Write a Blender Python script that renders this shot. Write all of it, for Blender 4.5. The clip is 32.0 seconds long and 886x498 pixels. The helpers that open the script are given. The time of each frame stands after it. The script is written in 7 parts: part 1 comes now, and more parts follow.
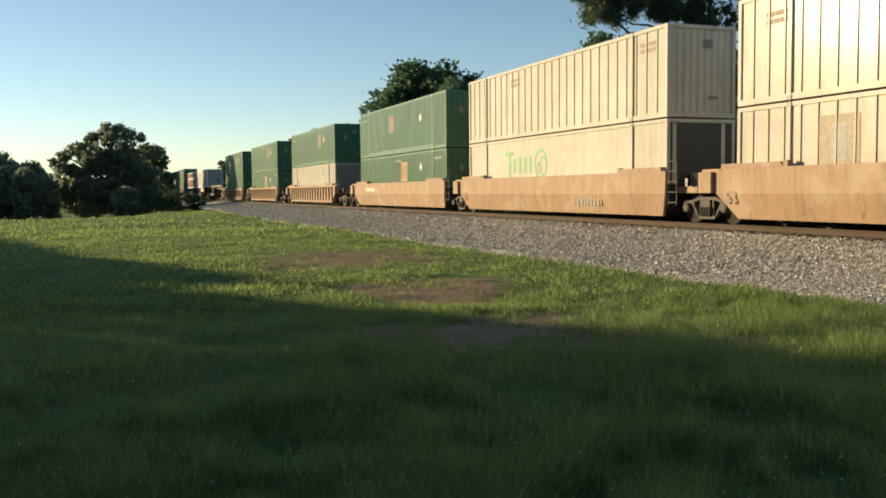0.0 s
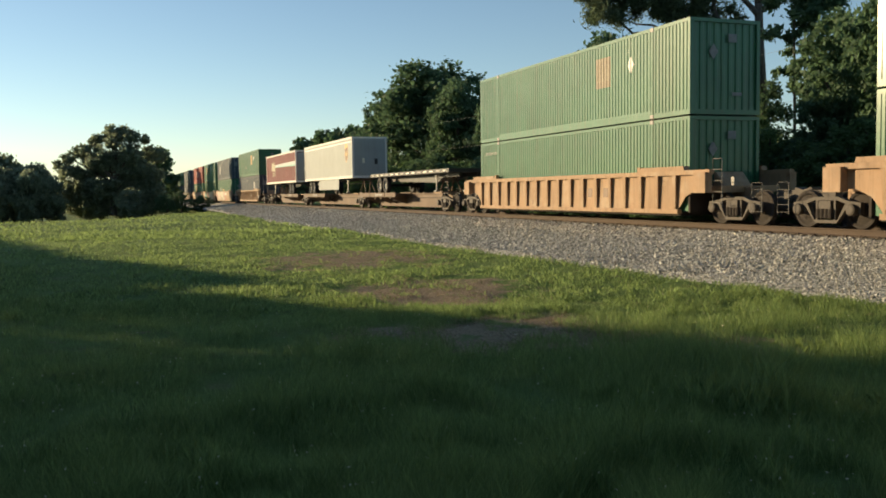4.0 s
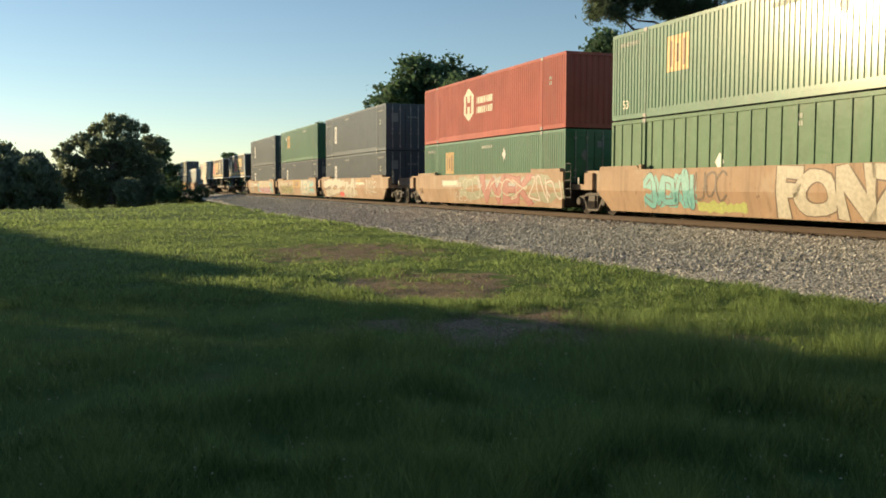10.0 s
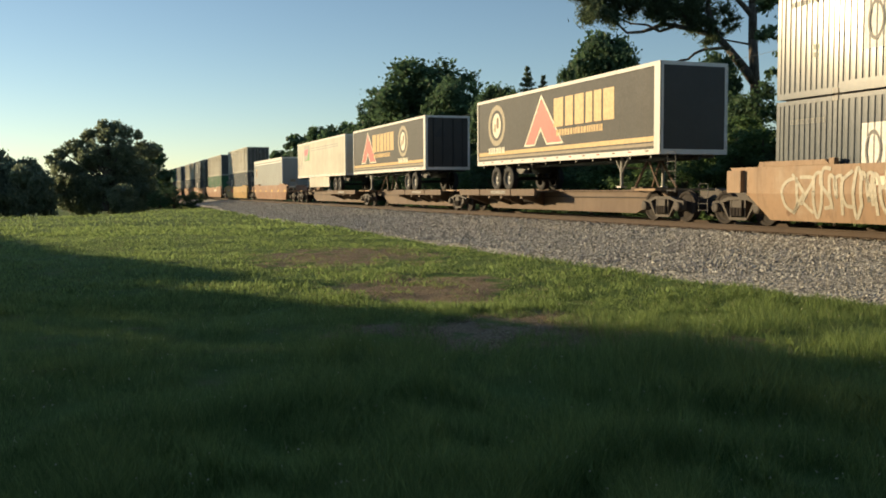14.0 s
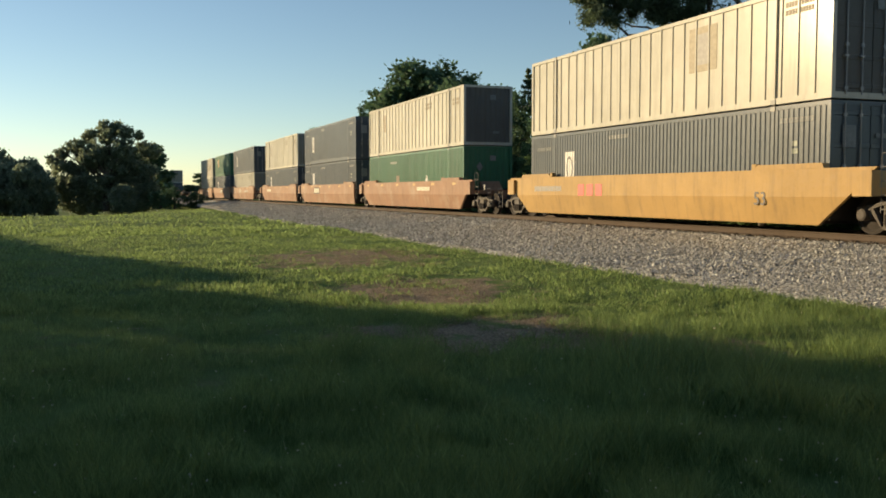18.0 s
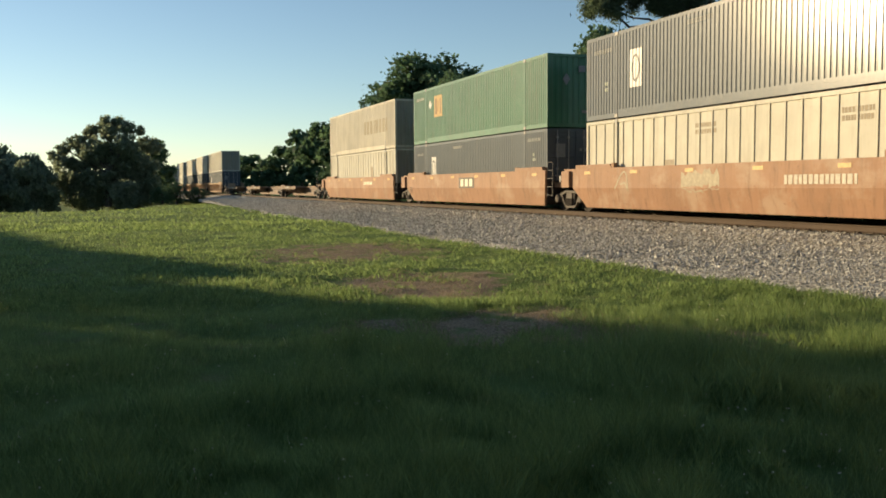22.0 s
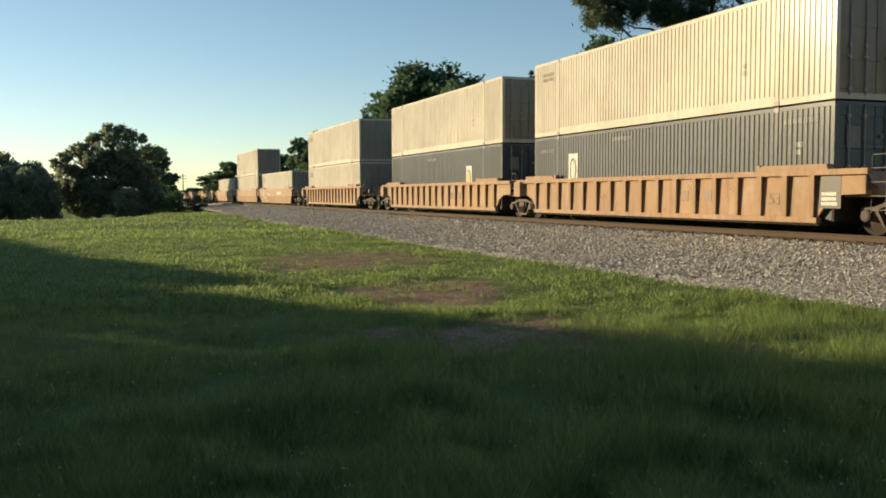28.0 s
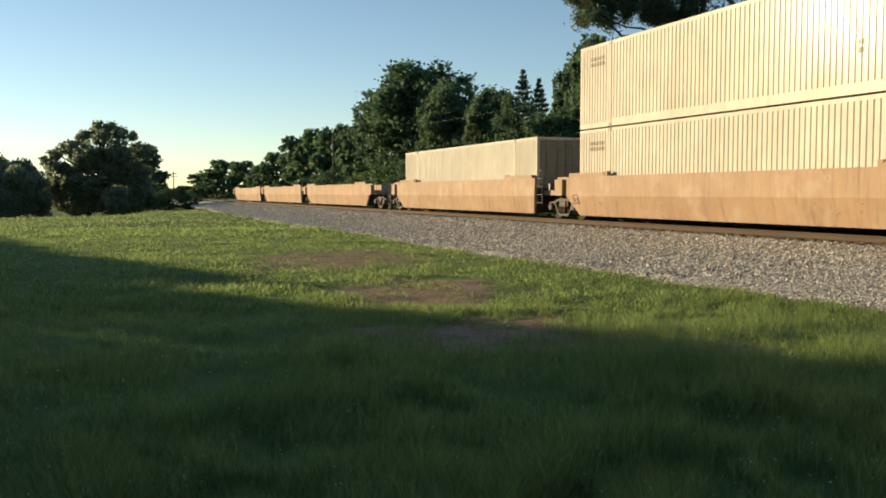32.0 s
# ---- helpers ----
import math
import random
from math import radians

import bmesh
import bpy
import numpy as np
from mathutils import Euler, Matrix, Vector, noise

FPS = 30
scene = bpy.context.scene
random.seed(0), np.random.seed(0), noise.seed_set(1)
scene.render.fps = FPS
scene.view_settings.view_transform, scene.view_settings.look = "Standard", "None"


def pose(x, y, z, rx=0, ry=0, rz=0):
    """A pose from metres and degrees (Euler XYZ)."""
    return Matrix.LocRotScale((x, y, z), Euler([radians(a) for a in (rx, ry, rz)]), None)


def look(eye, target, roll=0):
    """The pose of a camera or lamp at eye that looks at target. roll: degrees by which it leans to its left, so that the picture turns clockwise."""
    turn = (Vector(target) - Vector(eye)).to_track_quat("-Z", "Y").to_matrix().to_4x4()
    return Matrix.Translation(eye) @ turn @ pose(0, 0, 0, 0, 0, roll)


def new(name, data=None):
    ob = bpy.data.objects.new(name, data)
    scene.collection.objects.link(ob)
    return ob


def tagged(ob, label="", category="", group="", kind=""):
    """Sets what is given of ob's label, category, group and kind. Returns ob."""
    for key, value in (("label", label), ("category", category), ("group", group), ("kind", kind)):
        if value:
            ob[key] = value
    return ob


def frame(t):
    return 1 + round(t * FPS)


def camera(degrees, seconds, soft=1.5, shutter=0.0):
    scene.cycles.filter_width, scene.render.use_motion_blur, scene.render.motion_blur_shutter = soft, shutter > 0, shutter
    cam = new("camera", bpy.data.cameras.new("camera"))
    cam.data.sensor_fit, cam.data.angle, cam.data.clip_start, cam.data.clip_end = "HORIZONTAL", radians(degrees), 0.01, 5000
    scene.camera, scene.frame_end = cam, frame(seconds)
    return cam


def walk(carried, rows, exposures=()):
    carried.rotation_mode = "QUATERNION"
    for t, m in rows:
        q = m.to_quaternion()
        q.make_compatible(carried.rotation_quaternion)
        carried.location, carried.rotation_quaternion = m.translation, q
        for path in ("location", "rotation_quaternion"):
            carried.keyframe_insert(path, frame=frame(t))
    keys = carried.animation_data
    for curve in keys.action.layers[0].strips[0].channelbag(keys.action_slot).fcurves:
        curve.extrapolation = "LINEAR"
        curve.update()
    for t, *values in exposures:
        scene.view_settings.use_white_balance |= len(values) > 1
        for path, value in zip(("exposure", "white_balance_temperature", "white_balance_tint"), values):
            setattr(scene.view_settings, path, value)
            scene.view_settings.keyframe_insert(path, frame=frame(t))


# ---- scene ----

PSI = radians(20.844)                      # angle of the track to the view
SP, CP = math.sin(PSI), math.cos(PSI)
TRACK_Q = 17.975                           # track centre line from the camera
SPEED = 22.542                             # train, metres a second
HEAD = -69.156                             # heading of the train
GROUND = -0.62

# ---- camera ----
cam = camera(52.22, 32.0, soft=1.8)
VIEW = [
    (0, 86.36, 0.54, 0.03), (0.5, 86.24, 0.67, 0.06), (1, 86.16, 0.74, 0.05), (1.5, 86.06, 0.74, 0.18),
    (2, 86.02, 0.67, 0.45), (2.5, 86.05, 0.79, 0.54), (3, 86.23, 0.73, 0.43), (3.5, 86.44, 0.73, 0.32),
    (5.5, 86.23, 0.69, 0.03), (6, 86.22, 0.62, -0.25), (6.5, 86.16, 0.44, -0.37), (7, 86.09, 0.36, -0.32),
    (7.5, 86.12, 0.39, -0.13), (8, 86.19, 0.21, 0.08), (8.5, 86.18, -0.03, 0.18), (9, 86.04, -0.08, 0.17),
    (9.5, 85.96, -0.04, 0.22), (10, 86.03, -0.12, 0.22), (10.5, 86.28, -0.20, 0.10), (11, 86.49, -0.16, 0.07),
    (11.5, 86.37, 0.01, 0.06), (12, 85.98, 0.22, 0.06), (12.5, 85.73, 0.29, 0.06), (13, 85.77, 0.27, 0.03),
    (13.5, 86.00, 0.30, -0.08), (14, 86.27, 0.31, -0.15), (14.5, 86.47, 0.37, -0.12), (16.5, 86.57, -0.04, -0.34),
    (17, 86.44, 0.08, -0.20), (17.5, 86.38, 0.10, -0.10), (18, 86.38, 0.06, -0.11), (18.5, 86.34, 0.12, -0.10),
    (19, 86.25, 0.21, -0.01), (19.5, 86.36, 0.20, 0.02), (20, 86.40, 0.14, 0.01), (20.5, 86.25, 0.22, 0.06),
    (21, 86.16, 0.30, 0.07), (21.5, 86.14, 0.36, 0.01), (22, 85.97, 0.42, 0.00), (22.5, 85.96, 0.38, 0.12),
    (23, 86.25, 0.47, 0.15), (23.5, 86.41, 0.45, 0.03), (24, 86.36, 0.41, 0.02), (24.5, 86.41, 0.39, 0.02),
    (25, 86.55, 0.30, -0.03), (25.5, 86.58, 0.21, -0.05), (27.5, 86.59, 0.25, 0.14), (28, 86.52, 0.23, 0.10),
    (28.5, 86.54, 0.30, 0.07), (29, 86.68, 0.36, 0.03), (29.5, 86.73, 0.35, 0.01), (30, 86.62, 0.26, -0.02),
    (30.5, 86.45, 0.11, -0.07), (31, 86.39, 0.06, -0.16), (31.5, 86.42, 0.09, -0.26), (32, 86.43, 0.09, -0.45)]
EXPOSURE = [(0, 0.25), (3.5, 0.25), (5.5, 0.36), (6.5, 0.32), (9, 0.24), (12.5, 0.2), (14, 0.1), (17, 0.26), (18, 0.12), (19, 0.16), (21, 0.22), (22, 0.22), (23.3, 0.19), (24.3, 0.22), (25, 0.52), (25.5, 0.56), (27.5, 0.26), (28.5, 0.21), (30, 0.26), (32, 0.32)]
walk(cam, [(t, pose(0, 0, 1.035, rx, ry, rz)) for t, rx, ry, rz in VIEW], [(t, stops - 0.07, 7050, 8) for t, stops in EXPOSURE])

# ---- light ----
SUN_AZ, SUN_EL = radians(-66.5), radians(10.5)
TO_SUN = Vector((math.sin(SUN_AZ) * math.cos(SUN_EL), math.cos(SUN_AZ) * math.cos(SUN_EL), math.sin(SUN_EL)))
world = bpy.data.worlds.new("sky")
scene.world = world
world.use_nodes = True
sky = world.node_tree.nodes.new("ShaderNodeTexSky")
sky.sky_type = "NISHITA"
sky.sun_disc = False
sky.sun_elevation, sky.sun_rotation = SUN_EL, SUN_AZ
sky.air_density, sky.dust_density, sky.ozone_density = 0.82, 0.10, 1.9
world.node_tree.nodes["Background"].inputs["Strength"].default_value = 0.147
world.node_tree.links.new(sky.outputs[0], world.node_tree.nodes["Background"].inputs["Color"])
sun_data = bpy.data.lights.new("sun", "SUN")
sun_data.energy, sun_data.angle, sun_data.color = 5.8, radians(0.53), (1.0, 0.79, 0.50)
sun = new("sun", sun_data)
sun.matrix_basis = look(TO_SUN * 200, (0, 0, 0))


# ---- materials ----
class Net:
    """A few node shorthands for one material."""

    def __init__(self, name, made=None):
        self.m = made or bpy.data.materials.new(name)
        self.m.use_nodes = True
        self.t = self.m.node_tree
        self.p = self.t.nodes["Principled BSDF"]
        self.out = self.t.nodes["Material Output"]

    def node(self, kind, **kw):
        n = self.t.nodes.new(kind)
        for k, v in kw.items():
            n.inputs[k].default_value = v
        return n

    def link(self, a, b):
        self.t.links.new(a, b)

    def coords(self, scale=(1, 1, 1), world_space=False):
        if world_space:
            c = self.t.nodes.new("ShaderNodeNewGeometry").outputs["Position"]
        else:
            c = self.t.nodes.new("ShaderNodeTexCoord").outputs["Object"]
        mp = self.node("ShaderNodeMapping", Scale=scale)
        self.link(c, mp.inputs["Vector"])
        return mp.outputs["Vector"]

    def noise(self, vec, scale, detail=4.0, rough=0.6):
        n = self.node("ShaderNodeTexNoise", Scale=scale, Detail=detail, Roughness=rough)
        self.link(vec, n.inputs["Vector"])
        return n.outputs["Fac"]

    def ramp(self, fac, stops):
        r = self.t.nodes.new("ShaderNodeValToRGB")
        e = r.color_ramp.elements
        while len(e) < len(stops):
            e.new(0.5)
        for el, (pos, col) in zip(e, stops):
            el.position = pos
            el.color = (*col, 1) if len(col) == 3 else col
        self.link(fac, r.inputs["Fac"])
        return r.outputs["Color"]

    def mix(self, fac, a, b, mode="MIX"):
        n = self.t.nodes.new("ShaderNodeMix")
        n.data_type, n.blend_type = "RGBA", mode
        for sock, v in ((n.inputs[0], fac), (n.inputs[6], a), (n.inputs[7], b)):
            if hasattr(v, "is_linked"):
                self.link(v, sock)
            elif isinstance(v, (int, float)):
                sock.default_value = v
            else:
                sock.default_value = (*v, 1)
        return n.outputs[2]

    def bump(self, height, strength=0.3, distance=0.02):
        b = self.node("ShaderNodeBump", Strength=strength, Distance=distance)
        self.link(height, b.inputs["Height"])
        self.link(b.outputs["Normal"], self.p.inputs["Normal"])

    def color(self, c):
        self.link(c, self.p.inputs["Base Color"])

    def random(self):
        return self.t.nodes.new("ShaderNodeObjectInfo").outputs["Random"]


def grey(v):
    return (v, v, v)


def tint(c, k):
    return tuple(min(1, v * k) for v in c)


def paint(name, col, rough=0.42, dirt=(0.12, 0.085, 0.055), amount=0.5, metal=0.0, fade=1.25, coat=0.35):
    """Weathered paint: faded blotches, rain streaks running down, fine grime."""
    n = Net(name)
    v = n.coords()
    streak = n.noise(n.coords((3.2, 3.2, 0.28)), 1.6, 5)
    blotch = n.noise(v, 0.55, 3)
    fine = n.noise(v, 14, 4)
    c = n.mix(n.ramp(blotch, [(0.35, grey(0)), (0.7, grey(1))]), col, tint(col, fade))
    c = n.mix(n.ramp(streak, [(0.5, grey(0)), (0.8, grey(amount))]), c, dirt)
    c = n.mix(n.ramp(fine, [(0.56, grey(0)), (0.78, grey(amount * 0.32))]), c, tint(dirt, 0.8))
    n.color(c)
    r = n.ramp(fine, [(0.3, grey(rough)), (0.8, grey(min(1, rough + 0.25)))])
    n.link(r, n.p.inputs["Roughness"])
    n.p.inputs["Metallic"].default_value = metal
    n.bump(blotch, 0.05, 0.05)
    n.p.inputs["Coat Weight"].default_value = coat
    n.p.inputs["Specular IOR Level"].default_value = 0.32
    n.p.inputs["Coat Roughness"].default_value = 0.19
    return n.m


def worn(name, col, rough, amount):
    """Car paint with chalky worn patches, rust blooms and runs under the top edge."""
    m = paint(name, col, rough, amount=amount, fade=1.25, coat=0.1)
    n = Net(name, m)
    base = n.p.inputs["Base Color"].links[0].from_socket
    o = n.t.nodes.new("ShaderNodeTexCoord").outputs["Object"]
    off = n.t.nodes.new("ShaderNodeVectorMath")
    off.operation = "MULTIPLY_ADD"
    comb = n.t.nodes.new("ShaderNodeCombineXYZ")
    n.link(n.random(), comb.inputs[0])
    n.link(n.random(), comb.inputs[2])
    n.link(comb.outputs[0], off.inputs[0])
    off.inputs[1].default_value = (60, 60, 60)
    n.link(o, off.inputs[2])
    v = off.outputs[0]
    chalk = n.noise(v, 0.9, 6, 0.62)
    rust = n.noise(v, 2.6, 6, 0.7)
    runs = n.node("ShaderNodeMapping", Scale=(5.0, 5.0, 0.5))
    n.link(v, runs.inputs["Vector"])
    run = n.noise(runs.outputs[0], 1.2, 5)
    pale = tuple(0.5 * c + 0.5 * k for c, k in zip(tint(col, 1.3), (0.46, 0.40, 0.31)))
    c = n.mix(n.ramp(chalk, [(0.52, grey(0)), (0.66, grey(0.62))]), base, pale)
    c = n.mix(n.ramp(run, [(0.56, grey(0)), (0.72, grey(0.5))]), c, tint(col, 0.55))
    c = n.mix(n.ramp(rust, [(0.62, grey(0)), (0.70, grey(0.8))]), c, (0.16, 0.085, 0.048))
    n.color(c)
    return m


def plain(name, col, rough=0.6, metal=0.0):
    """Small parts: one colour with a little grain."""
    n = Net(name)
    f = n.noise(n.coords(), 9, 3)
    n.color(n.mix(n.ramp(f, [(0.35, grey(0)), (0.75, grey(1))]), tint(col, 0.8), tint(col, 1.15)))
    n.p.inputs["Roughness"].default_value, n.p.inputs["Metallic"].default_value = rough, metal
    return n.m


GREEN = paint("green_paint", (0.026, 0.128, 0.062), 0.46, amount=0.28, coat=0.4)
GREEN_PALE = paint("pale_green_paint", (0.078, 0.170, 0.088), 0.52, amount=0.35, coat=0.12)
SLATE = paint("slate_paint", (0.045, 0.063, 0.080), 0.48, dirt=(0.13, 0.115, 0.09), amount=0.25, coat=0.3)
CREAM = paint("cream_paint", (0.47, 0.448, 0.372), 0.55, amount=0.32, coat=0.12)
WHITE = paint("white_paint", (0.52, 0.487, 0.40), 0.55, amount=0.28, coat=0.12)
TAN = paint("tan_paint", (0.45, 0.412, 0.33), 0.55, amount=0.45, coat=0.12)
RED = paint("red_paint", (0.37, 0.085, 0.063), 0.6, amount=0.25, coat=0.1)
MAROON = paint("maroon_paint", (0.148, 0.038, 0.041), 0.62, amount=0.25, coat=0.04)
SILVER = paint("silver_panel", (0.275, 0.295, 0.285), 0.5, amount=0.2, fade=1.15, coat=0.1)
TRAILER = paint("trailer_side", (0.318, 0.335, 0.318), 0.5, amount=0.15, fade=1.15, coat=0.1)
CHARCOAL = paint("charcoal_panel", (0.050, 0.049, 0.046), 0.55, amount=0.15, coat=0.08)
ORANGE = worn("orange_brown_paint", (0.325, 0.210, 0.128), 0.55, 0.5)
# two end-wall paints with the shade between stacks put into their base colour
END_SHADED = paint("shaded_end_paint", (0.25, 0.235, 0.19), 0.6, amount=0.6, coat=0.0)
END_DEEP_SHADE = paint("deep_shade_end_paint", (0.11, 0.108, 0.098), 0.6, amount=0.5, coat=0.0)
TRIM = paint("white_trim_paint", (0.74, 0.72, 0.66), 0.5, amount=0.2, fade=1.05, coat=0.15)
RUSSET = worn("red_brown_paint", (0.290, 0.158, 0.092), 0.55, 0.45)
OCHRE = worn("ochre_rust_paint", (0.33, 0.205, 0.118), 0.58, 0.6)
YELLOW = paint("yellow_paint", (0.39, 0.240, 0.082), 0.55, amount=0.45, coat=0.12)
SPINE = paint("brown_spine_paint", (0.185, 0.130, 0.093), 0.6, amount=0.6, fade=1.2, coat=0.0)
SPINE_DARK = paint("dark_spine_paint", (0.150, 0.105, 0.075), 0.62, amount=0.6, fade=1.3, coat=0.0)
PLATE_DARK = plain("dark_brown_plate", (0.085, 0.062, 0.045), 0.6)
IRON = paint("dark_cast_iron", (0.034, 0.028, 0.024), 0.75, dirt=(0.07, 0.05, 0.038), amount=0.5, coat=0.0)
GREASE = plain("brown_cast_steel", (0.078, 0.062, 0.049), 0.7)
LADDER = plain("dull_ladder_steel", (0.20, 0.185, 0.165), 0.6)
BLACK = plain("black_paint", (0.02, 0.02, 0.02), 0.5)
RUBBER = plain("tyre_rubber", (0.03, 0.029, 0.028), 0.8)
RIM = plain("wheel_rim_grey", (0.20, 0.195, 0.18), 0.5)
STEEL = plain("worn_bright_steel", (0.55, 0.52, 0.48), 0.22, 1.0)
GALV = plain("galvanised_steel", (0.36, 0.35, 0.33), 0.5, 0.3)
MARK_WHITE = plain("white_marking", (0.78, 0.76, 0.70), 0.5)
MARK_BLACK = plain("black_marking", (0.03, 0.03, 0.032), 0.5)
MARK_GOLD = plain("gold_marking", (0.58, 0.36, 0.11), 0.5)
MARK_BROWN = plain("brown_marking", (0.16, 0.075, 0.03), 0.5)
MARK_GREEN = plain("green_marking", (0.10, 0.36, 0.10), 0.5)
MARK_RED = plain("red_marking", (0.62, 0.07, 0.05), 0.5)
MARK_PINK = plain("pink_marking", (0.55, 0.13, 0.17), 0.6)
MARK_TEAL = plain("teal_marking", (0.14, 0.40, 0.37), 0.5)
MARK_CREAM = plain("cream_marking", (0.74, 0.68, 0.52), 0.5)
MARK_GREY = plain("grey_marking", (0.36, 0.34, 0.31), 0.6)
MARK_LIME = plain("lime_marking", (0.40, 0.43, 0.12), 0.5)
SPRAY_PALE = plain("pale_sprayed_paint", (0.52, 0.47, 0.38), 0.6)
SPRAY_DARK = plain("dark_sprayed_paint", (0.16, 0.11, 0.075), 0.6)
SPRAY_CREAM = plain("cream_sprayed_paint", (0.50, 0.45, 0.345), 0.6)
SPRAY_ROSE = plain("rose_sprayed_paint", (0.40, 0.17, 0.14), 0.6)
SPRAY_LILAC = plain("lilac_sprayed_paint", (0.44, 0.37, 0.40), 0.6)
SPRAY_SAGE = plain("sage_sprayed_paint", (0.30, 0.30, 0.20), 0.6)
SPRAY_CRIMSON = plain("crimson_sprayed_paint", (0.30, 0.055, 0.05), 0.6)
STRIPE_PALE = plain("pale_green_stripe", (0.24, 0.46, 0.42), 0.5)
MARK_SILVER = plain("dull_white_stripe", (0.46, 0.47, 0.46), 0.5)
MARK_SLATE = plain("slate_lettering", (0.21, 0.22, 0.215), 0.6)
MARK_SOFT = plain("soft_pale_lettering", (0.36, 0.39, 0.32), 0.6)
MARK_YELLOW = plain("yellow_reflector", (0.85, 0.52, 0.03), 0.4)
MARK_GHOST = plain("ghost_marking", (0.36, 0.30, 0.20), 0.6)
MARK_FADED = plain("faded_brown_marking", (0.28, 0.225, 0.15), 0.6)
REFLECT = plain("pale_reflector", (0.85, 0.78, 0.66), 0.35)


def ground_material():
    n = Net("lawn_soil")
    v = n.coords(world_space=True)
    big, mid, fine = n.noise(v, 0.35, 4), n.noise(v, 2.2, 5), n.noise(v, 28, 5)
    g = n.mix(n.ramp(big, [(0.35, grey(0)), (0.68, grey(1))]), (0.090, 0.150, 0.044), (0.165, 0.230, 0.070))
    g = n.mix(n.ramp(mid, [(0.45, grey(0)), (0.75, grey(0.7))]), g, (0.165, 0.170, 0.070))
    d = n.mix(n.ramp(fine, [(0.35, grey(0)), (0.7, grey(1))]), (0.150, 0.108, 0.070), (0.480, 0.370, 0.245))
    a = n.t.nodes.new("ShaderNodeAttribute")
    a.attribute_name = "bare"
    edge = n.t.nodes.new("ShaderNodeMath")
    edge.operation = "MULTIPLY_ADD"
    n.link(mid, edge.inputs[0])
    edge.inputs[1].default_value = 2.6
    edge.inputs[2].default_value = -1.35
    s = n.t.nodes.new("ShaderNodeMath")
    s.operation = "ADD"
    n.link(a.outputs["Fac"], s.inputs[0])
    n.link(edge.outputs[0], s.inputs[1])
    n.color(n.mix(n.ramp(s.outputs[0], [(0.25, grey(0)), (0.7, grey(1))]), g, d))
    n.p.inputs["Roughness"].default_value = 0.95
    n.p.inputs["Specular IOR Level"].default_value = 0.1
    n.bump(fine, 0.7, 0.05)
    return n.m


def gravel_material():
    n = Net("ballast_gravel")
    v = n.coords(world_space=True)
    vor = n.node("ShaderNodeTexVoronoi", Scale=19.0)
    n.link(v, vor.inputs["Vector"])
    sep = n.t.nodes.new("ShaderNodeSeparateColor")
    n.link(vor.outputs["Color"], sep.inputs[0])
    big = n.noise(v, 0.5, 4)
    c = n.ramp(sep.outputs[0], [(0.0, (0.10, 0.095, 0.080)), (0.45, (0.38, 0.362, 0.31)), (1.0, (0.70, 0.67, 0.58))])
    c = n.mix(n.ramp(big, [(0.4, grey(0)), (0.75, grey(0.5))]), c, (0.24, 0.205, 0.155))
    n.color(c)
    n.p.inputs["Roughness"].default_value = 0.9
    inv = n.t.nodes.new("ShaderNodeMath")
    inv.operation = "SUBTRACT"
    inv.inputs[0].default_value = 1.0
    n.link(vor.outputs["Distance"], inv.inputs[1])
    n.bump(inv.outputs[0], 0.9, 0.05)
    return n.m


def stone_material():
    n = Net("ballast_stone")
    g = n.t.nodes.new("ShaderNodeNewGeometry").outputs["Random Per Island"]
    f = n.noise(n.coords(world_space=True), 40, 3)
    c = n.ramp(g, [(0.0, (0.13, 0.122, 0.104)), (0.4, (0.40, 0.38, 0.325)), (0.85, (0.72, 0.685, 0.60)), (1.0, (0.88, 0.85, 0.76))])
    n.color(n.mix(n.ramp(f, [(0.4, grey(0)), (0.7, grey(0.4))]), c, (0.18, 0.15, 0.11)))
    n.p.inputs["Roughness"].default_value = 0.88
    return n.m


def leaf_material(name, dark, light, glow=0.35):
    n = Net(name)
    g = n.t.nodes.new("ShaderNodeNewGeometry").outputs["Random Per Island"]
    o = n.random()
    c = n.mix(g, dark, light)
    c = n.mix(n.ramp(o, [(0.0, grey(0)), (1.0, grey(0.35))]), c, tint(light, 0.7))
    n.color(c)
    n.p.inputs["Roughness"].default_value = 0.6
    n.p.inputs["Specular IOR Level"].default_value = 0.25
    tr = n.t.nodes.new("ShaderNodeBsdfTranslucent")
    n.link(c, tr.inputs["Color"])
    mx = n.t.nodes.new("ShaderNodeMixShader")
    mx.inputs[0].default_value = glow
    n.link(n.p.outputs[0], mx.inputs[1])
    n.link(tr.outputs[0], mx.inputs[2])
    n.link(mx.outputs[0], n.out.inputs["Surface"])
    return n.m


def bark_material(name, a, b):
    n = Net(name)
    f = n.noise(n.coords((6, 6, 0.9)), 3.0, 6)
    n.color(n.mix(n.ramp(f, [(0.35, grey(0)), (0.7, grey(1))]), a, b))
    n.p.inputs["Roughness"].default_value = 0.9
    n.bump(f, 0.8, 0.06)
    return n.m


LAWN, GRAVEL, STONE = ground_material(), gravel_material(), stone_material()
LEAF = leaf_material("broad_leaf", (0.060, 0.112, 0.062), (0.145, 0.235, 0.122), 0.52)
# paler than LEAF: distance haze is put into this leaf colour
LEAF_HAZED = leaf_material("haze_paled_leaf", (0.175, 0.220, 0.150), (0.340, 0.395, 0.265), 0.68)
LEAF_DARK = leaf_material("dark_leaf", (0.074, 0.135, 0.078), (0.170, 0.270, 0.140), 0.56)
LEAF_BRIGHT = leaf_material("bright_leaf", (0.072, 0.135, 0.056), (0.200, 0.310, 0.128), 0.55)
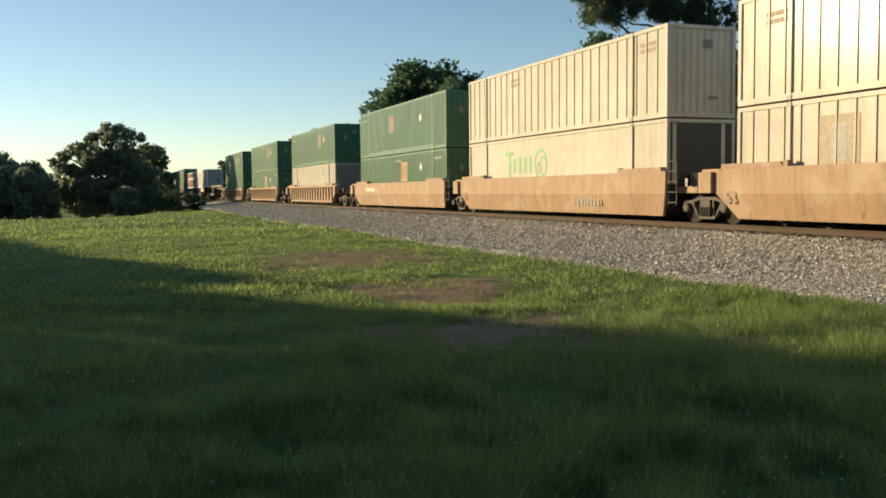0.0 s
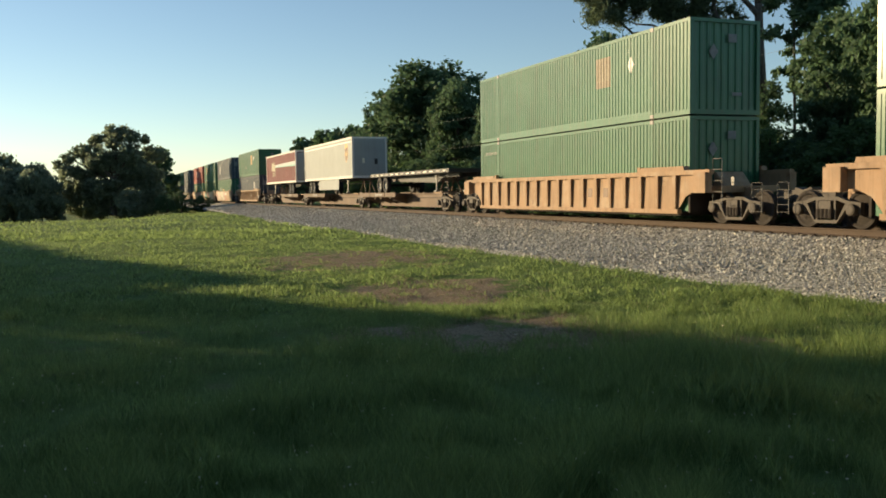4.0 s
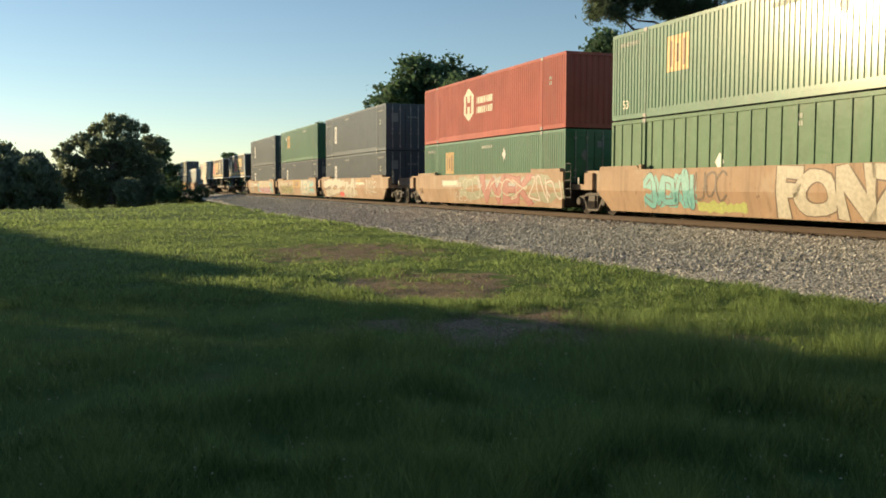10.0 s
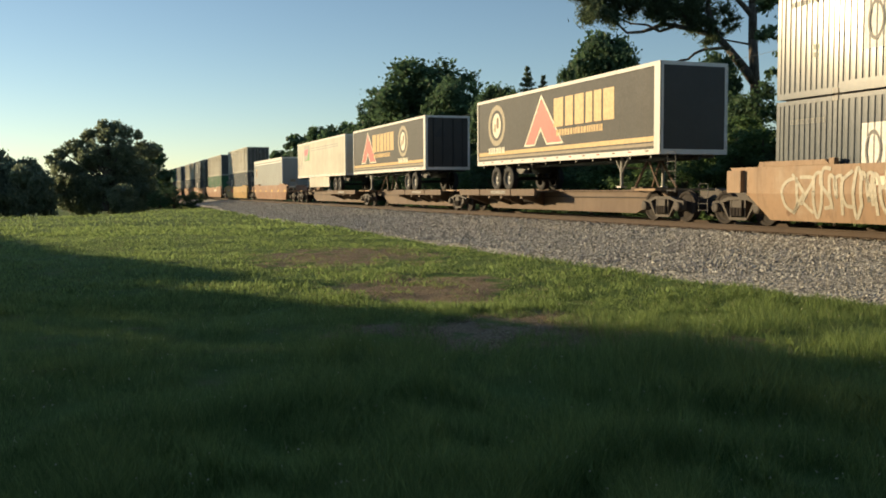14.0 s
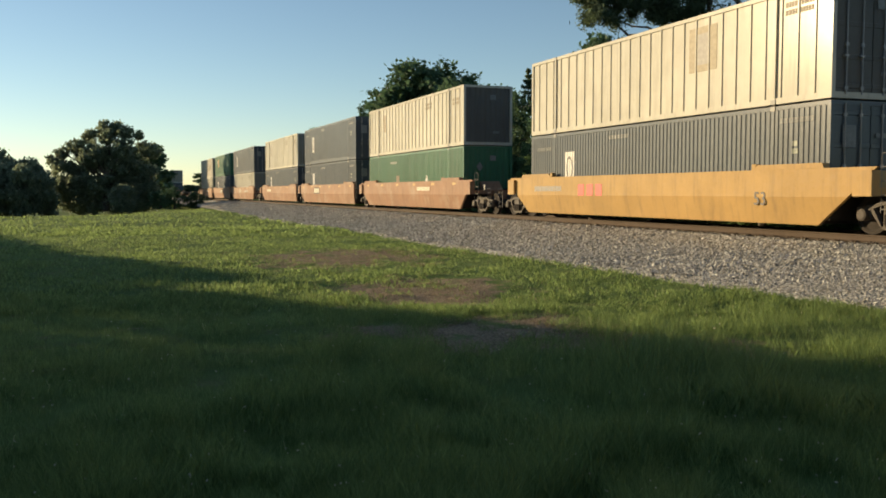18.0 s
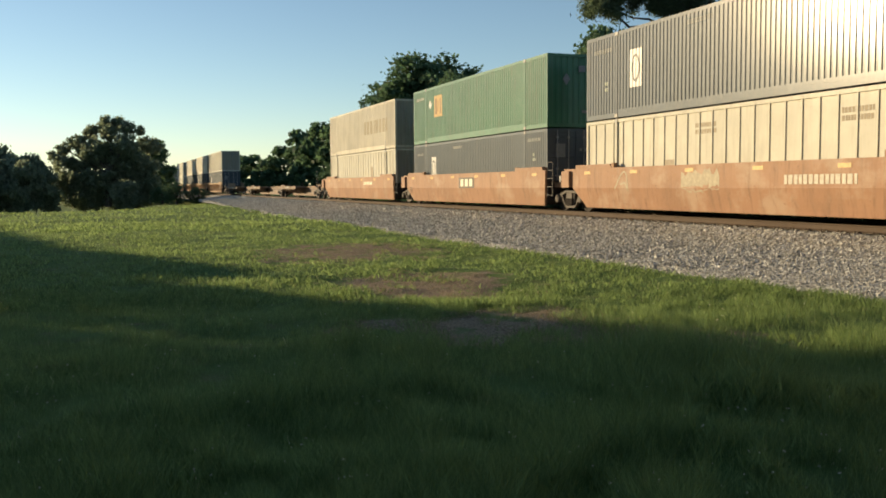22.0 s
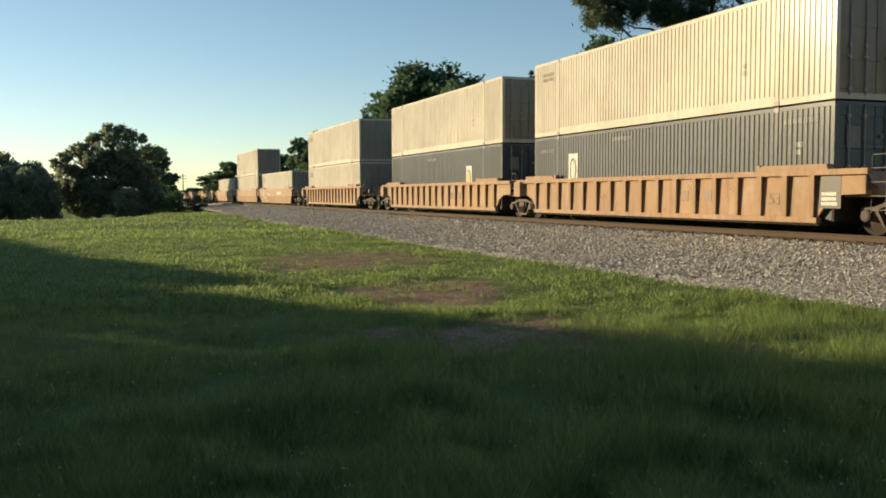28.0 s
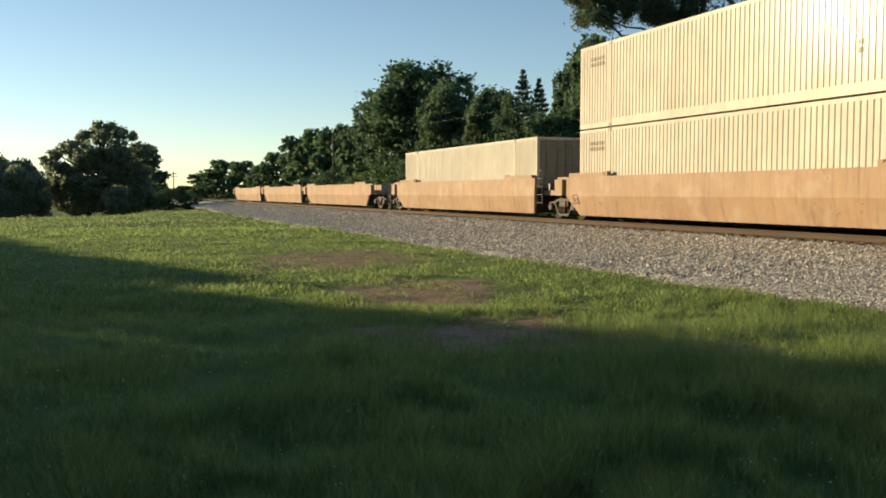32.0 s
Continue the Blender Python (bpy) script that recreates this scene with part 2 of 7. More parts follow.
NEEDLE = leaf_material("pine_needle", (0.075, 0.115, 0.070), (0.180, 0.235, 0.135), 0.6)
STRAW = leaf_material("dry_straw", (0.100, 0.075, 0.045), (0.600, 0.490, 0.330), 0.35)
BLADE = leaf_material("grass_blade", (0.080, 0.130, 0.043), (0.352, 0.468, 0.172), 0.68)
STALK = leaf_material("pale_stalk", (0.30, 0.34, 0.14), (0.62, 0.60, 0.32), 0.5)
BARK = bark_material("grey_bark", (0.060, 0.048, 0.038), (0.170, 0.140, 0.110))
TIE = bark_material("tie_timber", (0.045, 0.035, 0.028), (0.130, 0.100, 0.075))
RUST = paint("rusty_rail", (0.085, 0.062, 0.048), 0.75, amount=0.5, coat=0.0)


# ---- mesh shorthands ----
def spot(s, q, z=0.0):
    """World place from the distance along the track (far is plus), the distance across it and the height."""
    return Vector((q * CP - s * SP, q * SP + s * CP, z))


def box(bm, x0, x1, y0, y1, z0, z1):
    vs = [bm.verts.new(p) for p in ((x0, y0, z0), (x1, y0, z0), (x1, y1, z0), (x0, y1, z0), (x0, y0, z1), (x1, y0, z1), (x1, y1, z1), (x0, y1, z1))]
    for f in ((3, 2, 1, 0), (4, 5, 6, 7), (0, 1, 5, 4), (1, 2, 6, 5), (2, 3, 7, 6), (3, 0, 4, 7)):
        bm.faces.new([vs[i] for i in f])


def tube(bm, a, b, r, n=8, r2=None):
    a, b = Vector(a), Vector(b)
    q = (b - a).to_track_quat("Z", "Y")
    r2 = r if r2 is None else r2
    ring = [[bm.verts.new(c + q @ Vector((rad * math.cos(6.2832 * i / n), rad * math.sin(6.2832 * i / n), 0))) for i in range(n)] for c, rad in ((a, r), (b, r2))]
    for i in range(n):
        bm.faces.new((ring[0][i], ring[0][(i + 1) % n], ring[1][(i + 1) % n], ring[1][i]))
    bm.faces.new(ring[0][::-1])
    bm.faces.new(ring[1])


def sweep(bm, path, r, n=6):
    """A bent round bar along a path."""
    rings = []
    path = [Vector(v) for v in path]
    for i, c in enumerate(path):
        d = path[min(i + 1, len(path) - 1)] - path[max(i - 1, 0)]
        qt = d.to_track_quat("Z", "Y")
        rings.append([bm.verts.new(c + qt @ Vector((r * math.cos(6.2832 * k / n), r * math.sin(6.2832 * k / n), 0))) for k in range(n)])
    for a, b in zip(rings, rings[1:]):
        # join each ring to the next at the nearest turn
        k0 = min(range(n), key=lambda k: (a[0].co - b[k].co).length)
        for k in range(n):
            bm.faces.new((a[k], a[(k + 1) % n], b[(k0 + k + 1) % n], b[(k0 + k) % n]))


def lathe(bm, profile, n=24, caps=True):
    """A turned body about the local y axis from (y, radius) pairs."""
    rings = [[bm.verts.new((r * math.cos(6.2832 * i / n), y, r * math.sin(6.2832 * i / n))) for i in range(n)] for y, r in profile]
    for p, q in zip(rings, rings[1:]):
        for i in range(n):
            bm.faces.new((p[i], p[(i + 1) % n], q[(i + 1) % n], q[i]))
    if caps:
        bm.faces.new(rings[0])
        bm.faces.new(rings[-1][::-1])


def slab(bm, outline, y0, y1):
    """An outline in x and z, pushed from y0 to y1."""
    a = [bm.verts.new((x, y0, z)) for x, z in outline]
    b = [bm.verts.new((x, y1, z)) for x, z in outline]
    bm.faces.new(a)
    bm.faces.new(b[::-1])
    for i in range(len(a)):
        j = (i + 1) % len(a)
        bm.faces.new((a[j], a[i], b[i], b[j]))


def part(name, bm, material, parent, label="", at=None, smooth=False):
    """Links a bmesh, or a mesh already made, as one object under a thing or a part."""
    if isinstance(bm, bmesh.types.BMesh):
        bmesh.ops.recalc_face_normals(bm, faces=bm.faces)
        me = bpy.data.meshes.new(name)
        bm.to_mesh(me)
        bm.free()
        if smooth:
            me.shade_smooth()
    else:
        me = bm
    if material and not me.materials:
        me.materials.append(material)
    ob = new(name, me)
    ob.parent = parent
    if at:
        ob.matrix_basis = at
    if label:
        tagged(ob, label)
    return ob


STORE = {}


def shared(key, make, material, smooth=False):
    """The mesh that make(bm) builds, made once for a key and kept once for each material."""
    k = (key, material.name)
    if k not in STORE:
        if key not in STORE:
            bm = bmesh.new()
            make(bm)
            bmesh.ops.recalc_face_normals(bm, faces=bm.faces)
            me = bpy.data.meshes.new(str(key[0] if isinstance(key, tuple) else key))
            bm.to_mesh(me)
            bm.free()
            if smooth:
                me.shade_smooth()
            STORE[key] = me
        me = STORE[key].copy()
        me.materials.append(material)
        STORE[k] = me
    return STORE[k]


def sheet(name, verts, faces, material):
    me = bpy.data.meshes.new(name)
    me.from_pydata(verts, [], faces)
    me.materials.append(material)
    me.update()
    return me


# ---- ground ----
BARE = [(-0.2, 14.8, 2.0, 3.0), (-2.4, 23.0, 2.7, 4.4), (2.3, 9.5, 1.5, 1.2), (0.3, 10.1, 1.7, 1.2), (1.3, 11.2, 1.2, 1.0)]


def bare(x, y):
    v = 0.0
    for cx, cy, rx, ry in BARE:
        v = max(v, 1 - ((x - cx) / rx) ** 2 - ((y - cy) / ry) ** 2)
    if v > 0:
        v += 0.7 * noise.noise((x * 1.1, y * 0.6, 7)) + 0.7 * noise.noise((x * 3.1, y * 1.7, 8)) + 0.55 * noise.noise((x * 7.5, y * 4.5, 9)) + 0.02
    return min(1.0, max(0.0, v))


def step(a, b, v):
    u = min(1.0, max(0.0, (v - a) / (b - a)))
    return u * u * (3 - 2 * u)


def ground_z(x, y):
    q = x * CP + y * SP
    near = 1 - step(60, 140, math.hypot(x, y))
    z = GROUND + near * (0.07 * noise.noise((x * 0.16, y * 0.16, 0)) + 0.045 * noise.noise((x * 0.45, y * 0.5, 5)) + 0.03 * noise.noise((x * 1.3, y * 1.3, 6)))
    z += near * 0.13 * step(22, 40, y) * noise.noise((x * 0.13, y * 0.10, 9))
    z += near * 0.035 * noise.noise((x * 2.6, y * 2.0, 11)) * (1 - step(30, 45, y))
    z -= 0.9 * step(58, 74, y) * step(22, 34, -x)
    z -= 0.14 * step(9.6, 10.6, q) * (1 - step(23, 25, q))
    z -= 0.9 * step(72, 105, y + 0.25 * x) * (1 - step(4, 10, q))
    return z


def axis(lo, hi, fine, grow=1.14, core=26.0):
    v, out = 0.0, [0.0]
    d = fine
    while v < hi:
        v += d
        if v > core:
            d *= grow
        out.append(v)
    v, d, neg = 0.0, fine, []
    while v > lo:
        v -= d
        if v < -core:
            d *= grow
        neg.append(v)
    return neg[::-1] + out


def build_ground():
    xs, ys = axis(-3500, 3500, 0.25, core=12), axis(-3500, 3800, 0.25, core=26)
    verts = [(x, y, ground_z(x, y)) for y in ys for x in xs]
    w = len(xs)
    faces = [(j * w + i, j * w + i + 1, (j + 1) * w + i + 1, (j + 1) * w + i) for j in range(len(ys) - 1) for i in range(w - 1)]
    me = sheet("ground", verts, faces, LAWN)
    at = me.attributes.new("bare", "FLOAT", "POINT")
    at.data.foreach_set("value", [bare(x, y) for x, y, z in verts])
    me.shade_smooth()
    tagged(new("ground", me), "green mown lawn with bare earth patches", "ground", kind="structure")


PROFILE = [(9.9, -0.72), (10.3, -0.60), (11.5, -0.55), (15.2, -0.40), (16.25, -0.21), (19.7, -0.21), (20.8, -0.45), (23.2, -0.62), (24.2, -0.78)]


def bed_z(q):
    for (a, za), (b, zb) in zip(PROFILE, PROFILE[1:]):
        if a <= q <= b:
            return za + (zb - za) * (q - a) / (b - a)
    return -0.8


def edge_shift(s):
    return 0.55 * noise.noise((s * 0.13, 3, 0)) + 0.30 * noise.noise((s * 0.7, 9, 0)) + 0.16 * noise.noise((s * 2.1, 5, 0)) + step(60, 110, s) * 1.6


def build_bed():
    ss = [-70 + 0.6 * i for i in range(250)] + [80 + 6 * i for i in range(150)]
    verts, faces, n = [], [], len(PROFILE)
    for s in ss:
        for k, (q, z) in enumerate(PROFILE):
            qq = q + edge_shift(s) * (1.0, 1.0, 0.7, 0.1)[k] if k < 4 else q
            verts.append(spot(s, qq, z + (0.02 * noise.noise((s * 0.8, q, 2)) if 0 < k < n - 1 else 0)))
    for i in range(len(ss) - 1):
        faces += [(i * n + k, i * n + k + 1, (i + 1) * n + k + 1, (i + 1) * n + k) for k in range(n - 1)]
    me = sheet("ballast_bed", verts, faces, GRAVEL)
    me.shade_smooth()
    tagged(new("ballast_bed", me), "broad bed of grey crushed stone ballast", "ballast", kind="structure")


def build_stones():
    rng = np.random.default_rng(4)
    oct_v = np.array([(1, 0, -0.4), (0, 1, -0.4), (-1, 0, -0.4), (0, -1, -0.4), (0.2, 0.1, 0.9)], float)
    oct_f = np.array([(0, 1, 4), (1, 2, 4), (2, 3, 4), (3, 0, 4)])
    n = 110000
    s = 2 + 125 * rng.random(n) ** 1.9
    q = 9.9 + 7.2 * rng.random(n)
    keep = np.array([qq > 9.98 + edge_shift(a) * 1.0 + 0.3 * r for a, qq, r in zip(s, q, rng.random(n))])
    s, q = s[keep], q[keep]
    n = len(s)
    size = (0.012 + 0.022 * rng.random(n)) * (1 + s / 55)
    vv = oct_v[None] * (size[:, None, None] * (0.6 + 0.8 * rng.random((n, 1, 3)))) * (0.75 + 0.5 * rng.random((n, 5, 1)))
    a = rng.random(n) * 6.283
    ca, sa = np.cos(a)[:, None], np.sin(a)[:, None]
    x = vv[:, :, 0] * ca - vv[:, :, 1] * sa
    y = vv[:, :, 0] * sa + vv[:, :, 1] * ca
    z = vv[:, :, 2] * 0.75
    zb = np.array([bed_z(v) for v in q])
    P = np.stack([x + (q * CP - s * SP)[:, None], y + (q * SP + s * CP)[:, None], z + (zb + size * 0.25)[:, None]], -1).reshape(-1, 3)
    F = (oct_f[None] + 5 * np.arange(n)[:, None, None]).reshape(-1, 3)
    me = sheet("ballast_stones", P.tolist(), F.tolist(), STONE)
    tagged(new("ballast_stones", me), "loose grey crushed ballast stones beside the track", "gravel", kind="stuff")


def build_track():
    for side in (-1, 1):
        q = TRACK_Q + side * 0.755
        prof = [(-0.07, -0.185), (0.07, -0.185), (0.07, -0.172), (0.012, -0.15), (0.012, -0.045), (0.036, -0.035), (0.036, -0.004), (0.026, 0), (-0.026, 0), (-0.036, -0.004), (-0.036, -0.035), (-0.012, -0.045), (-0.012, -0.15), (-0.07, -0.172)]
        bm = bmesh.new()
        a = [bm.verts.new(spot(-70, q + y, z)) for y, z in prof]
        b = [bm.verts.new(spot(900, q + y, z)) for y, z in prof]
        bm.faces.new(a)
        bm.faces.new(b[::-1])
        for i in range(len(prof)):
            j = (i + 1) % len(prof)
            bm.faces.new((a[i], a[j], b[j], b[i]))
        rail = tagged(part("rail", bm, RUST, None), "rusty steel rail with a worn bright head", "rail", "rails of the track", "structure")
        bm = bmesh.new()
        c = [spot(-70, q - 0.024, 0.0025), spot(-70, q + 0.024, 0.0025), spot(900, q + 0.024, 0.0025), spot(900, q - 0.024, 0.0025)]
        bm.faces.new([bm.verts.new(v) for v in c])
        part("running_band", bm, STEEL, rail, "bright worn running band")


build_ground()
build_bed()
build_track()

# ---- train: shared details ----
MOVING = []                                # (thing, distance along the track at the start, height)
SPINNING = []                              # (wheelset, place on its truck, distance along the track)
LEN, HALF_W, TALL = 16.15, 1.295, 2.895


def thing(name, s, z, label, category, group):
    ob = new(name)
    ob.empty_display_size = 0.3
    tagged(ob, label, category, group)
    MOVING.append((ob, s, z))
    return ob


RIB_PITCH, RIB_DEPTH = 0.192, 0.021


def rib_profile():
    """Breaks of the corrugated wall: (x, depth below the crests)."""
    prof = []
    for a, b in ((-LEN / 2 + 0.12, -6.12), (-6.0, 6.0), (6.12, LEN / 2 - 0.12)):
        n = max(1, round((b - a) / RIB_PITCH))
        p = (b - a) / n
        for i in range(n):
            x = a + i * p
            prof += [(x, RIB_DEPTH), (x + p * 0.18, 0.0), (x + p * 0.70, 0.0), (x + p * 0.86, RIB_DEPTH)]
        prof.append((b, RIB_DEPTH))
    return prof


RIBS = rib_profile()
RIB_X, RIB_D = [v[0] for v in RIBS], [v[1] for v in RIBS]


def painted(bm, x0, x1, low, high, lift):
    """A painted patch that lies in the corrugation; low and high give its edges at x."""
    xs = sorted({x0, x1, *[v for v in RIB_X if x0 < v < x1], *[x0 + (x1 - x0) * i / 6 for i in range(7)]})
    for a, b in zip(xs, xs[1:]):
        if b - a < 1e-4:
            continue
        ya, yb = (-HALF_W - lift + float(np.interp(v, RIB_X, RIB_D)) for v in (a, b))
        bm.faces.new([bm.verts.new(v) for v in ((a, ya, low(a)), (b, yb, low(b)), (b, yb, high(b)), (a, ya, high(a)))])


def bars(parent, x, z, w, h, material, y=-HALF_W - 0.006, rows=1, seed=1, name="lettering_bar", label="", ribbed=False):
    """Unreadable writing as a row of plain bars; small writing is one part."""
    rng = random.Random(seed)
    big = h >= 0.2
    bm = bmesh.new()
    for r in range(rows):
        u = x - w / 2
        while u < x + w / 2 - 0.04:
            d = h * rng.uniform(0.4, 0.75)
            lo, hi = z - r * h * 1.5 - h / 2, z - r * h * 1.5 + h / 2
            if ribbed:
                painted(bm, u, min(u + d, x + w / 2), lambda v: lo, lambda v: hi, 0.004)
            else:
                box(bm, u, min(u + d, x + w / 2), y - 0.003, y, lo, hi)
            u += d * 1.35
            if big:
                part(name, bm, material, parent, label)
                bm = bmesh.new()
    if big:
        bm.free()
    else:
        tagged(part("small_lettering", bm, material, parent, label), label, kind="stuff")


def plate(parent, x, z, w, h, material, y=-HALF_W - 0.004, name="painted_panel", label=""):
    bm = bmesh.new()
    box(bm, x - w / 2, x + w / 2, y - 0.003, y, z - h / 2, z + h / 2)
    return part(name, bm, material, parent, label)


def disc(parent, x, z, r, material, y, hole=0.0, squash=1.0, name="painted_ring", n=20):
    bm = bmesh.new()
    o = [(x + r * math.cos(6.2832 * i / n) * squash, z + r * math.sin(6.2832 * i / n)) for i in range(n)]
    if hole:
        k = [(x + hole * math.cos(6.2832 * i / n) * squash, z + hole * math.sin(6.2832 * i / n)) for i in range(n)]
        a, b = [bm.verts.new((u, y, v)) for u, v in o], [bm.verts.new((u, y, v)) for u, v in k]
        for i in range(n):
            bm.faces.new((a[i], a[(i + 1) % n], b[(i + 1) % n], b[i]))
    else:
        bm.faces.new([bm.verts.new((u, y, v)) for u, v in o])
    return part(name, bm, material, parent)


def shape(parent, pts, material, y, name="painted_shape", label=""):
    bm = bmesh.new()
    slab(bm, pts, y - 0.003, y)
    return part(name, bm, material, parent, label)


DIGITS = {}


def digits(parent, text, x, z, size, material, y):
    """Readable figures on the near side."""
    if text not in DIGITS:
        cu = bpy.data.curves.new("figures", "FONT")
        cu.body, cu.size, cu.extrude, cu.align_x = text, 1.0, 0.004, "CENTER"
        tmp = new("figures", cu)
        me = bpy.data.meshes.new_from_object(tmp.evaluated_get(bpy.context.evaluated_depsgraph_get()))
        bpy.data.objects.remove(tmp)
        me.materials.clear()
        DIGITS[text] = me
    me = DIGITS[text].copy()
    me.materials.append(material)
    return part("size_number", me, material, parent, "painted size figures", Matrix.Translation((x, y, z)) @ pose(0, 0, 0, 90, 0, 0) @ Matrix.Diagonal((size, size, 1, 1)))


def truck_frame(bm):
    """Two open cast side frames and the bolster between them."""
    for y in (-1.0, 1.0):
        a, b = y - 0.06, y + 0.06
        slab(bm, [(-1.12, 0.56), (-1.12, 0.66), (-0.72, 0.70), (-0.40, 0.80), (0.40, 0.80), (0.72, 0.70), (1.12, 0.66), (1.12, 0.56), (0.74, 0.60), (0.38, 0.71), (-0.38, 0.71), (-0.74, 0.60)], a, b)
        slab(bm, [(-0.36, 0.14), (0.36, 0.14), (0.40, 0.22), (-0.40, 0.22)], a, b)
        for sg in (-1, 1):
            slab(bm, [(sg * 0.34, 0.14), (sg * 0.43, 0.22), (sg * 0.74, 0.60), (sg * 0.63, 0.63)], a, b)
            slab(bm, [(sg * 0.27, 0.22), (sg * 0.33, 0.22), (sg * 0.33, 0.72), (sg * 0.27, 0.72)], a, b)
            slab(bm, [(sg * 1.05, 0.38), (sg * 1.12, 0.38), (sg * 1.12, 0.58), (sg * 1.05, 0.58)], a, b)
            slab(bm, [(sg * 0.68, 0.40), (sg * 0.74, 0.38), (sg * 0.76, 0.60), (sg * 0.70, 0.60)], a, b)
    box(bm, -0.2, 0.2, -1.10, 1.10, 0.48, 0.70)
    for sg in (-1, 1):
        box(bm, sg * 0.42 - 0.04, sg * 0.42 + 0.04, -0.8, 0.8, 0.34, 0.44)


def truck_springs(bm):
    for x in (-0.2, -0.07, 0.07, 0.2):
        tube(bm, (x, 0, 0.26), (x, 0, 0.5), 0.07, 8)


def bearing(bm):
    lathe(bm, [(-0.12, 0.10), (-0.10, 0.145), (0.10, 0.145), (0.12, 0.09)], 12)


WHEEL_R = 0.483


def wheelset_shape(bm):
    prof = [(-0.80, 0.10), (-0.80, 0.20), (-0.77, 0.36), (-0.80, 0.41), (-0.80, WHEEL_R - 0.01), (-0.69, WHEEL_R), (-0.685, WHEEL_R + 0.028), (-0.66, WHEEL_R + 0.028), (-0.66, 0.41), (-0.70, 0.34), (-0.68, 0.20), (-0.62, 0.12), (-0.60, 0.085)]
    lathe(bm, prof + [(-y, r) for y, r in prof[::-1]], 28)


def truck(car, x, s):
    """A two-axle truck under a car, x ahead of its middle."""
    t = part("truck", shared("truck_frame", truck_frame, GREASE), GREASE, car, "cast steel two-axle truck", Matrix.Translation((x, 0, 0)))
    for y in (-1.085, 1.085):
        part("spring_nest", shared("truck_springs", truck_springs, IRON), IRON, t, "", Matrix.Translation((0, y, 0)))
    for dx in (-0.89, 0.89):
        w = part("wheelset", shared("wheelset", wheelset_shape, IRON), IRON, t, "dark steel wheelset with worn treads", Matrix.Translation((dx, 0, WHEEL_R)))
        SPINNING.append((w, dx, s))
        for y in (-1.06, 1.06):
            part("bearing", shared("bearing", bearing, GREASE), GREASE, t, "", Matrix.Translation((dx, y, WHEEL_R)))


def ladder_rails(bm):
    sweep(bm, [(0, 0, 0), (0, 0, 1.3), (0.03, 0, 1.35), (0.39, 0, 1.35), (0.42, 0, 1.3), (0.42, 0, 0)], 0.011)


def rung(bm):
    tube(bm, (0, 0, 0), (0.42, 0, 0), 0.012, 6)


def ladder(car, x, y, z, k=1.0):
    lad = part("ladder", shared("ladder", ladder_rails, LADDER), LADDER, car, "dull steel end ladder", Matrix.Translation((x, y, z)) @ Matrix.Diagonal((1, 1, k, 1)))
    for zz in (0.08, 0.4, 0.72, 1.04):
        part("rung", shared("rung", rung, LADDER), LADDER, lad, "", Matrix.Translation((0, 0, zz)))


def coupler_shape(bm):
    box(bm, 0, 0.8, -0.12, 0.12, -0.12, 0.12)
    slab(bm, [(0.8, -0.2), (1.1, -0.14), (1.12, 0.12), (0.8, 0.2)], -0.17, 0.17)


# ---- well cars ----
def well_y(z):
    return -1.532 + max(0.0, 0.9 - z) / 0.7 * 0.13


def smooth_well_side(bm, xr, xf, cut_r, cut_f, sg):
    """Two flat plates with a crease, notched over the trucks."""
    lo, up, lip = 0.2, 0.9, 1.6
    if sg:
        zs = [(lo, well_y(lo)), (up, well_y(up)), (lip, well_y(lip))]
        ends = [(xr + cut_r, xf - cut_f), (xr + cut_r * 0.45, xf - cut_f * (0.45 if cut_f > 1 else 0.1)), (xr, xf)]
        steps = 14
        rings = []
        for (z, y), (a, b) in zip(zs, ends):
            rings.append(([bm.verts.new((a + (b - a) * i / steps, y * sg, z)) for i in range(steps + 1)], [bm.verts.new((a + (b - a) * i / steps, (y + 0.09) * sg, z)) for i in range(steps + 1)]))
        for (o0, i0), (o1, i1) in zip(rings, rings[1:]):
            for k in range(steps):
                bm.faces.new((o0[k], o0[k + 1], o1[k + 1], o1[k]))
                bm.faces.new((i0[k + 1], i0[k], i1[k], i1[k + 1]))
            bm.faces.new((o0[0], o1[0], i1[0], i0[0]))
            bm.faces.new((o0[-1], i0[-1], i1[-1], o1[-1]))
        for k in range(steps):
            bm.faces.new((rings[0][0][k + 1], rings[0][0][k], rings[0][1][k], rings[0][1][k + 1]))
            bm.faces.new((rings[2][0][k], rings[2][0][k + 1], rings[2][1][k + 1], rings[2][1][k]))


def top_chord(bm):
    box(bm, -9.35, 9.35, -0.09, 0.09, 1.46, 1.60)


def bottom_chord(bm):
    box(bm, -7.75, 7.75, -0.08, 0.08, 0.28, 0.42)


def ribbed_web(bm, sg):
    if sg:
        slab(bm, [(-9.2, 1.46), (-9.2, 1.0), (-8.5, 0.98), (-8.05, 0.8), (-7.7, 0.42), (7.7, 0.42), (8.05, 0.8), (8.5, 0.98), (9.2, 1.0), (9.2, 1.46)], sg * 1.385, sg * 1.425)


def rib_shape(bm):
    slab(bm, [(-0.025, 0), (0.025, 0), (0.03, 1.04), (-0.03, 1.04)], -0.05, 0.09)
    for a, b in ((-0.085, -0.06),):
        vs = [bm.verts.new(v) for v in ((-0.05, a + 0.04, 0), (0.05, a + 0.04, 0), (0.10, a, 1.04), (-0.10, a, 1.04), (-0.05, b + 0.04, 0), (0.05, b + 0.04, 0), (0.10, b, 1.04), (-0.10, b, 1.04))]
        for f in ((0, 1, 2, 3), (7, 6, 5, 4), (0, 4, 5, 1), (1, 5, 6, 2), (2, 6, 7, 3), (3, 7, 4, 0)):
            bm.faces.new([vs[i] for i in f])


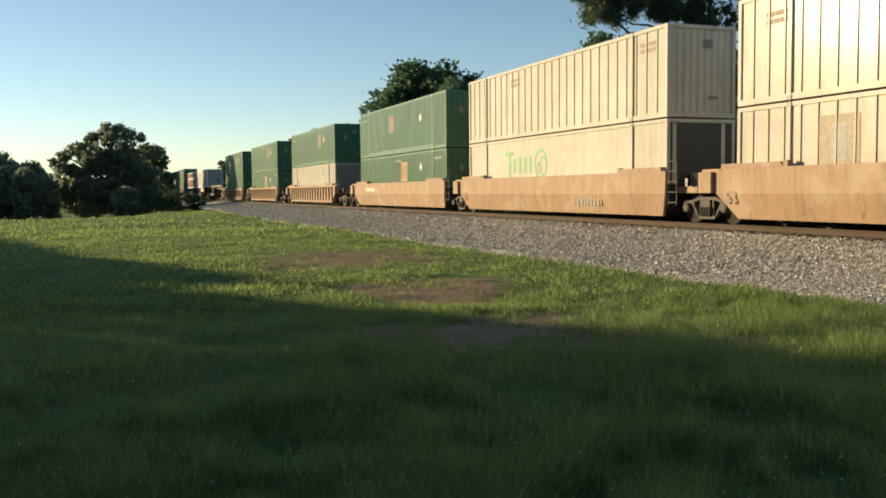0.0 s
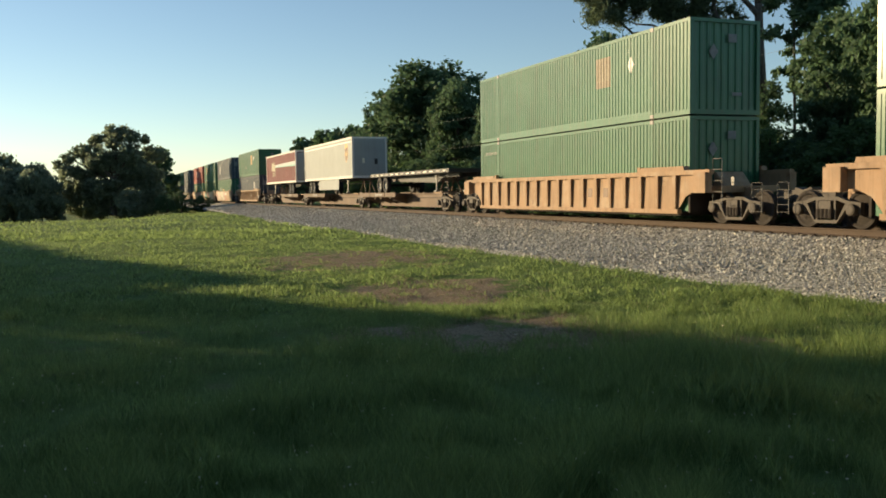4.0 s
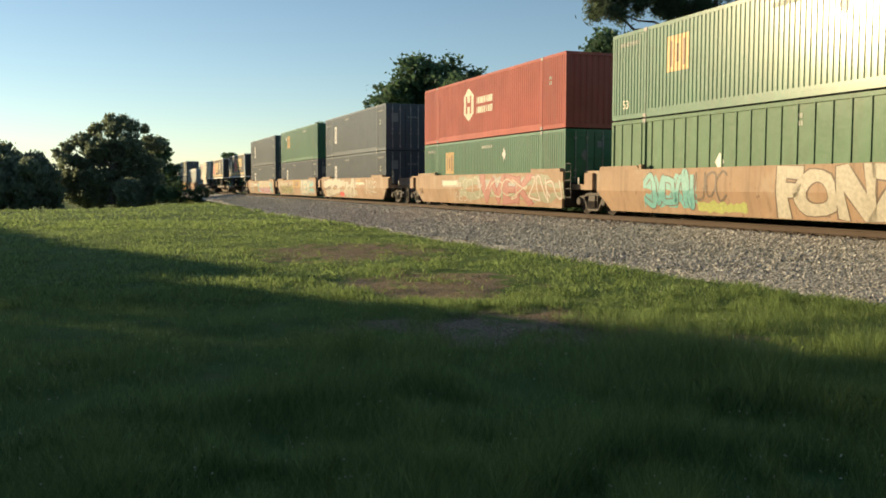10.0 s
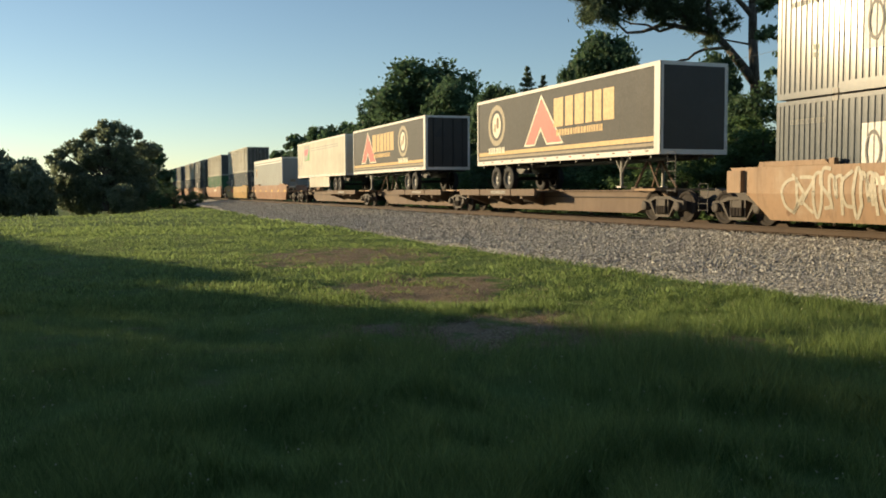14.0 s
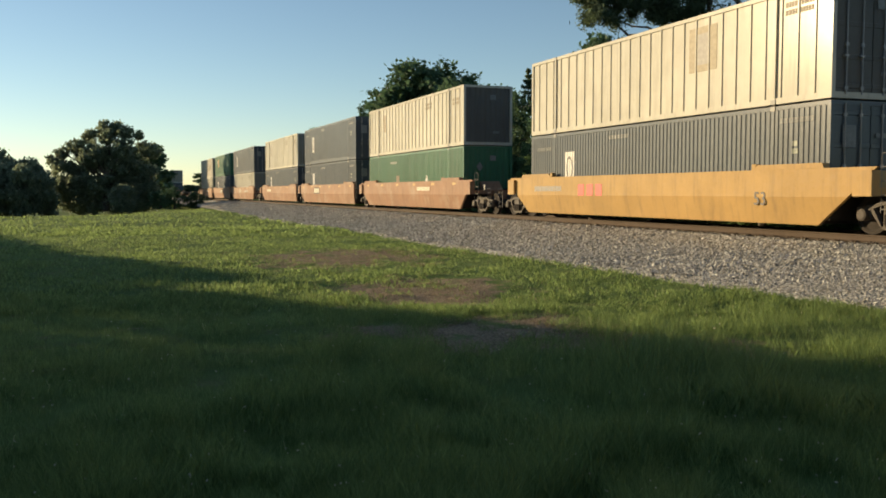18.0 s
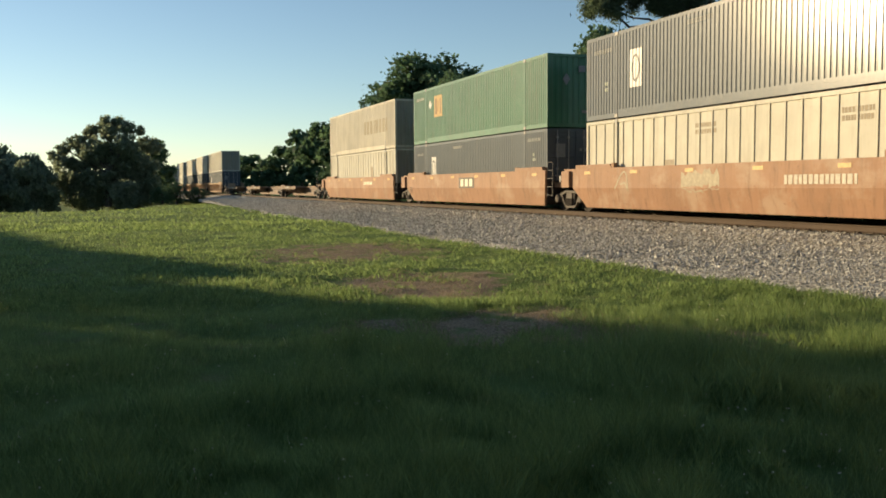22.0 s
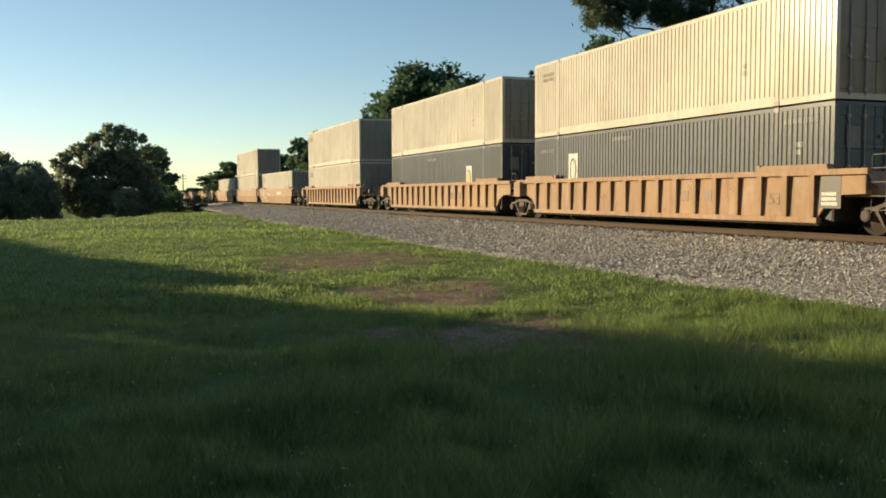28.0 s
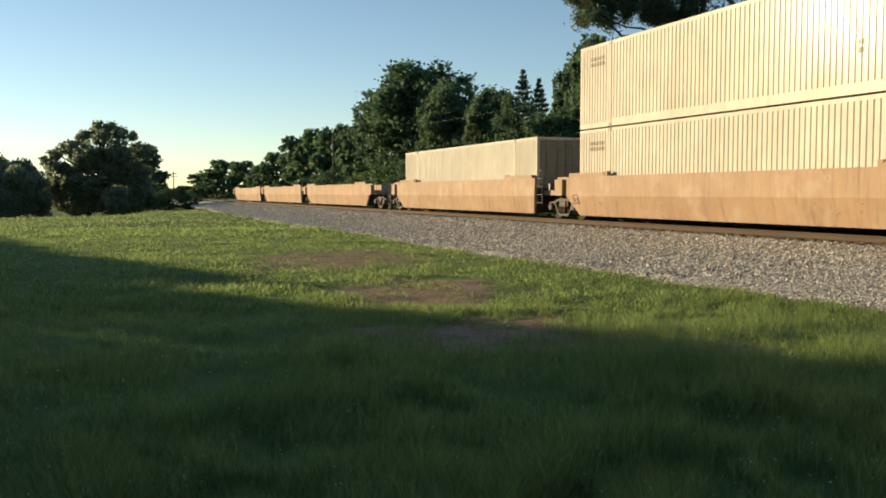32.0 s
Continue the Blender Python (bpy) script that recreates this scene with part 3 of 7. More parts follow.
def well_floor(bm):
    box(bm, -7.7, 7.7, -1.36, 1.36, 0.22, 0.33)
    for sg in (-1, 1):
        box(bm, sg * 8.15 - 0.04, sg * 8.15 + 0.04, -1.36, 1.36, 0.33, 1.2)


def end_deck(bm):
    box(bm, 0, 1.1, -1.05, 1.05, 0.92, 1.12)
    box(bm, 0.3, 1.75, -0.24, 0.24, 0.70, 1.08)
    slab(bm, [(0, 1.12), (0.5, 1.12), (0.1, 1.55), (0, 1.55)], -0.5, 0.5)


def guide(bm):
    slab(bm, [(-1.25, 0), (1.25, 0), (1.2, 0.13), (-1.1, 0.13)], -0.10, 0.10)
    box(bm, -1.38, -1.22, -0.05, 0.09, 0, 0.16)


def end_cap(bm):
    box(bm, -0.28, 0.28, -0.12, 0.12, -0.30, 0.30)


def well_car(kind, s, paint_mat, joint_r, joint_f, label, group, frames=()):
    """A well car or one unit of an articulated one; joint_r and joint_f say whether the unit is jointed to the next one."""
    car = thing("well_car", s, 0, label, "well car", group)
    if kind == "smooth":
        xr, xf = (-9.35 if joint_r else -9.6), (8.35 if joint_f else 9.75)
        cr, cf = 1.5, (0.3 if joint_f else 1.9)
        for sg in (1, -1):
            part("side_wall", shared(("side_wall", joint_r, joint_f, sg), lambda bm: smooth_well_side(bm, xr, xf, cr, cf, sg), paint_mat), paint_mat, car)
    else:
        xr, xf = -9.35, 9.35
        for sg in (-1, 1):
            part("side_web", shared(("ribbed_web", sg), lambda bm: ribbed_web(bm, sg), paint_mat), paint_mat, car)
            part("top_chord", shared("top_chord", top_chord, paint_mat), paint_mat, car, "", Matrix.Translation((0, sg * 1.45, 0)))
            part("bottom_chord", shared("bottom_chord", bottom_chord, paint_mat), paint_mat, car, "", Matrix.Translation((0, sg * 1.42, 0)))
        for i in range(17):
            x = -7.6 + 0.95 * i
            for y, turn in ((-1.455, 0), (1.455, 180)):
                part("rib", shared("rib", rib_shape, paint_mat), paint_mat, car, "", Matrix.Translation((x, y, 0.42)) @ pose(0, 0, 0, 0, 0, turn))
    part("floor_plate", shared("well_floor", well_floor, IRON), IRON, car)
    for sg, x in ((-1, -8.2), (1, 8.2)):
        part("end_deck", shared("end_deck", end_deck, paint_mat), paint_mat, car, "", Matrix.Translation((x, 0, 0)) @ (pose(0, 0, 0, 0, 0, 180) if sg < 0 else Matrix()))
    for x, flip in ((-7.2, 180), (6.9, 0)):
        for y in (-1.45, 1.45):
            part("container_guide", shared("guide", guide, paint_mat), paint_mat, car, "", Matrix.Translation((x, y, 1.6)) @ pose(0, 0, 0, 0, 0, flip))
    for y in (-1.49, 1.49):
        part("end_cap", shared("end_cap", end_cap, paint_mat), paint_mat, car, "", Matrix.Translation((xr + 0.30, y * 1.03, 1.22)))
        if not joint_f:
            part("end_cap", shared("end_cap", end_cap, paint_mat), paint_mat, car, "", Matrix.Translation((xf - 0.32, y * 1.03, 1.22)))
    ladder(car, xf + 0.05, -1.45, 0.55)
    plate(car, xf + 0.62, 1.25, 0.12, 0.24, MARK_GREY, -1.2, "sight_plate")
    plate(car, xr - 0.1, 1.25, 0.12, 0.24, MARK_GREY, -1.2, "sight_plate")
    if not joint_f:
        truck(car, 9.85, s - 9.85)
        part("coupler", shared("coupler", coupler_shape, GREASE), GREASE, car, "", Matrix.Translation((10.5, 0, 0.85)))
        ladder(car, 10.9, -1.3, 0.35, 0.62)
    if joint_r:
        truck(car, -9.72, s + 9.72)
    else:
        truck(car, -9.85, s + 9.85)
        part("coupler", shared("coupler", coupler_shape, GREASE), GREASE, car, "", Matrix.Translation((-10.5, 0, 0.85)) @ pose(0, 0, 0, 0, 0, 180))
        ladder(car, -11.3, -1.3, 0.35, 0.62)
    return car


def ribbon(bm, pts, half, lift):
    left, right = [], []
    for i, p in enumerate(pts):
        d = pts[min(i + 1, len(pts) - 1)] - pts[max(i - 1, 0)]
        d = d.normalized() if d.length > 1e-6 else Vector((1, 0))
        nrm = Vector((-d.y, d.x))
        for side, acc in ((1, left), (-1, right)):
            u = p + nrm * half * side
            z = min(1.585, max(0.22, u.y))
            acc.append(bm.verts.new((u.x, well_y(z) - lift, z)))
    for i in range(len(pts) - 1):
        bm.faces.new((left[i], left[i + 1], right[i + 1], right[i]))


FORMS = [
    [(0.2, 0.5), (0.35, 0.92), (0.75, 0.85), (0.8, 0.4), (0.5, 0.08), (0.22, 0.3), (0.2, 0.55)],
    [(0.15, 0.9), (0.8, 0.92), (0.75, 0.7), (0.3, 0.35), (0.2, 0.1), (0.85, 0.08)],
    [(0.18, 0.06), (0.22, 0.9), (0.35, 0.92), (0.62, 0.12), (0.74, 0.1), (0.8, 0.94)],
    [(0.85, 0.85), (0.4, 0.95), (0.18, 0.72), (0.75, 0.4), (0.8, 0.15), (0.2, 0.1)],
    [(0.18, 0.95), (0.2, 0.3), (0.45, 0.06), (0.75, 0.25), (0.8, 0.95)],
    [(0.8, 0.9), (0.22, 0.85), (0.2, 0.5), (0.65, 0.52), (0.22, 0.45), (0.2, 0.1), (0.85, 0.08)],
    [(0.1, 0.06), (0.42, 0.95), (0.55, 0.95), (0.85, 0.06), (0.7, 0.38), (0.3, 0.36)],
    [(0.85, 0.75), (0.55, 0.95), (0.2, 0.6), (0.35, 0.1), (0.85, 0.2)],
]


def spray(car, x0, x1, z0, z1, count, fill, edge, seed, half=0.13):
    """Sprayed bubble forms with an outline; no letters."""
    rng = random.Random(seed)
    strokes, last = [], -1
    w = (x1 - x0) / count
    for g in range(count):
        a = x0 + w * g
        last = rng.choice([k for k in range(len(FORMS)) if k != last])
        flip = rng.random() < 0.35
        ctrl = []
        turned = rng.random() < 0.5
        for u, v in FORMS[last]:
            if turned:
                u, v = v, 1 - u
            u = (1 - u if flip else u) * 1.35 - 0.18 + rng.uniform(-0.16, 0.16)
            v += rng.uniform(-0.12, 0.12)
            ctrl.append(Vector((a + w * u, z0 + (z1 - z0) * min(0.97, max(0.03, v)))))
        pts = []
        for i in range(len(ctrl) - 1):
            p0, p1, p2, p3 = (ctrl[max(0, min(len(ctrl) - 1, i + d))] for d in (-1, 0, 1, 2))
            for j in range(6):
                t = j / 6
                pts.append(0.5 * ((2 * p1) + (p2 - p0) * t + (2 * p0 - 5 * p1 + 4 * p2 - p3) * t * t + (3 * p1 - p0 - 3 * p2 + p3) * t ** 3))
        pts.append(ctrl[-1])
        strokes.append(pts)
    for mat, hw, base in ((edge, half * 1.38, 0.004), (fill, half, 0.008)):
        if mat is None:
            continue
        for i, pts in enumerate(strokes):
            bm = bmesh.new()
            ribbon(bm, pts, hw, base + 0.0005 * i)
            part("sprayed_mark", bm, mat, car)


def fat_text(car, text, x0, x1, z0, z1, layers, shear=0.1):
    """Sprayed bubble lettering; layers: (material, swelling, lift)."""
    for mat, fat, lift in layers:
        cu = bpy.data.curves.new("bubble", "FONT")
        cu.body, cu.size, cu.offset, cu.resolution_u, cu.space_character = text, 1.0, fat, 4, 0.86
        tmp = new("bubble", cu)
        me = bpy.data.meshes.new_from_object(tmp.evaluated_get(bpy.context.evaluated_depsgraph_get()))
        bpy.data.objects.remove(tmp)
        bm = bmesh.new()
        bm.from_mesh(me)
        bpy.data.meshes.remove(me)
        w = 0.61 * len(text)
        for v in bm.verts:
            u, k = v.co.x / w, (v.co.y + 0.02) / 0.74
            k += 0.13 * math.sin(u * 13.0 + 1.0) * (k - 0.4)
            u += 0.018 * math.sin(k * 5.0 + u * 20)
            v.co = Vector((x0 + (x1 - x0) * (u + shear * k / len(text)), 0, min(1.585, max(0.22, z0 + (z1 - z0) * k))))
        bmesh.ops.bisect_plane(bm, geom=bm.verts[:] + bm.edges[:] + bm.faces[:], plane_co=(0, 0, 0.9), plane_no=(0, 0, 1))
        for v in bm.verts:
            v.co.y = well_y(v.co.z) - lift
        part("sprayed_lettering", bm, mat, car)


def cloud(car, x0, x1, z0, z1, mat, seed, lift=0.003):
    """A patch of sprayed colour with a lumpy edge."""
    rng = random.Random(seed)
    bm = bmesh.new()
    n = 16
    top = [z1 - (z1 - z0) * rng.uniform(0, 0.35) for i in range(n + 1)]
    low = [z0 + (z1 - z0) * rng.uniform(0, 0.25) for i in range(n + 1)]
    cols = []
    for i in range(n + 1):
        x = x0 + (x1 - x0) * i / n
        cols.append([bm.verts.new((x, well_y(z) - lift, z)) for z in (low[i], (low[i] * 2 + top[i]) / 3, (low[i] + 2 * top[i]) / 3, top[i])])
    for a, b in zip(cols, cols[1:]):
        for k in range(3):
            bm.faces.new((a[k], b[k], b[k + 1], a[k + 1]))
    part("sprayed_patch", bm, mat, car)


# ---- containers ----
def corrugated_side(bm):
    """One corrugated wall, outside towards minus y, with plain bays at the lift posts."""
    z0, z1 = 0.15, TALL - 0.10
    prof = RIBS
    r0 = [bm.verts.new((x, -HALF_W + d, z0)) for x, d in prof]
    r1 = [bm.verts.new((x, -HALF_W + d, z1)) for x, d in prof]
    for i in range(len(prof) - 1):
        bm.faces.new((r0[i], r0[i + 1], r1[i + 1], r1[i]))


def flat_side(bm):
    y = -HALF_W + 0.045
    v = [bm.verts.new(p) for p in ((-LEN / 2 + 0.1, y, 0.1), (LEN / 2 - 0.1, y, 0.1), (LEN / 2 - 0.1, y, TALL - 0.08), (-LEN / 2 + 0.1, y, TALL - 0.08))]
    bm.faces.new(v)


def sheet_post(bm):
    box(bm, -0.024, 0.024, -0.014, 0.018, 0.12, TALL - 0.10)


def container_frame(bm, deep):
    h, w = LEN / 2, HALF_W
    for sg in (-1, 1):
        a, b = sorted((sg * (w - 0.10), sg * w))
        box(bm, -h, h, a, b, TALL - 0.11, TALL)
        box(bm, -h, h, a, b, 0.0, 0.16)
        if deep:
            a2, b2 = sorted((sg * (w - 0.09), sg * (w + 0.004)))
            box(bm, -5.98, 5.98, a2, b2, 0.15, 0.26)
        for x in (-h + 0.06, h - 0.06):
            a3, b3 = sorted((sg * (w - 0.12), sg * w))
            box(bm, x - 0.06, x + 0.06, a3, b3, 0.16, TALL - 0.11)
    for x in (-h + 0.05, h - 0.05):
        box(bm, x - 0.05, x + 0.05, -w + 0.10, w - 0.10, 0.0, 0.15)
        box(bm, x - 0.05, x + 0.05, -w + 0.10, w - 0.10, TALL - 0.11, TALL)


def side_post(bm):
    box(bm, -0.06, 0.06, -0.05, 0.05, 0.0, TALL)


def roof_sheet(bm):
    n, p = 60, (LEN - 0.2) / 60
    for i in range(n):
        x = -LEN / 2 + 0.1 + i * p
        z = TALL - (0.012 if i % 2 else 0.03)
        bm.faces.new([bm.verts.new(v) for v in ((x, -1.2, z), (x + p, -1.2, z), (x + p, 1.2, z), (x, 1.2, z))])
    box(bm, -LEN / 2 + 0.1, LEN / 2 - 0.1, -1.2, 1.2, 0.05, 0.15)


def end_wall(bm):
    x = LEN / 2 - 0.05
    n, a = 9, 2.36 / 9
    prof = []
    for i in range(n):
        y = -1.18 + a * i
        prof += [(y, 0), (y + a * 0.12, 1), (y + a * 0.5, 1), (y + a * 0.62, 0)]
    prof.append((1.18, 0))
    r0 = [bm.verts.new((x - 0.03 + 0.03 * k, y, 0.14)) for y, k in prof]
    r1 = [bm.verts.new((x - 0.03 + 0.03 * k, y, TALL - 0.1)) for y, k in prof]
    for i in range(len(prof) - 1):
        bm.faces.new((r0[i], r0[i + 1], r1[i + 1], r1[i]))


def door_leaf(bm):
    """A door panel with four pressed ribs across it."""
    face = [(0.02, 0.15)]
    for z in (0.3, 1.0, 1.8, 2.6):
        face += [(0.02, z - 0.06), (0.035, z - 0.05), (0.035, z + 0.05), (0.02, z + 0.06)]
    slab(bm, [(-0.02, 0.15)] + face + [(0.02, TALL - 0.11), (-0.02, TALL - 0.11)], -0.585, 0.585)


def lock_rod(bm):
    tube(bm, (0, 0, 0.1), (0, 0, TALL - 0.06), 0.022, 6)
    box(bm, -0.02, 0.05, -0.10, 0.03, 1.0, 1.05)
    for z in (0.25, 1.3, 2.55):
        box(bm, -0.03, 0.02, -0.05, 0.05, z - 0.04, z + 0.04)


def casting(bm):
    box(bm, -0.09, 0.09, -0.085, 0.085, -0.06, 0.06)


def stacking_cone(bm):
    box(bm, -0.07, 0.07, -0.06, 0.06, 0.0, 0.055)


def decals(box_ob, marks, seed, style, ink):
    """marks: (kind, metres ahead of the middle, height)."""
    rib = style == "rib"
    y = -HALF_W - 0.004 if rib else -HALF_W + 0.041

    def patch(x, z, w, h, mat, lift=0.003, name="logo_panel", label=""):
        if rib:
            bm = bmesh.new()
            painted(bm, x - w / 2, x + w / 2, lambda v: z - h / 2, lambda v: z + h / 2, lift)
            return part(name, bm, mat, box_ob, label)
        return plate(box_ob, x, z, w, h, mat, y - lift, name, label)

    for k, (kind, x, z) in enumerate(marks):
        sd = seed * 31 + k
        if kind == "square":
            patch(x, z, 1.15, 1.1, MARK_GOLD, 0.003, "logo_panel", "gold square emblem with dark bars")
            for i, h in enumerate((0.8, 0.55, 0.8)):
                patch(x - 0.33 + 0.33 * i, z, 0.11, h, MARK_BROWN, 0.006, "logo_bar")
        elif kind == "dull":
            patch(x, z, 1.0, 1.05, MARK_FADED, 0.003, "logo_panel", "dulled brown square emblem")
            for dx in (-0.28, 0.0, 0.28):
                patch(x + dx, z, 0.09, 0.6, MARK_GHOST, 0.006, "logo_bar")
        elif kind == "faded":
            patch(x, z, 0.62, 1.05, MARK_FADED, 0.003, "logo_panel", "faded brown emblem")
        elif kind == "diamond":
            bm = bmesh.new()
            if rib:
                painted(bm, x - 0.2, x + 0.2, lambda v: z - 0.28 * (1 - abs(v - x) / 0.2), lambda v: z + 0.28 * (1 - abs(v - x) / 0.2), 0.004)
                part("diamond_mark", bm, MARK_WHITE, box_ob)
            else:
                bm.free()
                shape(box_ob, [(x - 0.2, z), (x, z - 0.28), (x + 0.2, z), (x, z + 0.28)], MARK_WHITE, y, "diamond_mark")
        elif kind == "ring":
            patch(x, z, 0.72, 1.25, MARK_WHITE, 0.003, "logo_panel", "white oblong emblem with a dark ring")
            if seed == 46:
                disc(box_ob, x, z, 0.40, MARK_GOLD, y - 0.005, 0.0, 0.55, "logo_disc")
            disc(box_ob, x, z, 0.46, MARK_BLACK, y - 0.006, 0.37, 0.5)
        elif kind == "hex":
            bm = bmesh.new()
            painted(bm, x - 0.62, x + 0.62, lambda v: z - 0.80 + 0.62 * abs(v - x) / 0.62 * 0.6, lambda v: z + 0.80 - 0.62 * abs(v - x) / 0.62 * 0.6, 0.003)
            part("logo_hexagon", bm, MARK_CREAM, box_ob, "cream hexagon emblem")
            for dx in (-0.24, 0.24):
                patch(x + dx, z, 0.17, 0.85, RED, 0.006, "logo_bar")
            patch(x, z, 0.36, 0.2, RED, 0.009, "logo_bar")
            bars(box_ob, x + 1.9, z + 0.12, 1.9, 0.30, MARK_CREAM, y, 2, sd, ribbed=rib)
        elif kind == "text":
            bars(box_ob, x, z, 1.2, 0.13, ink, y, 1, sd, ribbed=rib)
        elif kind == "small":
            bars(box_ob, x, z, 0.22, 0.13, MARK_SOFT, y, 2, sd, ribbed=rib)
        elif kind == "dark":
            bars(box_ob, x, z, 1.0, 0.13, MARK_FADED, y, 2, sd, ribbed=rib)
        elif kind == "cat":
            for i in range(5):
                patch(x - 1.2 + 0.5 * i, z, 0.24, (1.05, 0.6, 0.7, 0.65, 0.65)[i], MARK_GREEN, 0.003, "logo_bar")
            patch(x - 1.2, z + 0.52, 0.8, 0.17, MARK_GREEN, 0.006, "logo_bar")
            disc(box_ob, x + 1.75, z, 0.62, MARK_GREEN, y - 0.003, 0.52, 0.9)
            disc(box_ob, x + 1.95, z - 0.1, 0.4, MARK_GREEN, y - 0.004, 0.32, 0.8)
            disc(box_ob, x + 1.6, z - 0.15, 0.22, MARK_GREEN, y - 0.005, 0.12, 0.9)
        elif kind == "size":
            digits(box_ob, "53", x, z, 0.40, MARK_CREAM, y - 0.002)
        elif kind == "gold_dark":
            patch(x, z, 1.3, 1.3, MARK_GHOST, 0.003, "logo_panel", "faded gold square emblem")
            patch(x, z, 0.5, 0.9, MARK_GREY, 0.006, "logo_bar")
        elif kind == "haze":
            bars(box_ob, x, z, 5.2, 0.85, MARK_GHOST, y, 1, sd, "lettering_bar", "ghost of removed lettering", rib)


def container(style, mat, s, z, marks, doors, label, seed):
    c = thing("shipping_container", s, z, label, "container", "containers on the train")
    deep = style == "rib"
    part("frame", shared(("frame", deep), lambda bm: container_frame(bm, deep), mat), mat, c)
    for turn in (0, 180):
        if style == "rib":
            part("side_wall", shared("corrugated_side", corrugated_side, mat), mat, c, "", pose(0, 0, 0, 0, 0, turn))
        else:
            part("side_wall", shared("flat_side", flat_side, mat), mat, c, "", pose(0, 0, 0, 0, 0, turn))
    if style == "panel":
        for i in range(1, 27):
            x = -LEN / 2 + LEN / 27 * i
            if abs(abs(x) - 6.06) > 0.16:
                part("side_stake", shared("sheet_post", sheet_post, mat), mat, c, "", Matrix.Translation((x, -HALF_W + 0.03, 0)))
    part("roof", shared("roof_sheet", roof_sheet, mat), mat, c)
    for x in (-6.06, 6.06):
        for y in (-HALF_W + 0.038, HALF_W - 0.038):
            part("lift_post", shared("side_post", side_post, mat), mat, c, "", Matrix.Translation((x, y, 0)))
    for x in (-6.06, 6.06):
        for zz in (0.06, TALL - 0.06):
            part("corner_casting", shared("casting", casting, RIM), RIM, c, "pale steel corner casting", Matrix.Translation((x, -HALF_W + 0.065, zz)))
    flip = pose(0, 0, 0, 0, 0, 180)
    # ends of pale containers take a paint darkened for shade
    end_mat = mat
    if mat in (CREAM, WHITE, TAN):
        end_mat = END_DEEP_SHADE if seed in (29, 31, 37) else (END_SHADED if seed > 4 else mat)
    for sg in (1, -1):
        turn = Matrix() if sg > 0 else flip
        if doors == sg:
            for y in (-0.6, 0.6):
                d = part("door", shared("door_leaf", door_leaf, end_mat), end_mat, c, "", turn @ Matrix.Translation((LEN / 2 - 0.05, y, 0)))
                for yy in (-0.25, 0.25):
                    part("lock_rod", shared("lock_rod", lock_rod, GALV), GALV, d, "", Matrix.Translation((0.06, yy, 0)))
        else:
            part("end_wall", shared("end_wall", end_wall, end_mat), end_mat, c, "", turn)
    if doors == 1 and mat in (SLATE,):
        for k in range(4):
            bm = bmesh.new()
            box(bm, LEN / 2 + 0.012, LEN / 2 + 0.016, 0.15 + 0.2 * k, 0.28 + 0.2 * k, 2.0, 2.12)
            part("lettering_bar", bm, MARK_SLATE, c)
        bm = bmesh.new()
        box(bm, LEN / 2 + 0.012, LEN / 2 + 0.016, -0.92, -0.5, 1.75, 2.3)
        part("logo_panel", bm, MARK_SLATE, c, "dim emblem on the door end")
    x = LEN / 2 + 0.008
    if mat in (GREEN, GREEN_PALE, CREAM):
        for (y0, y1, z0, z1) in ((0.1, 0.4, 2.2, 2.45), (0.25, 0.6, 0.58, 0.68)):
            bm = bmesh.new()
            box(bm, x, x + 0.003, y0, y1, z0, z1)
            part("end_label", bm, MARK_SLATE, c)
    if mat is GREEN:
        bm = bmesh.new()
        bm.faces.new([bm.verts.new(v) for v in ((x, -0.62, 1.9), (x, -0.45, 1.66), (x, -0.28, 1.9), (x, -0.45, 2.14))])
        part("diamond_mark", bm, MARK_SLATE, c)
    if style == "flat":
        # no real hollow: a charcoal sheet stands for the shade inside the end
        bm = bmesh.new()
        box(bm, x - 0.004, x + 0.004, -1.17, 1.17, 0.55, TALL - 0.12)
        part("recess_shade", bm, CHARCOAL, c, "flat dark panel for the shade inside an open front recess")
        for yy in (-1.1, 0.75):
            bm = bmesh.new()
            slab(bm, [(x, 0.5), (x + 0.02, 0.5), (x + 0.02, TALL - 0.15), (x, TALL - 0.15)], yy, yy + 0.14)
            part("end_post", bm, mat, c)
    decals(c, marks, seed, style, MARK_SLATE if mat is SLATE else MARK_SOFT)
    return c


# ---- trailers ----
def tyre(bm):
    lathe(bm, [(0.0, 0.285), (-0.12, 0.29), (-0.15, 0.34), (-0.15, 0.44), (-0.12, 0.505), (0.12, 0.505), (0.15, 0.44), (0.14, 0.30), (0.0, 0.285)], 24, False)


def rim(bm):
    lathe(bm, [(-0.125, 0.292), (-0.06, 0.26), (-0.02, 0.15), (-0.09, 0.12), (-0.10, 0.07), (-0.10, 0.01)], 20, False)


def trailer_box(bm, n):
    box(bm, -n / 2, n / 2, -1.27, 1.27, 1.22, 4.02)


def trailer_rails(bm, n):
    for sg in (-1, 1):
        a, b = sorted((sg * 1.25, sg * 1.30))
        box(bm, -n / 2, n / 2, a, b, 1.12, 1.30)
        box(bm, -n / 2, n / 2, a, b, 3.92, 4.05)
        for x in (-n / 2, n / 2 - 0.1):
            box(bm, x, x + 0.1, a, b, 1.30, 3.92)
    for x in (-n / 2 - 0.012, n / 2 - 0.08):
        box(bm, x, x + 0.092, -1.25, 1.25, 3.93, 4.05)
        box(bm, x, x + 0.092, -1.25, 1.25, 1.12, 1.28)
        for y in (-1.25, 1.17):
            box(bm, x, x + 0.092, y, y + 0.08, 1.28, 3.93)


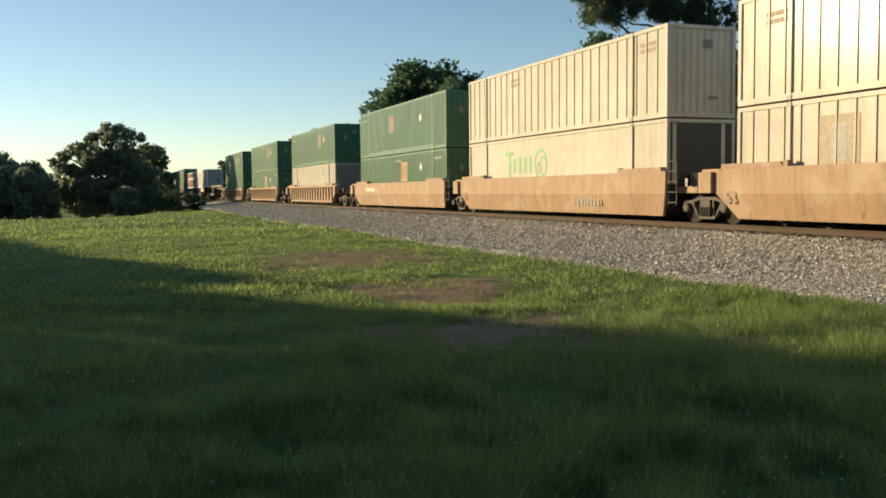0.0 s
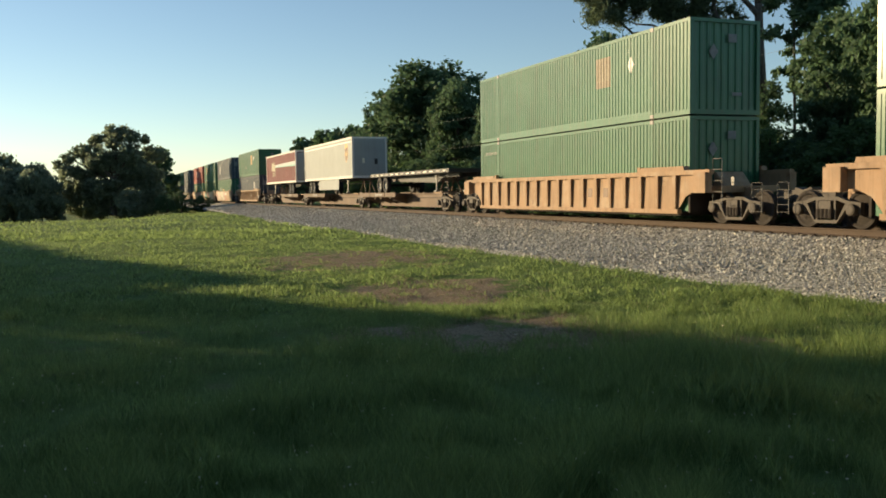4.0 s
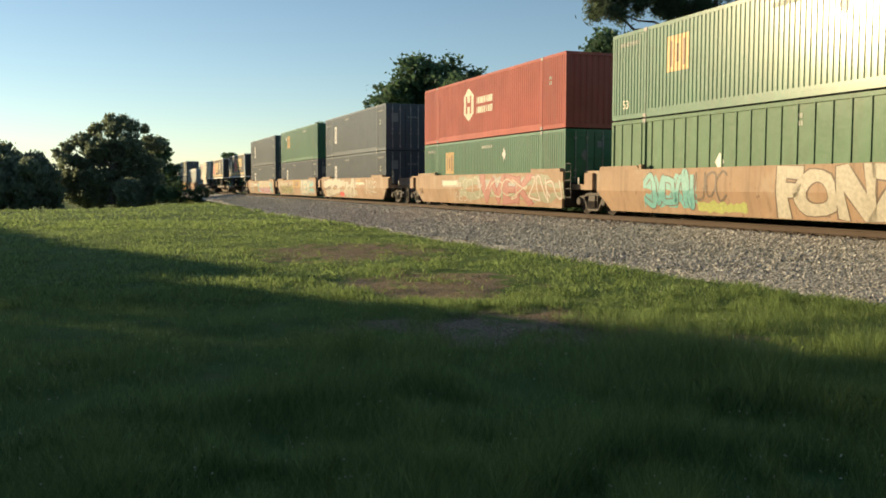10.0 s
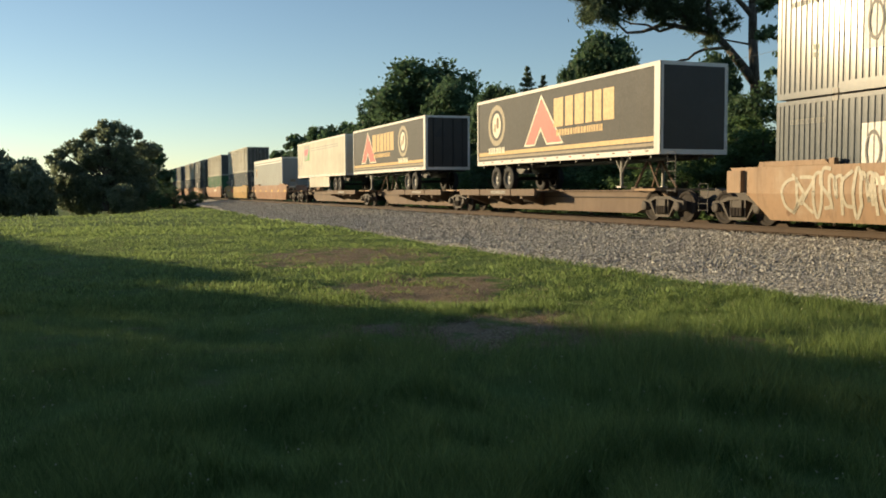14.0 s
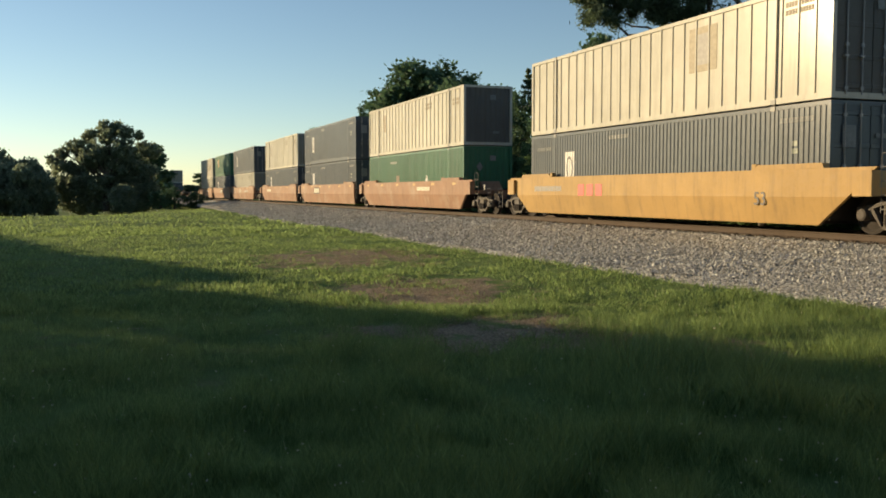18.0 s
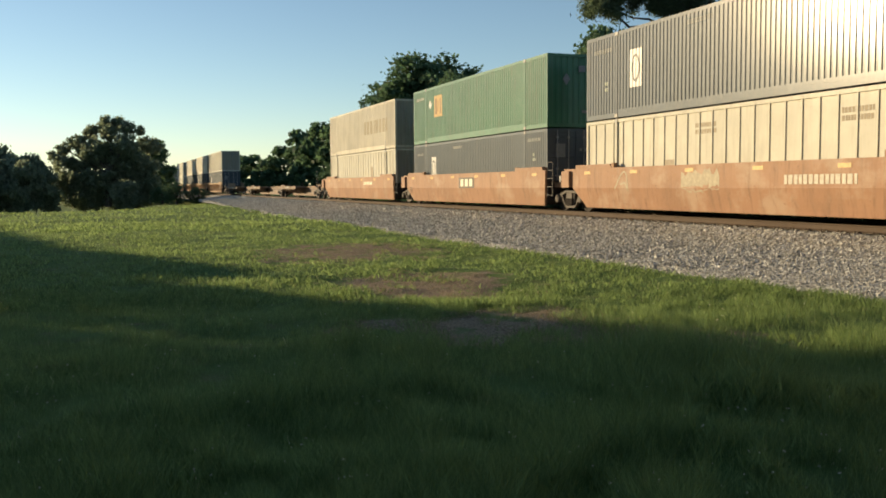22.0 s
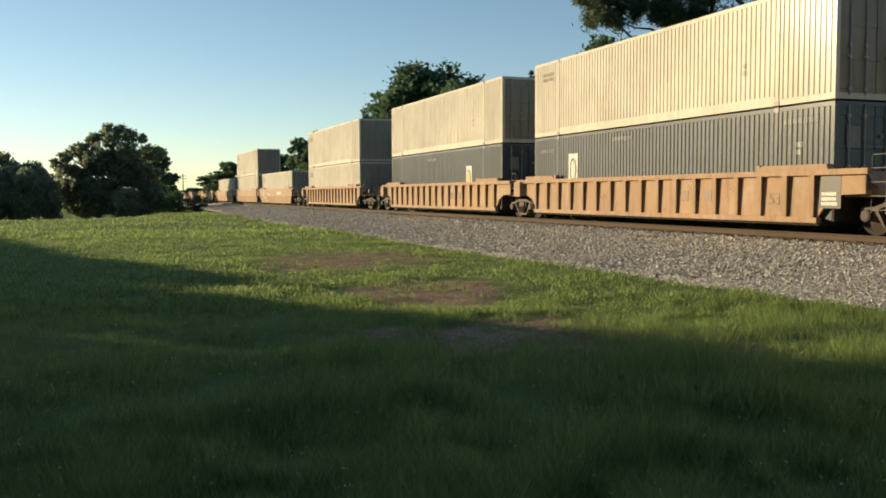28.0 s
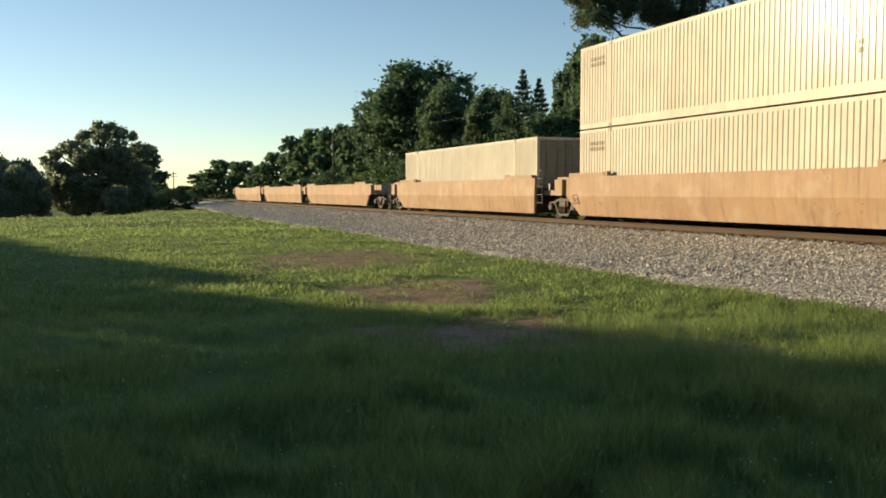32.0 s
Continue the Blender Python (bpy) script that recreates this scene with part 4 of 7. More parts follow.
def landing_gear(bm):
    for y in (-0.85, 0.85):
        tube(bm, (0, y, 0.12), (0, y, 1.15), 0.06, 8)
        tube(bm, (0, y, 0.55), (-0.45, y, 1.15), 0.035, 6)
        tube(bm, (0, y, 0.55), (0.45, y, 1.15), 0.035, 6)
        box(bm, -0.14, 0.14, y - 0.12, y + 0.12, 0.06, 0.12)
    tube(bm, (0, -0.85, 0.75), (0, 0.85, 0.75), 0.03, 6)


def bogie(bm):
    for x in (-0.63, 0.63):
        tube(bm, (x, -1.1, 0.5), (x, 1.1, 0.5), 0.07, 8)
    for y in (-0.5, 0.5):
        box(bm, -1.3, 1.3, y - 0.06, y + 0.06, 0.72, 1.12)


def under_frame(bm, n):
    for y in (-0.45, 0.45):
        box(bm, -n / 2 + 0.3, n / 2 - 0.3, y - 0.05, y + 0.05, 0.95, 1.12)
    for i in range(12):
        x = -n / 2 + 0.6 + (n - 1.2) * i / 11
        box(bm, x - 0.04, x + 0.04, -1.22, 1.22, 1.02, 1.12)


def trailer(s, n, nose, side, trim, label, style, skirt=False):
    """nose is +1 where the front end leads the train."""
    z = 1.02
    t = thing("semi_trailer", s, z, label, "trailer", "trailers on spine cars")
    part("body", shared(("trailer_box", n), lambda bm: trailer_box(bm, n), side), side, t)
    part("rail_trim", shared(("trailer_rails", n), lambda bm: trailer_rails(bm, n), trim), trim, t)
    running_gear(t, n, nose)
    part("under_frame", shared(("under_frame", n), lambda bm: under_frame(bm, n), BLACK), BLACK, t)
    y = -1.272
    for i in range(14):
        plate(t, -n / 2 + 0.7 + (n - 1.4) * i / 13, 1.24, 0.20, 0.045, MARK_BROWN if i % 2 else MARK_RED, -1.302, "reflector")
    if style in ("shield", "posts"):
        x = n / 2 + 0.004
        bm = bmesh.new()
        box(bm, x, x + 0.006, -1.12, 1.12, 1.32, 3.86)
        part("end_panel", bm, SILVER, t, "grey front panel")
        for y0, z0, w, h, mat in ((-0.55, 2.2, 0.16, 0.34, MARK_CREAM), (0.35, 2.1, 0.22, 0.4, BLACK)):
            bm = bmesh.new()
            box(bm, x + 0.006, x + 0.03, y0, y0 + w, z0, z0 + h)
            part("end_fitting", bm, mat, t)
    if skirt:
        bm = bmesh.new()
        a = nose * (n / 2 - 4.3)
        b = -nose * (n / 2 - 5.2)
        slab(bm, [(a, 1.12), (b, 1.12), (b - nose * 0.1, 0.32), (a - nose * 0.12, 0.32)], -1.22, -1.18)
        part("side_skirt", bm, side, t, "pale side skirt panel")
    if style == "shield":
        x, zz = nose * (n / 2 - 1.7), 2.95
        shape(t, [(x - 0.36, zz + 0.62), (x - 0.47, zz + 0.50), (x - 0.48, zz - 0.10), (x - 0.34, zz - 0.42), (x, zz - 0.72), (x + 0.34, zz - 0.42), (x + 0.48, zz - 0.10), (x + 0.47, zz + 0.50), (x + 0.36, zz + 0.62), (x, zz + 0.70)], MARK_GOLD, y, "shield_emblem", "gold shield emblem")
        shape(t, [(x - 0.40, zz + 0.30), (x - 0.41, zz - 0.08), (x - 0.28, zz - 0.36), (x, zz - 0.60), (x + 0.28, zz - 0.36), (x + 0.41, zz - 0.08), (x + 0.40, zz + 0.42), (x, zz + 0.40)], MARK_BROWN, y - 0.004, "shield_field")
        for i in range(3):
            plate(t, x - 0.22 + 0.22 * i, zz - 0.04, 0.12, 0.30, MARK_GOLD, y - 0.008, "lettering_bar")
        plate(t, 0, 3.72, n - 0.3, 0.10, MARK_WHITE, y, "stripe")
    elif style == "posts":
        for i in range(1, 15):
            x = -n / 2 + n / 15 * i
            bm = bmesh.new()
            box(bm, x - 0.03, x + 0.03, -1.288, -1.268, 1.3, 3.92)
            part("side_stake", bm, side, t)
        shape(t, [(-2.5, 2.84), (7.85, 2.80), (7.85, 3.10), (-2.5, 3.02)], MARK_SILVER, -1.290, "stripe", "white stripe")
        shape(t, [(-2.5, 2.76), (7.85, 2.64), (7.85, 2.82), (-2.5, 2.84)], STRIPE_PALE, -1.290, "stripe", "pale green stripe")
        shape(t, [(-4.7, 2.45), (-2.55, 2.35), (-2.55, 3.05), (-2.8, 3.25), (-3.05, 3.05), (-3.3, 3.35), (-3.6, 3.1), (-3.85, 3.4), (-4.15, 3.15), (-4.45, 3.3), (-4.7, 3.1)], MARK_GHOST, -1.290, "painted_skyline", "pale painted shape")
        bars(t, -3.4, 2.2, 1.8, 0.16, MARK_FADED, y - 0.002, 2, 7)
    elif style == "store":
        xa = -0.3 if nose > 0 else -3.2
        shape(t, [(xa - 2.15, 1.78), (xa - 1.16, 1.78), (xa - 0.65, 2.38), (xa - 0.14, 1.78), (xa + 1.24, 1.78), (xa - 0.6, 3.8)], MARK_CREAM, y + 0.001, "triangle_border")
        shape(t, [(xa - 2.0, 1.85), (xa - 1.2, 1.85), (xa - 0.65, 2.5), (xa - 0.1, 1.85), (xa + 1.1, 1.85), (xa - 0.6, 3.65)], MARK_RED, y, "red_triangle", "red triangle emblem")
        u = xa + 0.45
        for i, w in enumerate((0.8, 0.62, 0.7, 0.5, 0.55, 0.75)):
            plate(t, u + w / 2, 2.98, w * 0.95, 1.1, MARK_GOLD, y - 0.004, "lettering_bar")
            u += w * 1.16
        bars(t, xa + 2.4, 2.2, 3.4, 0.24, MARK_GOLD, y - 0.004, 1, 5)
        xe = -5.2 if nose > 0 else 3.4
        disc(t, xe, 2.85, 0.9, MARK_GHOST, y - 0.003, 0.68)
        disc(t, xe, 2.85, 0.55, MARK_CREAM, y - 0.003, 0.0, 0.8)
        disc(t, xe + 0.12, 2.95, 0.26, MARK_BROWN, y - 0.006, 0.0, 0.5)
        disc(t, xe - 0.16, 2.75, 0.2, MARK_GHOST, y - 0.007, 0.0, 0.7)
        bars(t, xe, 1.75, 1.7, 0.26, MARK_CREAM, y - 0.004, 1, 9)
        plate(t, 0, 1.62, n - 0.25, 0.16, MARK_GOLD, y, "stripe", "gold stripe")
        plate(t, 0, 1.44, n - 0.25, 0.1, MARK_FADED, y, "stripe")
        # charcoal carries the shade that lies on the trailer's end
        bm = bmesh.new()
        box(bm, n / 2 + 0.014, n / 2 + 0.02, -1.15, 1.15, 1.3, 3.9)
        part("end_panel", bm, CHARCOAL, t)
        bm = bmesh.new()
        box(bm, n / 2 - 0.32, n / 2 - 0.1, -1.298, -1.262, 1.3, 3.92)
        part("corner_post", bm, trim, t)
        if nose < 0:
            for yy in (-0.85, -0.3, 0.3, 0.85):
                bm = bmesh.new()
                tube(bm, (n / 2 + 0.05, yy, 1.25), (n / 2 + 0.05, yy, 3.95), 0.022, 6)
                part("lock_rod", bm, BLACK, t)
            bm = bmesh.new()
            vs = [bm.verts.new((n / 2 + 0.03, a, b)) for a, b in ((-0.8, 2.9), (-0.1, 2.9), (-0.45, 3.4))]
            bm.faces.new(vs)
            part("dark_triangle", bm, MARK_BLACK, t)
    elif style == "flag":
        x, zz = -n / 2 + 3.6, 3.15
        plate(t, x, zz, 2.0, 1.3, MARK_GREY, y, "logo_panel", "faded green and red emblem")
        shape(t, [(x - 0.95, zz - 0.15), (x + 0.2, zz - 0.15), (x + 0.55, zz + 0.35), (x - 0.95, zz + 0.3)], MARK_PINK, y - 0.004, "logo_shape")
        shape(t, [(x - 0.95, zz - 0.6), (x + 0.1, zz - 0.5), (x + 0.95, zz + 0.5), (x + 0.95, zz - 0.6)], MARK_GREEN, y - 0.004, "logo_shape")
        for dz in (0.0, 0.18):
            plate(t, -n / 2 + 0.7, 1.95 + dz, 1.0, 0.06, MARK_GREY, y, "stripe")
            plate(t, -n / 2 + 9.6, 3.3 + dz, 9.0, 0.06, MARK_GREY, y, "stripe")
            shape(t, [(-n / 2 + 1.2 + dz, 1.95), (-n / 2 + 1.26 + dz, 1.95), (-n / 2 + 2.0 + dz, 3.3), (-n / 2 + 1.94 + dz, 3.3)], MARK_GREY, y, "stripe")
    return t


def running_gear(t, n, nose):
    bx = -nose * (n / 2 - 2.6)
    part("axle_frame", shared("bogie", bogie, BLACK), BLACK, t, "", Matrix.Translation((bx, 0, 0)))
    for x in (-0.63, 0.63):
        for y, turn in ((-1.1, 0), (1.1, 180)):
            w = part("wheel", shared("tyre", tyre, RUBBER), RUBBER, t, "dusty black road tyre", Matrix.Translation((bx + x, y, 0.505)) @ pose(0, 0, 0, 0, 0, turn))
            part("rim", shared("rim", rim, RIM), RIM, w, "dusty pale steel rim")
    part("landing_gear", shared("landing_gear", landing_gear, GALV), GALV, t, "", Matrix.Translation((nose * (n / 2 - 2.9), 0, 0)))


def flatbed_trailer(s, n):
    t = thing("flatbed_trailer", s, 1.02, "empty black flatbed trailer with pale edge markers", "trailer", "trailers on spine cars")
    bm = bmesh.new()
    box(bm, -n / 2, n / 2, -1.27, 1.27, 1.05, 1.25)
    part("deck", bm, BLACK, t)
    bm = bmesh.new()
    for y in (-0.5, 0.5):
        slab(bm, [(-n / 2 + 0.2, 0.8), (n / 2 - 3.5, 0.55), (n / 2 - 2.5, 0.85), (n / 2 - 0.2, 0.85), (n / 2 - 0.2, 1.05), (-n / 2 + 0.2, 1.05)], y - 0.08, y + 0.08)
    part("main_beam", bm, BLACK, t)
    for i in range(14):
        plate(t, -n / 2 + 0.6 + (n - 1.2) * i / 13, 1.15, 0.55, 0.09, REFLECT if i % 3 else MARK_GREY, -1.274, "edge_marker")
    running_gear(t, n, 1)


# ---- spine cars ----
def spine_beam(bm, n):
    slab(bm, [(-n / 2, 0.98), (-n / 2, 0.72), (-n / 2 + 1.2, 0.62), (-n / 2 + 2.4, 0.19), (n / 2 - 2.4, 0.19), (n / 2 - 1.2, 0.62), (n / 2, 0.72), (n / 2, 0.98)], -0.30, 0.30)


def deck_plate(bm, n):
    box(bm, -n / 2, n / 2, -1.42, 1.42, 0.93, 1.0)


def deck_curb(bm, n):
    box(bm, -n / 2, n / 2, -0.05, 0.05, 0.79, 1.06)


def cross_bearer(bm):
    slab(bm, [(-0.12, 0.93), (-0.1, 0.66), (0.1, 0.66), (0.12, 0.93)], -1.35, 1.35)
    for sg in (-1, 1):
        vs = [bm.verts.new(v) for v in ((-0.09, sg * 0.27, 0.66), (0.09, sg * 0.27, 0.66), (0.09, sg * 1.2, 0.66), (-0.09, sg * 1.2, 0.66), (-0.09, sg * 0.27, 0.34), (0.09, sg * 0.27, 0.34))]
        for f in ((0, 3, 2, 1), (4, 5, 2, 3), (0, 4, 3), (1, 2, 5), (0, 1, 5, 4)):
            bm.faces.new([vs[k] for k in f])


def hitch(bm):
    box(bm, -0.35, 0.35, -0.45, 0.45, 1.0, 1.1)
    for y in (-0.35, 0.35):
        tube(bm, (-0.25, y, 1.08), (0.35, y * 0.7, 2.02), 0.05, 6)
        tube(bm, (1.2, y, 1.08), (0.4, y * 0.7, 2.02), 0.045, 6)
    box(bm, 0.1, 0.6, -0.35, 0.35, 2.02, 2.10)


def hitch_down(bm):
    box(bm, -0.35, 0.35, -0.45, 0.45, 1.0, 1.1)
    box(bm, -0.9, 0.9, -0.38, 0.38, 1.1, 1.18)


def bracket(bm):
    slab(bm, [(0, 0), (0.5, 0), (0.42, -0.16), (0.18, -0.3), (0, -0.28)], -0.06, 0.06)


def spine_car(s0, s1, end_front, end_rear, nose, loaded, label):
    """One platform between two truck places."""
    n = s1 - s0
    coat = SPINE_DARK if loaded else SPINE
    s = (s0 + s1) / 2
    car = thing("spine_car", s, 0, label, "spine car", "platforms of the spine cars")
    nn = n - 0.5
    part("spine_beam", shared(("spine_beam", round(nn, 1)), lambda bm: spine_beam(bm, nn), coat), coat, car)
    for x, w in ((-nose * (n / 2 - 5.4), 3.2), (-nose * (n / 2 - 8.2), 2.2), (-nose * (n / 2 - 2.5), 2.4)):
        part("deck", shared(("deck_plate", w), lambda bm: deck_plate(bm, w), coat), coat, car, "", Matrix.Translation((x, 0, 0)))
        for y in (-1.44, 1.44):
            part("deck_curb", shared(("deck_curb", w), lambda bm: deck_curb(bm, w), coat), coat, car, "", Matrix.Translation((x, y, 0)))
        for k in range(int(w / 1.3)):
            part("cross_bearer", shared("cross_bearer", cross_bearer, coat), coat, car, "", Matrix.Translation((x - w / 2 + 0.7 + 1.3 * k, 0, 0)))
        if w > 3:
            bars(car, x + 0.4, 0.93, 1.5, 0.13, MARK_GREY, -1.495, 1, int(s))
    bm = bmesh.new()
    box(bm, -n / 2 + 0.6, n / 2 - 0.6, -0.40, 0.40, 0.955, 1.0)
    part("beam_flange", bm, coat, car)
    bm = bmesh.new()
    tube(bm, (-n / 2 + 2.0, -0.33, 0.74), (n / 2 - 2.0, -0.33, 0.74), 0.022, 6)
    part("brake_pipe", bm, GREASE, car)
    part("hitch_stand", shared("hitch" if loaded else "hitch_down", hitch if loaded else hitch_down, coat), coat, car, "", Matrix.Translation((nose * (n / 2 - 2.4), 0, 0)) @ pose(0, 0, 0, 0, 0, 0 if nose > 0 else 180))
    for x in (-nose * 2.6, -nose * 1.0):
        part("bracket", shared("bracket", bracket, GREASE), GREASE, car, "", Matrix.Translation((x, -0.7, 0.93)))
    bm = bmesh.new()
    tube(bm, (-nose * 1.2, -0.62, 0.66), (-nose * 2.0, -0.62, 0.66), 0.16, 12)
    part("air_tank", bm, IRON, car)
    bm = bmesh.new()
    box(bm, n / 2 - 1.4, n / 2 - 0.2, -1.2, 1.2, 0.98, 1.05)
    box(bm, -n / 2 + 0.2, -n / 2 + 1.2, -1.2, 1.2, 0.98, 1.05)
    part("end_platform", bm, OCHRE, car)
    truck(car, -n / 2, s1)
    if end_front:
        truck(car, n / 2, s0)
        part("coupler", shared("coupler", coupler_shape, GREASE), GREASE, car, "", Matrix.Translation((n / 2 + 0.7, 0, 0.85)))
        ladder(car, n / 2 + 0.6, -1.3, 0.9, 0.95)
    if end_rear:
        part("coupler", shared("coupler", coupler_shape, GREASE), GREASE, car, "", Matrix.Translation((-n / 2 - 0.7, 0, 0.85)) @ pose(0, 0, 0, 0, 0, 180))
        ladder(car, -n / 2 - 1.0, -1.3, 0.9, 0.8)
    return car


# ---- the train, from its head to its tail ----
G_MARKS = [("square", 1.2, 1.85), ("diamond", 4.1, 2.05), ("text", 6.9, 2.45), ("text", 0.0, 2.5), ("small", 6.9, 1.3)]
G_REAR = [("square", -4.3, 1.85), ("diamond", 2.4, 2.1), ("text", 0.5, 2.5), ("text", -7.0, 2.5), ("small", 6.9, 1.2), ("size", -7.2, 0.35)]
S_MARKS = [("ring", -4.9, 1.55), ("text", -7.0, 2.35), ("text", -1.5, 2.55), ("small", 6.9, 1.9), ("small", -6.7, 1.2), ("text", 6.95, 2.5)]
W_MARKS = [("faded", -4.9, 1.9), ("dark", 3.0, 2.4), ("dark", 7.0, 2.3)]
KINDS = {
    "g": ("rib", GREEN, "green corrugated steel container with a gold emblem"),
    "p": ("panel", GREEN_PALE, "pale green sheet-and-post container"),
    "s": ("rib", SLATE, "slate grey corrugated container with a white oblong emblem"),
    "w": ("panel", CREAM, "cream sheet-and-post container, streaked with dirt"),
    "c": ("rib", WHITE, "off-white corrugated steel container"),
    "t": ("rib", TAN, "tan corrugated steel container, dusty"),
    "r": ("rib", RED, "red corrugated container with a white hexagon emblem"),
    "o": ("flat", CREAM, "smooth cream container with green emblem"),
}
PLAIN = [("dark", -6.9, 2.4), ("small", 4.8, 1.2)]
# kind of well, container front, paint, jointed behind, jointed ahead, lower and upper container
WELLS = [
    ("smooth", 4.61, ORANGE, 1, 1, ("w", [("gold_dark", -4.4, 1.8)], 1), ("w", [("dark", -6.5, 2.3)], -1)),
    ("smooth", 24.11, ORANGE, 1, 1, ("o", [("cat", -2.4, 1.75)], -1), ("w", [("dark", 7.0, 2.4), ("dark", -3.0, 2.4)], -1)),
    ("smooth", 43.34, ORANGE, 0, 1, ("g", G_MARKS, -1), ("g", [("dull", -1.2, 1.8), ("diamond", 4.1, 1.8), ("text", -7.0, 2.4)], -1)),
    ("ribbed", 66.69, OCHRE, 0, 0, ("w", [("faded", -5.4, 1.3), ("dark", 4.0, 2.3)], -1), ("g", [("dull", 3.1, 1.85), ("diamond", 4.6, 1.9), ("text", -6.9, 2.4)], -1)),
    ("ribbed", 90.08, OCHRE, 0, 0, ("g", G_MARKS, -1), ("g", [("dull", 2.7, 1.85), ("diamond", 4.4, 1.9), ("text", 0, 2.5)], -1)),
    ("ribbed", 113.30, OCHRE, 0, 0, ("g", [("text", -6.9, 2.4), ("small", 6.9, 1.3)], -1), ("g", [("dull", 3.0, 1.85), ("diamond", 4.8, 1.9)], -1)),
    ("ribbed", 194.06, OCHRE, 0, 0, ("s", [("ring", 4.4, 1.55), ("text", -1.0, 2.4), ("text", 6.9, 2.4)], 1), ("g", [("square", 2.6, 1.85), ("diamond", 4.3, 2.0), ("small", -1.5, 1.2)], -1)),
    ("smooth", 217.41, ORANGE, 1, 0, ("g", [("square", -1.3, 1.0), ("diamond", -4.9, 1.6), ("text", -6.6, 2.4), ("size", 6.6, 1.25)], 1), ("s", S_MARKS, 1)),
    ("smooth", 236.88, ORANGE, 1, 1, ("p", [("diamond", -2.2, 1.4), ("small", 1.0, 2.5), ("size", 7.3, 1.2)], -1), ("g", G_REAR, 1)),
    ("smooth", 256.42, ORANGE, 0, 1, ("g", G_REAR, 1), ("r", [("hex", -1.75, 1.65), ("small", 6.8, 2.0)], -1)),
    ("smooth", 279.91, ORANGE, 1, 0, ("s", S_MARKS, 1), ("s", S_MARKS, 1)),
    ("smooth", 299.10, ORANGE, 1, 1, ("s", S_MARKS, 1), ("g", [("square", -4.2, 1.85), ("diamond", -5.4, 2.2), ("text", 3.0, 2.5)], -1)),
    ("smooth", 318.53, ORANGE, 0, 1, ("s", S_MARKS, 1), ("s", S_MARKS, 1)),
    ("smooth", 399.7, RUSSET, 0, 0, None, None),
    ("smooth", 423.01, YELLOW, 0, 0, ("s", S_MARKS, 1), ("w", [("gold_dark", 3.0, 1.9), ("dark", 6.9, 2.5)], 1)),
    ("smooth", 446.50, RUSSET, 1, 0, ("g", [("faded", -2.2, 1.1), ("diamond", 2.8, 1.3), ("text", -3.0, 2.4), ("size", 6.7, 0.95)], -1), ("w", W_MARKS, -1)),
    ("smooth", 466.02, RUSSET, 1, 1, ("s", S_MARKS, 1), ("s", S_MARKS, 1)),
    ("smooth", 485.23, RUSSET, 0, 1, ("s", S_MARKS, 1), ("w", W_MARKS, 1)),
    ("smooth", 508.85, RUSSET, 1, 0, ("w", [("faded", -3.0, 0.9), ("dark", -1.2, 2.4), ("dark", 4.5, 2.4)], 1), ("s", S_MARKS, 1)),
    ("smooth", 528.09, RUSSET, 1, 1, ("s", S_MARKS, 1), ("g", [("square", -4.2, 1.85), ("diamond", -5.4, 2.0), ("text", -7.0, 2.4)], -1)),
    ("smooth", 547.69, RUSSET, 0, 1, ("w", [("faded", 3.0, 1.4)], -1), ("t", [("haze", 4.0, 1.5)], -1)),
    ("ribbed", 628.86, OCHRE, 1, 0, ("s", S_MARKS, 1), ("w", PLAIN, 1)),
    ("ribbed", 648.42, OCHRE, 1, 1, ("s", S_MARKS, 1), ("c", PLAIN, 1)),
    ("ribbed", 667.80, OCHRE, 0, 1, ("s", [("ring", 4.2, 1.4), ("text", -1, 2.5)], 1), ("c", [("small", 4.8, 1.2)], 1)),
    ("ribbed", 691.34, OCHRE, 0, 0, ("c", PLAIN, 1), ("c", PLAIN, -1)),
    ("smooth", 714.87, ORANGE, 1, 0, ("c", PLAIN, 1), None),
    ("smooth", 734.22, ORANGE, 1, 1, ("c", PLAIN, 1), ("c", PLAIN, 1)),
    ("smooth", 753.79, ORANGE, 0, 1, ("c", [("small", 5.0, 1.2)], 1), None),
    ("smooth", 777.25, ORANGE, 1, 0, None, None),
    ("smooth", 796.65, ORANGE, 1, 1, None, None),
    ("smooth", 816.05, ORANGE, 0, 1, None, None),
]
WELL_LABEL = {"smooth": "orange-brown steel well car with smooth creased sides", "ribbed": "rusty ochre well car with ribbed sides"}
FLOOR_Z = 0.36


